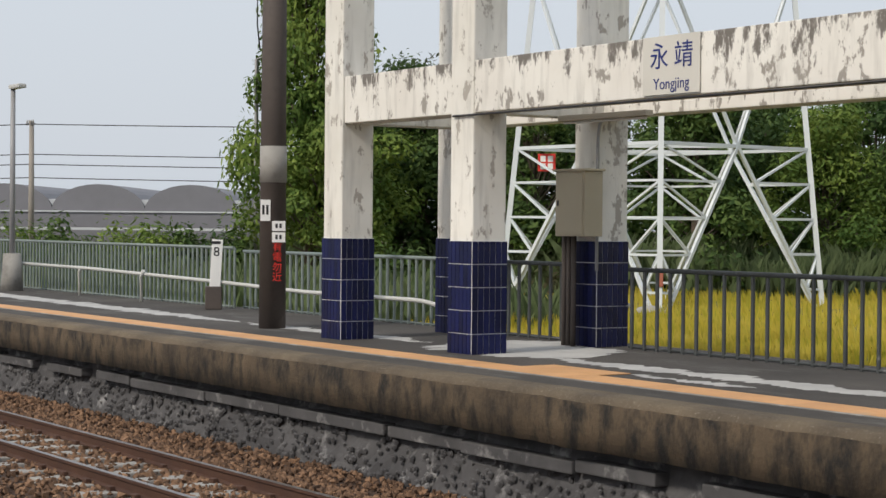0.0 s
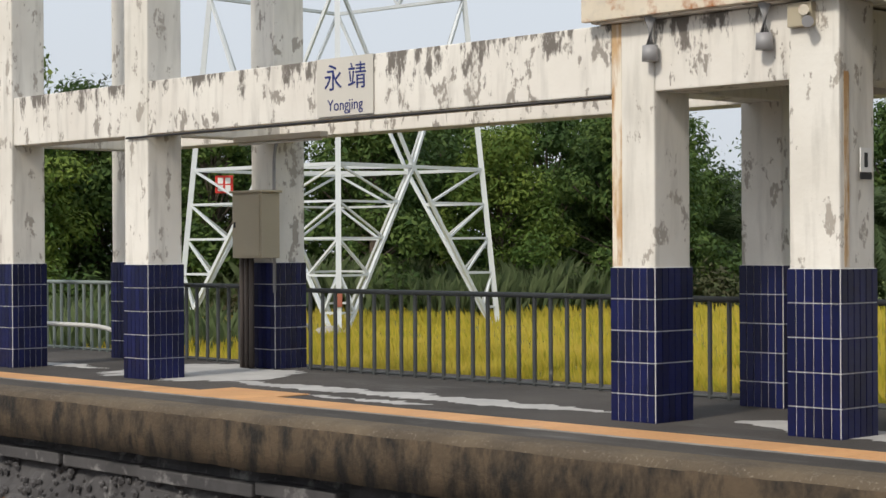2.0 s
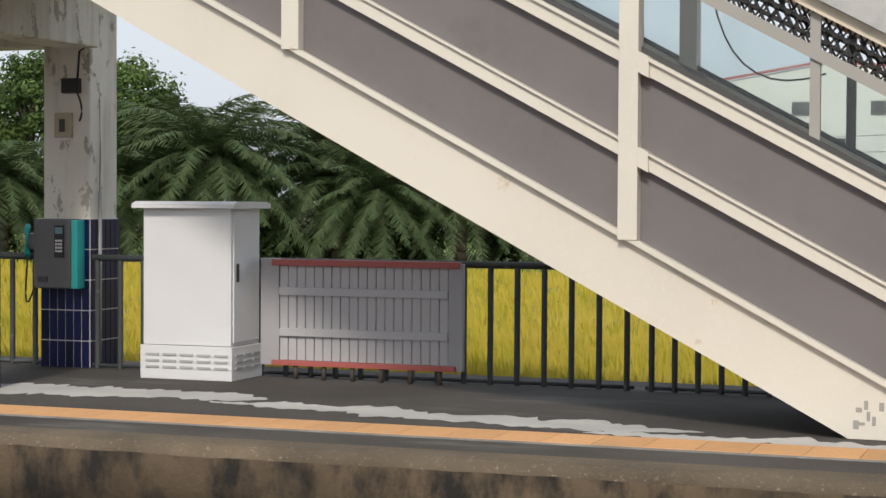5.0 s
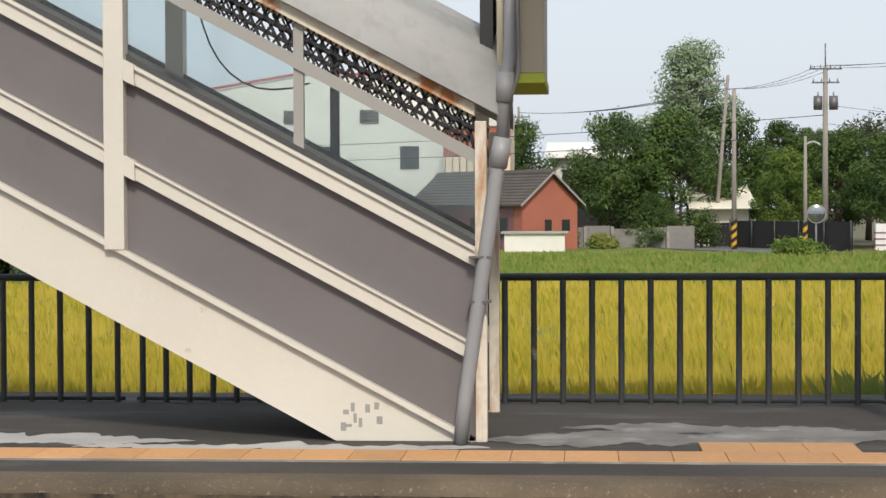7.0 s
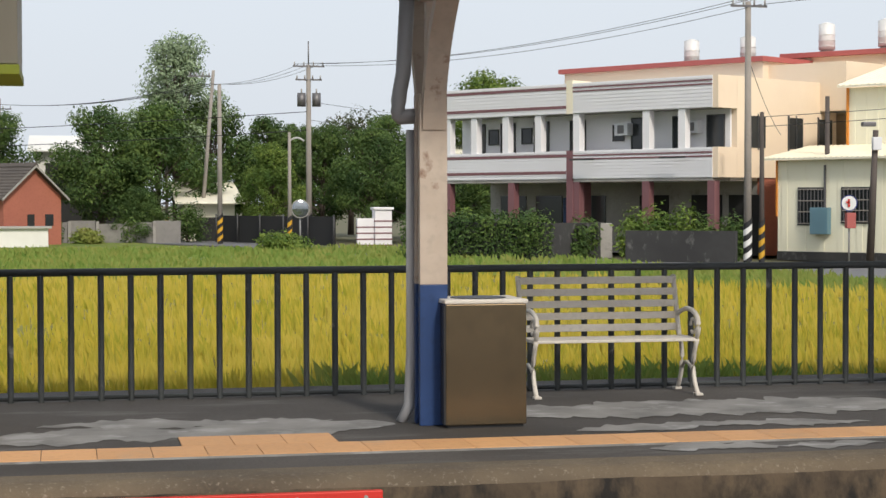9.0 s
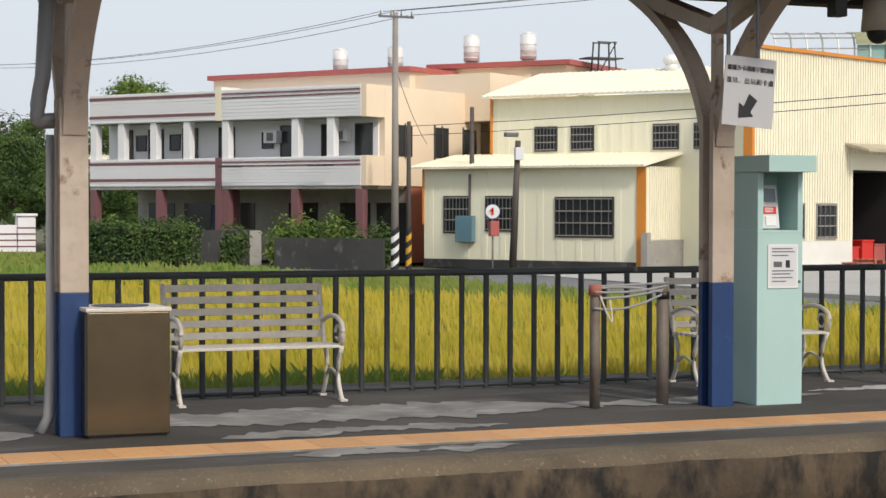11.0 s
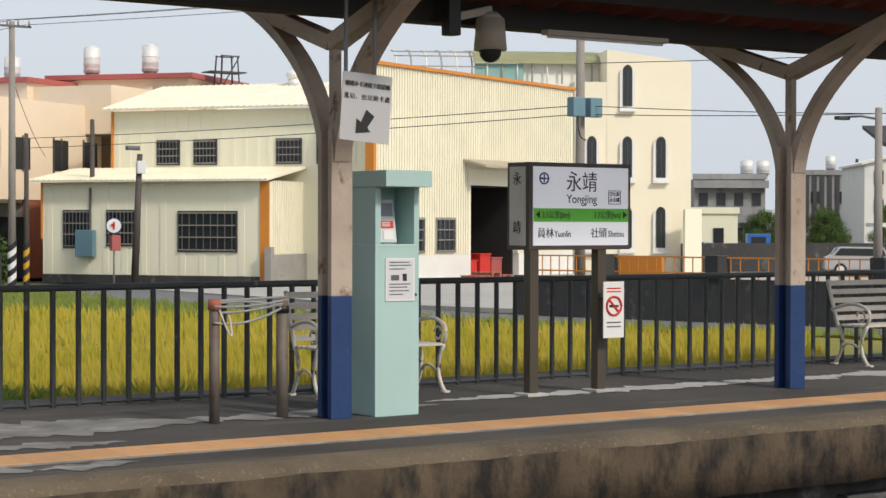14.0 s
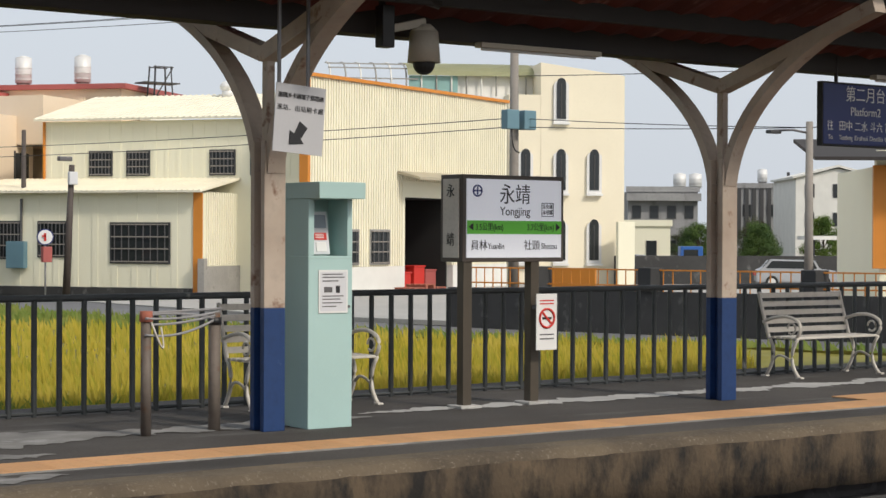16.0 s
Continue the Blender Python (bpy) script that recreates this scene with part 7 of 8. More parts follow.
def car(at, turn, material, name, label, boxy=0.0):
    ob = thing(name, pose(*at, 0, 0, turn), label, "car")
    inv = ob.matrix_basis
    prof = [(-2.1, 0.3), (2.1, 0.3), (2.15, 0.7), (1.9, 0.9), (1.1, 0.98), (0.5 + boxy, 1.42), (-1.0 - boxy, 1.46), (-1.7 - boxy * 0.3, 1.0), (-2.1, 0.9)]
    bm = prism(prof, -0.82, 0.82)
    bmesh.ops.bevel(bm, geom=bm.edges[:], offset=0.06, segments=2, affect="EDGES")
    bm.transform(inv)
    body = part("body", bm, material, ob)
    for s in (-1, 1):
        bm = prism([(0.95, 1.0), (0.42 + boxy, 1.36), (-0.95 - boxy, 1.39), (-1.5 - boxy * 0.3, 1.02)], 0.815 * s, 0.835 * s)
        bm.transform(inv)
        part("side_window", bm, M["pane"], body)
        for x in (-1.3, 1.3):
            bm = rod((x, s * 0.62, 0.32), (x, s * 0.84, 0.32), 0.32, 0.32, 18)
            bm.transform(inv)
            w = part("wheel", bm, M["rubber"], ob)
            bm = rod((x, s * 0.84, 0.32), (x, s * 0.85, 0.32), 0.19, 0.18, 14)
            bm.transform(inv)
            part("rim", bm, M["tank"], w)
        bm = box(-2.14, -2.08, s * 0.6 - 0.15, s * 0.6 + 0.15, 0.65, 0.85, 0.01)
        bm.transform(inv)
        part("tail_lamp", bm, M["red"], body)
    bm = bar((1.08, 0, 1.02), (0.55 + boxy, 0, 1.4), 1.4, 0.03)
    bm.transform(inv)
    part("windscreen", bm, M["pane"], body)
    bm = bar((-1.64 - boxy * 0.3, 0, 1.05), (-1.08 - boxy, 0, 1.43), 1.35, 0.03)
    bm.transform(inv)
    part("rear_window", bm, M["pane"], body)
    return ob


car((79.8, 87.8, GROUND + 0.05), 30, M["car_white"], "parked_car", "silver hatchback parked in the yard")
car((69.6, 64.2, GROUND + 0.05), -42, M["car_white"], "parked_car", "silver estate car parked by the wall", 0.35)
tr = thing("blue_truck", (84, 84, GROUND), "small blue flatbed truck parked in the yard", "truck")
tm = pose(82.5, 82.5, GROUND + 0.05, 0, 0, -38)
for nm, b, mm in (("cab", (-2.6, -1.2, -0.85, 0.85, 0.4, 2.0), "car_blue"), ("bed", (-1.1, 2.6, -0.9, 0.9, 0.7, 1.25), "car_blue"), ("chassis", (-2.4, 2.5, -0.5, 0.5, 0.3, 0.68), "dark_frame")):
    bm = box(*b, 0.05)
    bm.transform(tm)
    part(nm, bm, M[mm], tr)
for x in (-1.9, 1.7):
    for s in (-0.8, 0.8):
        bm = rod((x, s - 0.12, 0.35), (x, s + 0.12, 0.35), 0.35, 0.35, 16)
        bm.transform(tm)
        part("wheel", bm, M["rubber"], tr)
bm = box(-2.4, -1.5, -0.87, -0.852, 1.25, 1.8)
bm.transform(tm)
part("cab_window", bm, M["pane"], tr)


# ---- poles and wires ----
def striped(parent, x, y, r, z0, z1, other, first="yellow"):
    n = 7
    for k in range(n):
        bm = rod((x, y, z0 + (z1 - z0) * k / n), (x, y, z0 + (z1 - z0) * (k + 1) / n), r + 0.012, r + 0.012, 14, None, False)
        for v in bm.verts:
            v.co.z += 0.8 * (v.co.x - x)
        part("warning_band", bm, M[first] if k % 2 else M[other], parent)


def utility_pole(x, y, top, r, arms=(), bands="black", label="grey concrete utility pole with cross arms", lean=0.0, material="pole_grey"):
    ob = thing("utility_pole", (x, y, GROUND), label, "utility pole", "utility poles")
    part("shaft", rod((x, y, GROUND - 0.1), (x + lean, y, top), r, r * 0.7, 14), M[material], ob)
    if bands:
        striped(ob, x, y, r, GROUND, GROUND + 1.8, bands, "paper" if top > 9.85 and x > 20 else "yellow")
    for z, ln in arms:
        arm = part("cross_arm", bar((x - ln / 2, y - 0.12, z), (x + ln / 2, y - 0.05, z), 0.09, 0.09), M["phone"], ob)
        for k in range(4):
            xx = x - ln / 2 + 0.1 + k * (ln - 0.2) / 3
            part("insulator", rod((xx, y - 0.1, z + 0.04), (xx, y - 0.1, z + 0.26), 0.05, 0.03, 8), M["concrete"], arm)
    return ob


p2 = utility_pole(14.14, 108.6, 9.8, 0.19, ((9.7, 1.9), (8.9, 1.6)))
part("mast", rod((14.14, 108.6, 9.8), (14.14, 108.6, 11.2), 0.04), M["phone"], p2)
for dx in (-0.45, 0.45):
    t = part("transformer", rod((14.14 + dx, 108.4, 7.3), (14.14 + dx, 108.4, 8.1), 0.26, 0.26, 14), M["phone"], p2, "grey transformer drum")
    part("bushing", rod((14.14 + dx, 108.4, 8.1), (14.14 + dx, 108.4, 8.35), 0.05), M["concrete"], t)
utility_pole(9.27, 113.8, 8.9, 0.17, (), "black", "plain grey concrete pole with striped foot")
utility_pole(8.76, 124, 10.5, 0.15, ((10.1, 1.5),), "black", "slightly leaning grey concrete pole", 0.95)
utility_pole(6.7, 127, 5.4, 0.13, (), "black", "short grey concrete pole")
pl = utility_pole(12.17, 101.8, 5.5, 0.12, (), "black", "short grey pole with a lamp arm")
part("lamp_arm", tube(arc((12.17, 101.8, 5.0), (12.57, 101.7, 5.4), (12.97, 101.6, 5.0), 6), 0.05), M["pipe_white"], pl)
utility_pole(-5.6, 160, 10.5, 0.16, ((9.6, 2.0),), "", "far grey utility pole")
p3 = utility_pole(27.76, 72.1, 9.9, 0.17, ((9.7, 1.6),), "ink")
utility_pole(28.3, 71.9, 5.3, 0.12, (), "ink", "short pole with black and yellow striped foot", 0.0, "pole_brown")
utility_pole(29.9, 77.5, 5.6, 0.12, (), "", "short dark pole behind the warehouse corner", 0.0, "pole_brown")
p6 = utility_pole(33.45, 72.6, 4.6, 0.17, (), "", "dark leaning pole with a small street lamp", 0.25, "pole_brown")
part("lamp_head", box(33.0, 33.6, 72.3, 72.6, 4.75, 4.95, 0.05), M["phone"], p6)
part("lamp_box", box(33.45, 33.85, 72.3, 72.5, 3.75, 4.3, 0.03), M["cabinet"], p6)
utility_pole(33.5, 77.2, 6.3, 0.14, (), "", "short grey pole above the lean-to roof", 0.0, "pole_brown")
p4 = utility_pole(32.7, 41.0, 8.2, 0.16, ((7.6, 0.5),), "", "grey concrete pole with blue transformer boxes")
for dx, w in ((-0.42, 0.22), (0.2, 0.22)):
    part("transformer_box", box(32.7 + dx - w, 32.7 + dx + w, 40.5, 40.8, 4.65, 5.2, 0.03), M["blue_box"], p4, "grey blue box")
part("cable", tube(arc((32.3, 40.6, 4.65), (32.2, 40.5, 4.0), (32.65, 40.7, 4.0), 6), 0.02, 6), M["black"], p4)
p5 = utility_pole(35.55, 32.4, 4.6, 0.13, (), "ink", "grey concrete roadside pole with a lamp")
part("lamp_arm", tube([(35.55, 32.4, 4.3), (35.15, 32.6, 4.38), (34.75, 32.9, 4.36)], 0.03), M["phone"], p5)
part("lamp_head", box(34.55, 34.95, 32.8, 33.0, 4.28, 4.38, 0.03), M["dark_frame"], p5)
utility_pole(-105, 39.3, 7.6, 0.2, ((7.4, 1.2),), "", "far grey utility pole beyond the greenhouses")
mir = thing("traffic_mirror", (11.9, 95, GROUND), "round traffic mirror on a slim pole", "traffic mirror")
part("pole", rod((11.9, 95, GROUND), (11.9, 95, 1.7), 0.045), M["pipe_grey"], mir)
bm = bmesh.new()
bmesh.ops.create_uvsphere(bm, u_segments=20, v_segments=10, radius=0.46)
bm.transform(Matrix.Translation((11.9, 94.85, 1.25)) @ Matrix.Diagonal((1, 0.18, 1, 1)))
part("mirror", bm, M["mirror_glass"], mir)
part("rim", tube([(11.9 + 0.47 * math.cos(a), 94.85, 1.25 + 0.47 * math.sin(a)) for a in (i * math.pi / 10 for i in range(21))], 0.035, 6), M["concrete"], mir)
hyd = thing("hydrant_sign", (31.870, 71.2, GROUND), "round hydrant sign over a red box on a pole", "sign")
part("pole", rod((31.870, 71.2, GROUND), (31.870, 71.2, 1.5), 0.04), M["pipe_grey"], hyd)
part("disc", rod((31.870, 71.2, 1.5), (31.790, 71.03, 1.5), 0.34, 0.34, 24), M["navy"], hyd)
part("disc_face", rod((31.790, 71.03, 1.5), (31.785, 71.02, 1.5), 0.3, 0.3, 24), M["paper"], hyd)
part("symbol", box(31.730, 31.830, 71.0, 71.015, 1.34, 1.66), M["red"], hyd)
part("symbol", box(31.650, 31.910, 71.0, 71.015, 1.5, 1.58), M["red"], hyd)
part("box", box(31.670, 32.070, 70.95, 71.2, 0.45, 1.1, 0.03), M["red_trim"], hyd)
mast = thing("roof_mast", (44.1, 84.4, 8.9), "small lattice steel frame on a roof", "mast")
for dx, dy in ((-0.55, -0.3), (0.55, -0.3), (0.55, 0.5), (-0.55, 0.5)):
    part("leg", bar((44.1 + dx, 84.4 + dy, 8.4), (44.1 + dx * 0.8, 84.4 + dy * 0.8, 10.3), 0.07, 0.07), M["dark_frame"], mast)
for z in (9.4, 10.25):
    part("ring", bar((43.55, 84.1, z), (44.65, 84.1, z), 0.06, 0.06), M["dark_frame"], mast)
    part("ring", bar((43.6, 84.8, z), (44.65, 84.8, z), 0.06, 0.06), M["dark_frame"], mast)
part("brace", bar((43.6, 84.1, 8.6), (44.6, 84.1, 10.2), 0.05, 0.05), M["dark_frame"], mast)
part("platform", box(42.9, 44.9, 83.8, 85.0, 9.38, 9.44), M["dark_frame"], mast)
part("support", box(43.2, 45.0, 83.8, 85.0, GROUND, 8.5), M["far_white"], mast)


def wire(a, b, sag, r=0.013):
    a, b = Vector(a), Vector(b)
    mid = (a + b) / 2 - Vector((0, 0, sag * 2))
    solo("overhead_wire", tube(arc(a, mid, b, 16), r, 5), M["black"], "thin black overhead wire", "wire", group="overhead wires")


for dz, dx in ((0, -0.8), (0.05, 0.0), (-0.1, 0.8)):
    wire((14.14 + dx, 108.6, 9.85 + dz), (27.76 + dx * 0.8, 72.1, 9.9 + dz), 0.7)
    wire((27.76 + dx * 0.8, 72.1, 9.9 + dz), (58 + dx, 20, 12.2 + dz), 0.6)
for dx in (-0.6, 0.0, 0.6):
    wire((14.14 + dx, 108.6, 9.8), (9.5 + dx, 124, 9.6), 0.4)
    wire((9.5 + dx, 124, 9.6), (-5.6, 160, 10.0), 0.6, 0.022)
for z in (7.6, 6.5):
    wire((14.14, 108.5, z), (50, 150, z + 1), 0.8)
    wire((14.14, 108.5, z - 0.6), (-60, 150, z - 0.5), 1.0, 0.022)
for z0, z1 in ((5.1, 5.0), (4.7, 4.75)):
    wire((28.3, 71.9, z0), (32.7, 41.0, z1), 0.1)
    wire((32.7, 41.0, z1), (35.55, 32.4, 4.45), 0.05, 0.012)
    wire((35.55, 32.4, 4.45), (50, 5, 5.0), 0.1, 0.012)
wire((32.7, 41.0, 6.2), (52, 22, 7.2), 0.2, 0.012)
wire((27.76, 72.1, 7.6), (31.6, 78, 4.6), 0.3)
for z in (7.4, 5.6, 5.0, 4.2):
    wire((-105, 39.3, z), (-70, 75, z - 0.3), 0.15, 0.03)
    wire((-105, 39.3, z), (-130, 20, z), 0.2, 0.03)

# ---- transmission tower ----
tower = thing("transmission_tower", (-38.3, 32.1, GROUND), "white lattice steel transmission tower", "pylon")
TC, TD, TR = Vector((-38.3, 32.1, 0)), Vector((-0.766, 0.643, 0)), Vector((0.643, 0.766, 0))


def tower_at(corner, z):
    w = 4.4 - 0.1 * (z - GROUND)
    if z > 16:
        w = 4.4 - 0.1 * 17 - 0.04 * (z - 16)
    return TC + (TR * -w, TD * -w, TR * w, TD * w)[corner] + Vector((0, 0, z))


LEVELS = (GROUND, 3.7, 8.4, 12.2, 15.5, 18.5, 21.0)
for c in range(4):
    d = (c + 1) % 4
    for z0, z1 in zip(LEVELS, LEVELS[1:]):
        part("leg", bar(tower_at(c, z0), tower_at(c, z1), 0.14, 0.14), M["tower"], tower)
        part("ring", bar(tower_at(c, z1), tower_at(d, z1), 0.09, 0.09), M["tower"], tower)
        m1 = (tower_at(c, z1) + tower_at(d, z1)) / 2
        if z0 == GROUND:
            for e in (c, d):
                part("diagonal", bar(tower_at(e, z0), m1, 0.09, 0.09), M["tower"], tower)
                foot = tower_at(e, z0)
                prev = None
                for k in range(1, 5):
                    f = k / 5
                    a, b = tower_at(e, z0 + (z1 - z0) * f), foot.lerp(m1, f)
                    part("lacing", bar(a, b, 0.06, 0.06), M["tower"], tower)
                    up = tower_at(e, z0 + (z1 - z0) * (f + 0.2))
                    part("lacing", bar(b, up, 0.055, 0.055), M["tower"], tower)
        else:
            part("diagonal", bar((tower_at(c, z0) + tower_at(d, z0)) / 2, tower_at(c, z1), 0.08, 0.08), M["tower"], tower)
            part("diagonal", bar((tower_at(c, z0) + tower_at(d, z0)) / 2, tower_at(d, z1), 0.08, 0.08), M["tower"], tower)
            a, b = tower_at(c, (z0 + z1) / 2), tower_at(d, (z0 + z1) / 2)
            part("lacing", bar(a, a.lerp(b, 0.27), 0.07, 0.07), M["tower"], tower)
            part("lacing", bar(b, b.lerp(a, 0.27), 0.07, 0.07), M["tower"], tower)
part("cross_lacing", bar((tower_at(0, 3.7) + tower_at(1, 3.7)) / 2, (tower_at(2, 3.7) + tower_at(1, 3.7)) / 2, 0.1, 0.1), M["tower"], tower)
part("cross_lacing", bar((tower_at(0, 3.7) + tower_at(3, 3.7)) / 2, (tower_at(2, 3.7) + tower_at(3, 3.7)) / 2, 0.1, 0.1), M["tower"], tower)
q = tower_at(0, 3.3) + TR * 0.9 - TD * 0.5
plate = part("warning_plate", box(-0.24, 0.24, -0.02, 0.02, -0.24, 0.24, 0.01, None, Matrix.Translation(q) @ pose(0, 0, 0, 0, 0, 50)), M["red"], tower, "red warning plate")
for k in range(4):
    part("text_bar", box(-0.17 + 0.2 * (k % 2), -0.03 + 0.2 * (k % 2), -0.028, -0.021, -0.18 + 0.2 * (k // 2), -0.02 + 0.2 * (k // 2), 0, None, Matrix.Translation(q) @ pose(0, 0, 0, 0, 0, 50)), M["paper"], plate)
q = tower_at(1, 0.3) - TD * 0.12
part("marker_plate", box(-0.09, 0.09, -0.02, 0.02, -0.2, 0.2, 0.01, None, Matrix.Translation(q) @ pose(0, 0, 0, 0, 0, 50)), M["brick"], tower, "red marker plate")

for k, (x, y, sz) in enumerate(((-33.2, 27.6, 0.28), (-33.9, 27.9, 0.2), (-36.0, 28.9, 0.24))):
    bm = bmesh.new()
    bmesh.ops.create_icosphere(bm, subdivisions=2, radius=sz)
    for v in bm.verts:
        v.co = v.co * (1 + 0.3 * noise.noise(v.co * 4 + Vector((k, 0, 0))))
        v.co.z *= 0.6
    bm.transform(Matrix.Translation((x, y, RICE + 0.12)))
    solo("field_stone", bm, M["concrete"], "pale rough stone lying in the field", "stone", group="field stones")

# ---- greenhouses ----
for k in range(5):
    c = Vector((-154.8 - 2.35 * 0 + 2.35 * k * 1.93, 55.6 + 3.5 * k * 1.93, GROUND)) - Vector((4.5, 6.8, 0))
    gh = thing("greenhouse", c, "dark net greenhouse with an arched roof", "greenhouse", "greenhouses")
    ax, dp_ = Vector((0.555, 0.832, 0)), Vector((-0.832, 0.555, 0))
    prof = [(-4.1, 0), (4.1, 0), (4.1, 3.6)] + [(4.1 * math.cos(a), 3.6 + 2.3 * math.sin(a)) for a in (i * math.pi / 14 for i in range(1, 14))] + [(-4.1, 3.6)]
    bm = bmesh.new()
    f = [bm.verts.new(c + ax * u + Vector((0, 0, z))) for u, z in prof]
    g = [bm.verts.new(c + ax * u + dp_ * 30 + Vector((0, 0, z))) for u, z in prof]
    bm.faces.new(f)
    for i in range(len(prof)):
        bm.faces.new((f[i], f[(i + 1) % len(prof)], g[(i + 1) % len(prof)], g[i]))
    bmesh.ops.recalc_face_normals(bm, faces=bm.faces[:])
    part("film", bm, M["green_house"], gh)
    part("front_rail", bar(c - ax * 4.1 - dp_ * 0.1 + Vector((0, 0, 3.5)), c + ax * 4.1 - dp_ * 0.1 + Vector((0, 0, 3.5)), 0.12, 0.12), M["film_white"], gh)
    part("gutter_film", bar(c + ax * 4.1 + dp_ * 15 + Vector((0, 0, 4.6)), c + ax * 4.1 + dp_ * 0.2 + Vector((0, 0, 4.3)), 2.2, 0.5), M["film_white"], gh, "white film between the arches")
    part("low_film", bar(c - ax * 4.1 - dp_ * 4 + Vector((0, 0, 2.0)), c + ax * 4.1 - dp_ * 4 + Vector((0, 0, 2.0)), 3, 0.2), M["film_white"], gh)


# ---- trees ----
def leaf_cloud(lobes, count, size, r):
    """Small leaf blades round a set of ellipsoid lobes: rows of (centre, radii)."""
    w = np.array([a[1][0] * a[1][1] + a[1][2] * a[1][0] for a in lobes])
    pick = r.choice(len(lobes), count, p=w / w.sum())
    cen, rad = np.array([a[0] for a in lobes])[pick], np.array([a[1] for a in lobes])[pick]
    d = r.normal(size=(count, 3))
    d /= np.linalg.norm(d, axis=1)[:, None]
    rr = 1.12 - np.abs(r.normal(0, 0.3, count)) + 0.25 * (r.random(count) < 0.06)
    p = cen + d * rad * rr[:, None] + r.normal(0, 0.06, (count, 3)) + r.normal(0, 0.16, (count, 3)) * rad
    n = d + r.normal(0, 0.5, (count, 3)) + np.array([0, 0, 0.5])
    n /= np.linalg.norm(n, axis=1)[:, None]
    t = np.cross(n, r.normal(size=(count, 3)))
    t /= np.linalg.norm(t, axis=1)[:, None]
    b = np.cross(n, t)
    s = size * (0.55 + 0.9 * r.random(count))[:, None]
    v = np.stack([p - t * s, p - b * s * 0.42, p + t * s, p + b * s * 0.42], 1).reshape(-1, 3)
    return v, [(4 * i, 4 * i + 1, 4 * i + 2, 4 * i + 3) for i in range(count)]


def make_tree(height, spread, material, seed, leaves=6000, size=0.16, trunk=0.3, name="tree", label="leafy broad green tree", lift=0.28, lobe_count=38, clump=1.0):
    """Built at the origin: tapered trunk, limbs to every lobe, and a crown of single leaves."""
    r = np.random.default_rng(seed)
    ob = thing(name, (0, 0, 0), label, "tree", "trees")
    lobes = []
    n = lobe_count
    for i in range(n):
        a = i * 2.4 + r.uniform(-0.3, 0.3)
        h = lift + (1 - lift) * (i + 0.5) / n
        out = spread * (1.0 - 0.75 * max(0, (h - 0.45) / 0.55) ** 1.3) * r.uniform(0.35, 1.05)
        s = spread * r.uniform(0.13, 0.32) * clump
        lobes.append(((math.cos(a) * out, math.sin(a) * out, height * h - s * 0.3), (s, s, s * r.uniform(0.6, 0.9))))
    bm = rod((0, 0, 0), (0.1, 0, height * 0.45), trunk, trunk * 0.6, 10)
    bm = rod((0.1, 0, height * 0.45), (0.0, 0.1, height * 0.88), trunk * 0.6, trunk * 0.12, 8, bm)
    tk = part("trunk", bm, M["bark"], ob)
    for c, s in lobes:
        z = min(height * 0.7, c[2] * 0.62)
        part("limb", tube(arc((0.05, 0.03, z), (c[0] * 0.45, c[1] * 0.45, z + (c[2] - z) * 0.4), c, 5), trunk * 0.16, 5), M["bark"], tk)
    v, f = leaf_cloud(lobes, leaves, size, r)
    raw_mesh("crown", v, f, material, ob)
    return ob


V = [make_tree(9, 4.0, M["leaf"], 31, 19000, 0.125), make_tree(8, 3.6, M["leaf"], 32, 18000, 0.12, 0.24, label="dense dark green tree"),
     make_tree(9, 3.4, M["leaf_light"], 33, 16000, 0.125, 0.22, label="fresh green tree with loose crown"),
     make_tree(7, 3.2, M["leaf_dry"], 34, 8000, 0.11, 0.2, label="thin dull green tree with gaps"),
     make_tree(8.5, 3.0, M["leaf"], 35, 15000, 0.12, 0.22, label="upright dark green tree"),
     make_tree(14.4, 3.9, M["leaf_pale"], 36, 15000, 0.14, 0.25, label="tall pale green tree with a loose crown", lift=0.4, lobe_count=52, clump=0.95)]
USED = set()


def plant(kind, x, y, s, turn=0, sz=None):
    m = pose(x, y, GROUND - 0.1, 0, 0, turn) @ Matrix.Diagonal((s, s, sz or s, 1))
    if kind not in USED:
        USED.add(kind)
        V[kind].matrix_basis = m
        return V[kind]
    ob = V[kind]
    keep = ob.matrix_basis.copy()
    ob.matrix_basis = Matrix.Identity(4)
    new_ob = copy_thing(ob, m)
    ob.matrix_basis = keep
    return new_ob


# the wood behind the platform, tower and palms
for i, (k, x, y, s) in enumerate(((2, -50.6, 29.0, 0.8), (1, -53.8, 33.2, 0.95), (0, -52.5, 33.5, 0.9), (4, -48.0, 35.0, 0.85), (3, -50.5, 38.5, 1.05), (1, -46.5, 40.5, 0.95),
                                  (0, -49, 44, 0.9), (2, -43.5, 43.5, 0.75), (4, -45.5, 48, 0.9), (1, -42, 48.5, 0.9), (0, -46, 53.5, 0.9), (1, -53, 49, 1.0), (3, -55, 36, 1.2),
                                  (0, -50, 58, 1.05), (1, -45, 62, 0.95), (4, -41.5, 64.5, 1.0), (0, -40, 69, 0.95), (1, -47, 68, 1.0), (2, -36.5, 73, 0.55), (0, -32, 78, 0.6),
                                  (1, -27, 80, 0.5), (4, -42, 75, 0.9), (3, -58, 42, 1.2))):
    plant(k, x, y, s, i * 67)
plant(2, -51.6, 28.6, 0.72, 40, 1.3)
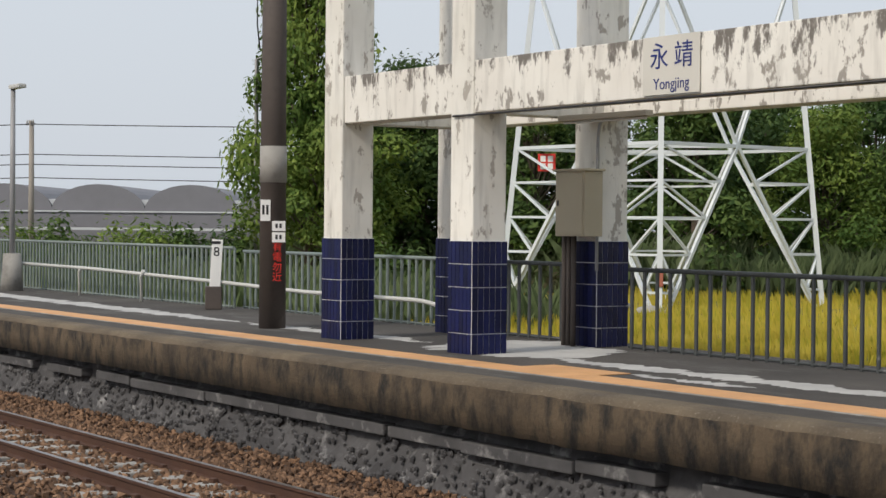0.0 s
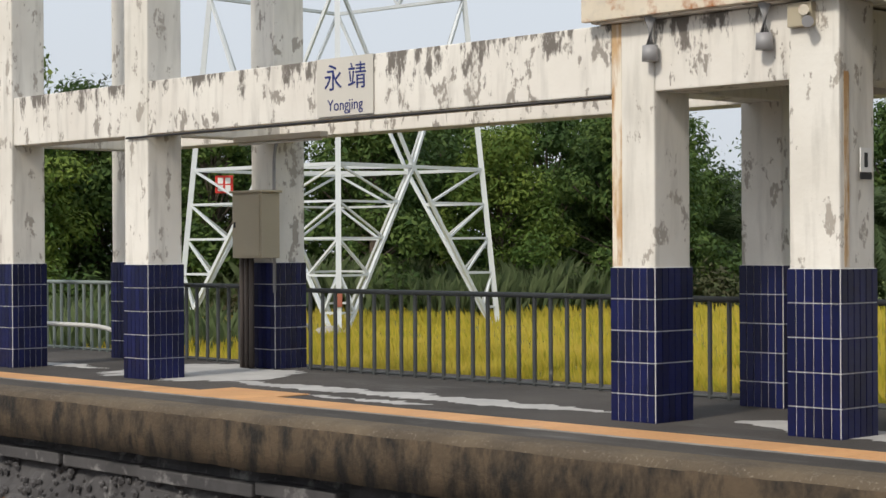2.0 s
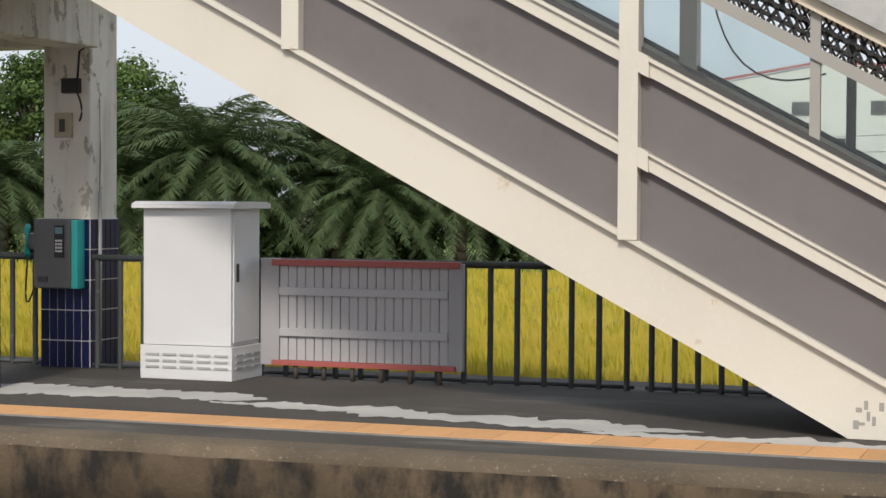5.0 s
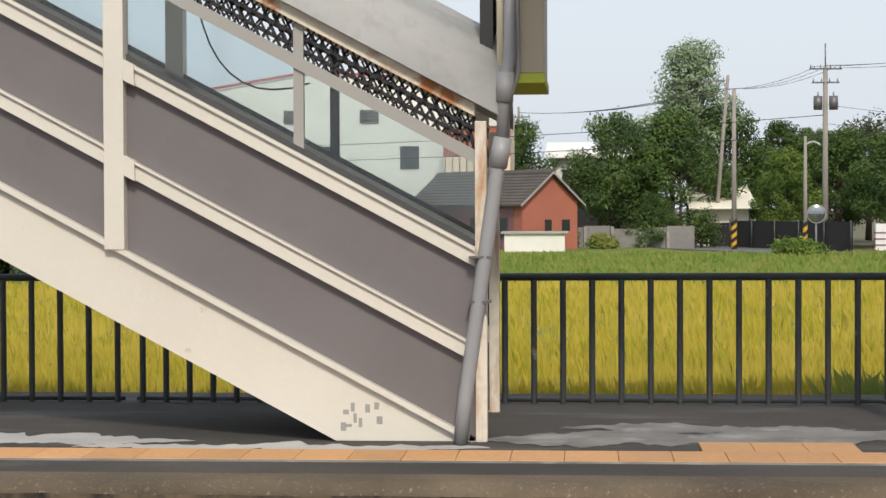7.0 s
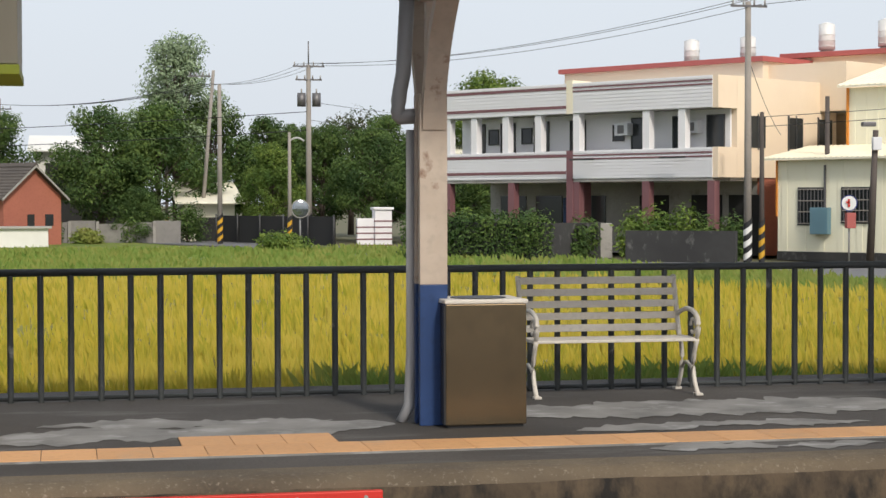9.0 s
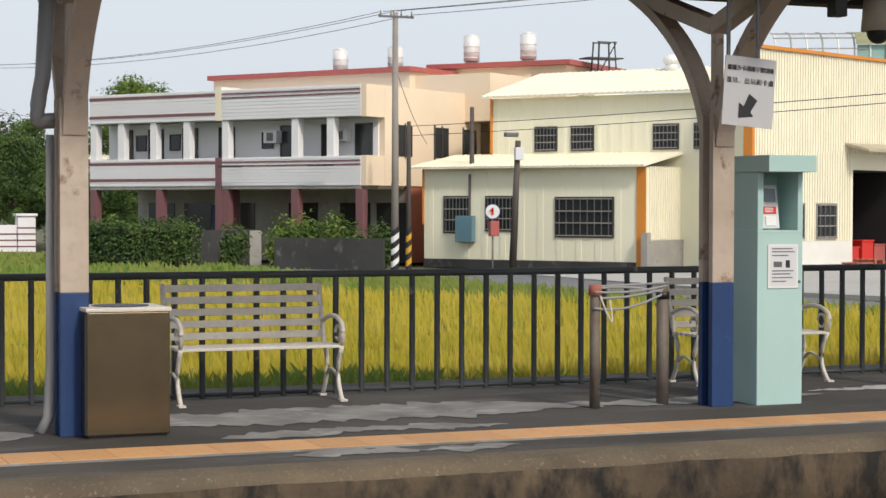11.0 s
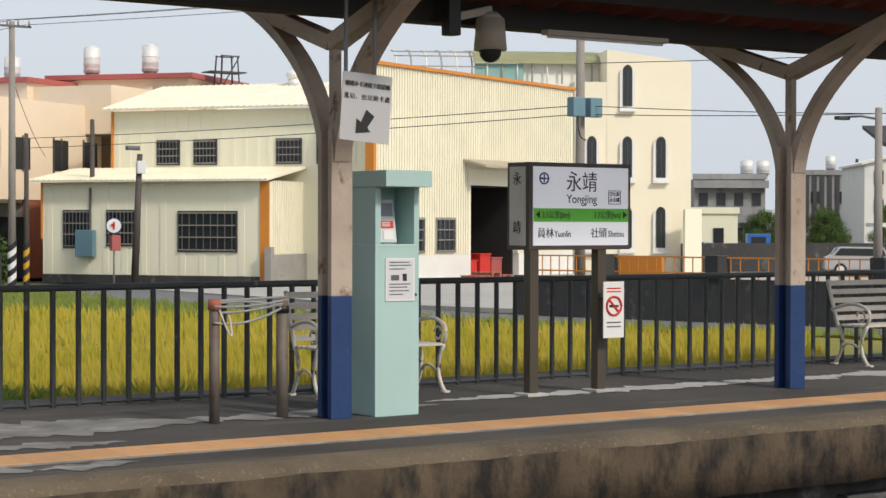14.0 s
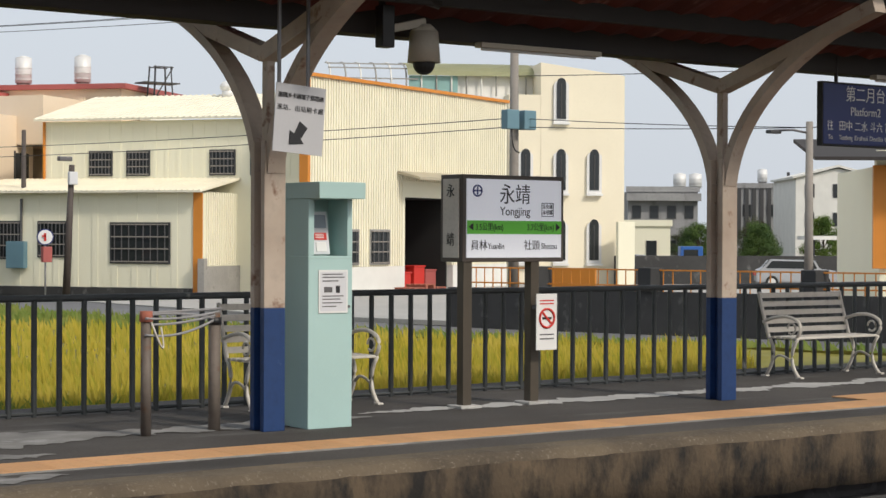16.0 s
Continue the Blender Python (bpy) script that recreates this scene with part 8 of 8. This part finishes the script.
# by the brick house and along the road
for i, (k, x, y, s) in enumerate(((0, 2.2, 125, 1.0), (1, 6.0, 126, 1.15), (5, 7.6, 132, 1.0), (0, 10.2, 133, 1.1), (4, 14.6, 136, 1.05), (2, 13.4, 121.5, 0.72), (1, 18, 131, 1.0), (0, 20.3, 123, 0.86),
                                  (1, 22.8, 118, 0.82), (4, 17.0, 138, 1.0), (1, 4.6, 119.5, 0.45), (2, 29.8, 128, 1.3), (3, 25.5, 128, 1.1), (0, 26, 112, 0.7), (1, -6, 150, 1.2), (4, 24, 140, 1.1),
                                  (1, 88, 84.5, 0.45), (0, 84, 86, 0.4), (3, 112, 108, 0.6), (3, 108, 112, 0.5), (2, 116, 104, 0.5), (3, 23, 150, 1.4), (0, 30.5, 120, 0.8))):
    plant(k, x, y, s, i * 49)


def make_bush(spread, height, material, seed, leaves, size, name, label, at, category="bush"):
    r = np.random.default_rng(seed)
    lobes = [((r.uniform(-0.7, 0.7) * spread, r.uniform(-0.7, 0.7) * spread, height * r.uniform(0.25, 0.65)), (spread * 0.45, spread * 0.45, height * 0.36)) for _ in range(7)]
    ob = thing(name, at, label, category, "bushes")
    bm = None
    for c, s in lobes:
        bm = tube(arc((0, 0, 0), (c[0] * 0.3, c[1] * 0.3, c[2] * 0.7), c, 4), 0.03, 5, bm)
    bm.transform(ob.matrix_basis)
    part("stems", bm, M["bark"], ob)
    v, f = leaf_cloud(lobes, leaves, size, r)
    raw_mesh("foliage", v, f, material, ob)
    return ob


for i, (x, y, sp, h, mm) in enumerate(((22.5, 79.2, 0.9, 2.3, "leaf"), (7.6, 119.2, 1.3, 2.6, "leaf"), (4.6, 118.8, 1.5, 3.0, "leaf"), (24.6, 77.0, 1.2, 2.9, "leaf_light"), (25.8, 75.6, 1.0, 2.5, "leaf_light"), (27.4, 74.6, 1.1, 2.4, "leaf"), (17.5, 81.5, 1.2, 2.4, "leaf_light"),
                                       (20.3, 80.5, 1.0, 2.3, "leaf"), (11.0, 94.0, 1.3, 1.2, "leaf_light"), (-1.2, 118.5, 0.8, 2.0, "leaf"), (-4.5, 119, 1.3, 1.2, "weeds"), (1.5, 117.5, 1.2, 1.0, "weeds"), (-61, 22.5, 1.4, 2.9, "leaf_light"), (-58, 23.0, 1.4, 2.8, "leaf"),
                                       (-55.3, 24.6, 1.5, 2.7, "leaf_light"), (-53.5, 26, 1.2, 2.5, "leaf"), (-66, 21, 1.6, 3.6, "leaf_light"), (-48, 29, 1.6, 2.4, "leaf"), (-46, 35, 1.8, 2.2, "leaf_dry"),
                                       (-43.5, 39, 1.8, 2.2, "leaf"), (-41, 44, 1.7, 2.0, "leaf"), (-38, 49, 1.8, 2.0, "leaf_dry"), (-34.5, 64, 1.8, 2.2, "leaf"), (-31, 66, 1.8, 2.0, "leaf"), (-29, 70, 2.0, 2.4, "leaf"), (-26, 70, 2.0, 2.2, "leaf"), (-23, 71.5, 2.0, 2.0, "leaf"), (-20, 73, 2.0, 1.8, "leaf"), (-37, 62, 2.0, 2.2, "leaf"), (-40.5, 59.5, 2.0, 2.2, "leaf"), (-44, 57, 2.0, 2.4, "leaf"))):
    make_bush(sp, h, M[mm], 60 + i, 2200, 0.11, "bush", "leafy green roadside bush" if x > 0 else "leafy green bush at the field's edge", (x, y, GROUND - 0.05))
# ivy over the garden wall
r_iv = np.random.default_rng(77)
iv = [((15.2 + 5.0 * t_, 80.6 - 3.4 * t_, GROUND + z), (0.55, 0.5, 0.45)) for t_ in np.linspace(0.0, 1.0, 12) for z in (0.45, 1.1, 1.65)]
v, f = leaf_cloud(iv, 11000, 0.085, r_iv)
tagged(raw_mesh("ivy", v, f, M["leaf"]), "dense dark green ivy covering a garden wall", "ivy", kind="stuff")


def make_palm(seed, height=3.4, fronds=58, reach=4.1):
    r = np.random.default_rng(seed)
    ob = thing("palm_tree", (0, 0, 0), "date palm with arching grey green fronds", "palm tree", "palm trees")
    bm = None
    for k in range(9):
        bm = rod((0, 0, height * k / 9), (0, 0, height * (k + 1) / 9), 0.27, 0.22, 10, bm)
    part("trunk", bm, M["bark"], ob)
    for k in range(fronds):
        a, up = k * 2.4, 1.3 - 1.7 * (k / fronds) ** 0.8
        ln = reach * r.uniform(0.8, 1.1)
        d = Vector((math.cos(a), math.sin(a), 0))
        pts = []
        for s in range(9):
            t_ = s / 8
            pts.append(Vector((0, 0, height)) + d * (ln * t_ * math.cos(up * (1 - 0.3 * t_))) + Vector((0, 0, ln * t_ * math.sin(up) - 0.5 * ln * t_ * t_ * (0.8 + 0.5 * math.cos(up)))))
        vs, fs = [], []
        side = d.cross(Vector((0, 0, 1)))
        for s in range(56):
            t_ = 0.1 + 0.9 * s / 56
            i0 = min(int(t_ * 8), 7)
            p = pts[i0].lerp(pts[i0 + 1], t_ * 8 - i0)
            fw = (pts[i0 + 1] - pts[i0]).normalized()
            for sg in (-1, 1):
                l2 = 0.72 * math.sin(math.pi * min(1, 0.18 + 0.8 * t_)) ** 0.6 * r.uniform(0.8, 1.15)
                tip = p + (side * sg * 0.75 + fw * 0.6 + Vector((0, 0, -0.3 + r.uniform(-0.3, 0.3)))).normalized() * l2
                b = len(vs)
                w = fw * 0.028
                vs += [p - w, p + w, p.lerp(tip, 0.6) + w * 0.8, tip]
                fs.append((b, b + 1, b + 2, b + 3))
        fo = raw_mesh("frond", vs, fs, M["frond"], ob)
    return ob


P0_, P1_ = make_palm(91), make_palm(92, 2.9, 50, 3.8)
palms = ((0, -32.2, 62.6, 1.25), (1, -28.3, 65.5, 1.2), (0, -38.6, 58.0, 1.0), (1, -43.3, 54.5, 1.0), (0, -47.2, 51.6, 1.0), (1, -26.2, 64.6, 1.0), (0, -23.6, 66.5, 0.95), (1, -35.5, 61.5, 1.15), (0, -45.5, 56.5, 1.1), (1, -41, 57.5, 1.0), (0, -30, 68, 1.35), (1, -20.8, 69, 0.9), (0, -27, 70, 1.3), (0, -34.5, 65, 1.35), (1, -24, 71, 1.15))
for i, (k, x, y, s) in enumerate(palms):
    ob = (P0_, P1_)[k]
    m = pose(x, y, GROUND - 0.1, 0, 0, i * 73) @ Matrix.Diagonal((s, s, s, 1))
    if i < 2:
        ob.matrix_basis = m
    else:
        keep = ob.matrix_basis.copy()
        ob.matrix_basis = Matrix.Identity(4)
        copy_thing(ob, m)
        ob.matrix_basis = keep

# the places above are counted from an eye at the origin: move each thing by the eye's swing towards it
LONG = ("ground", "near_platform", "platform_base", "platform_floor", "platform_edge", "platform_wall", "tactile_strip", "strip_border", "track_bed",
        "railway_track", "road", "yard", "platform_canopy", "fence", "stair_flight", "sun", "camera")
for ob in list(scene.objects):
    if ob.parent is None and ob.location.xy.length > 1 and ob.name.split(".")[0] not in LONG:
        ob.location += swing(ob.location.x, ob.location.y)
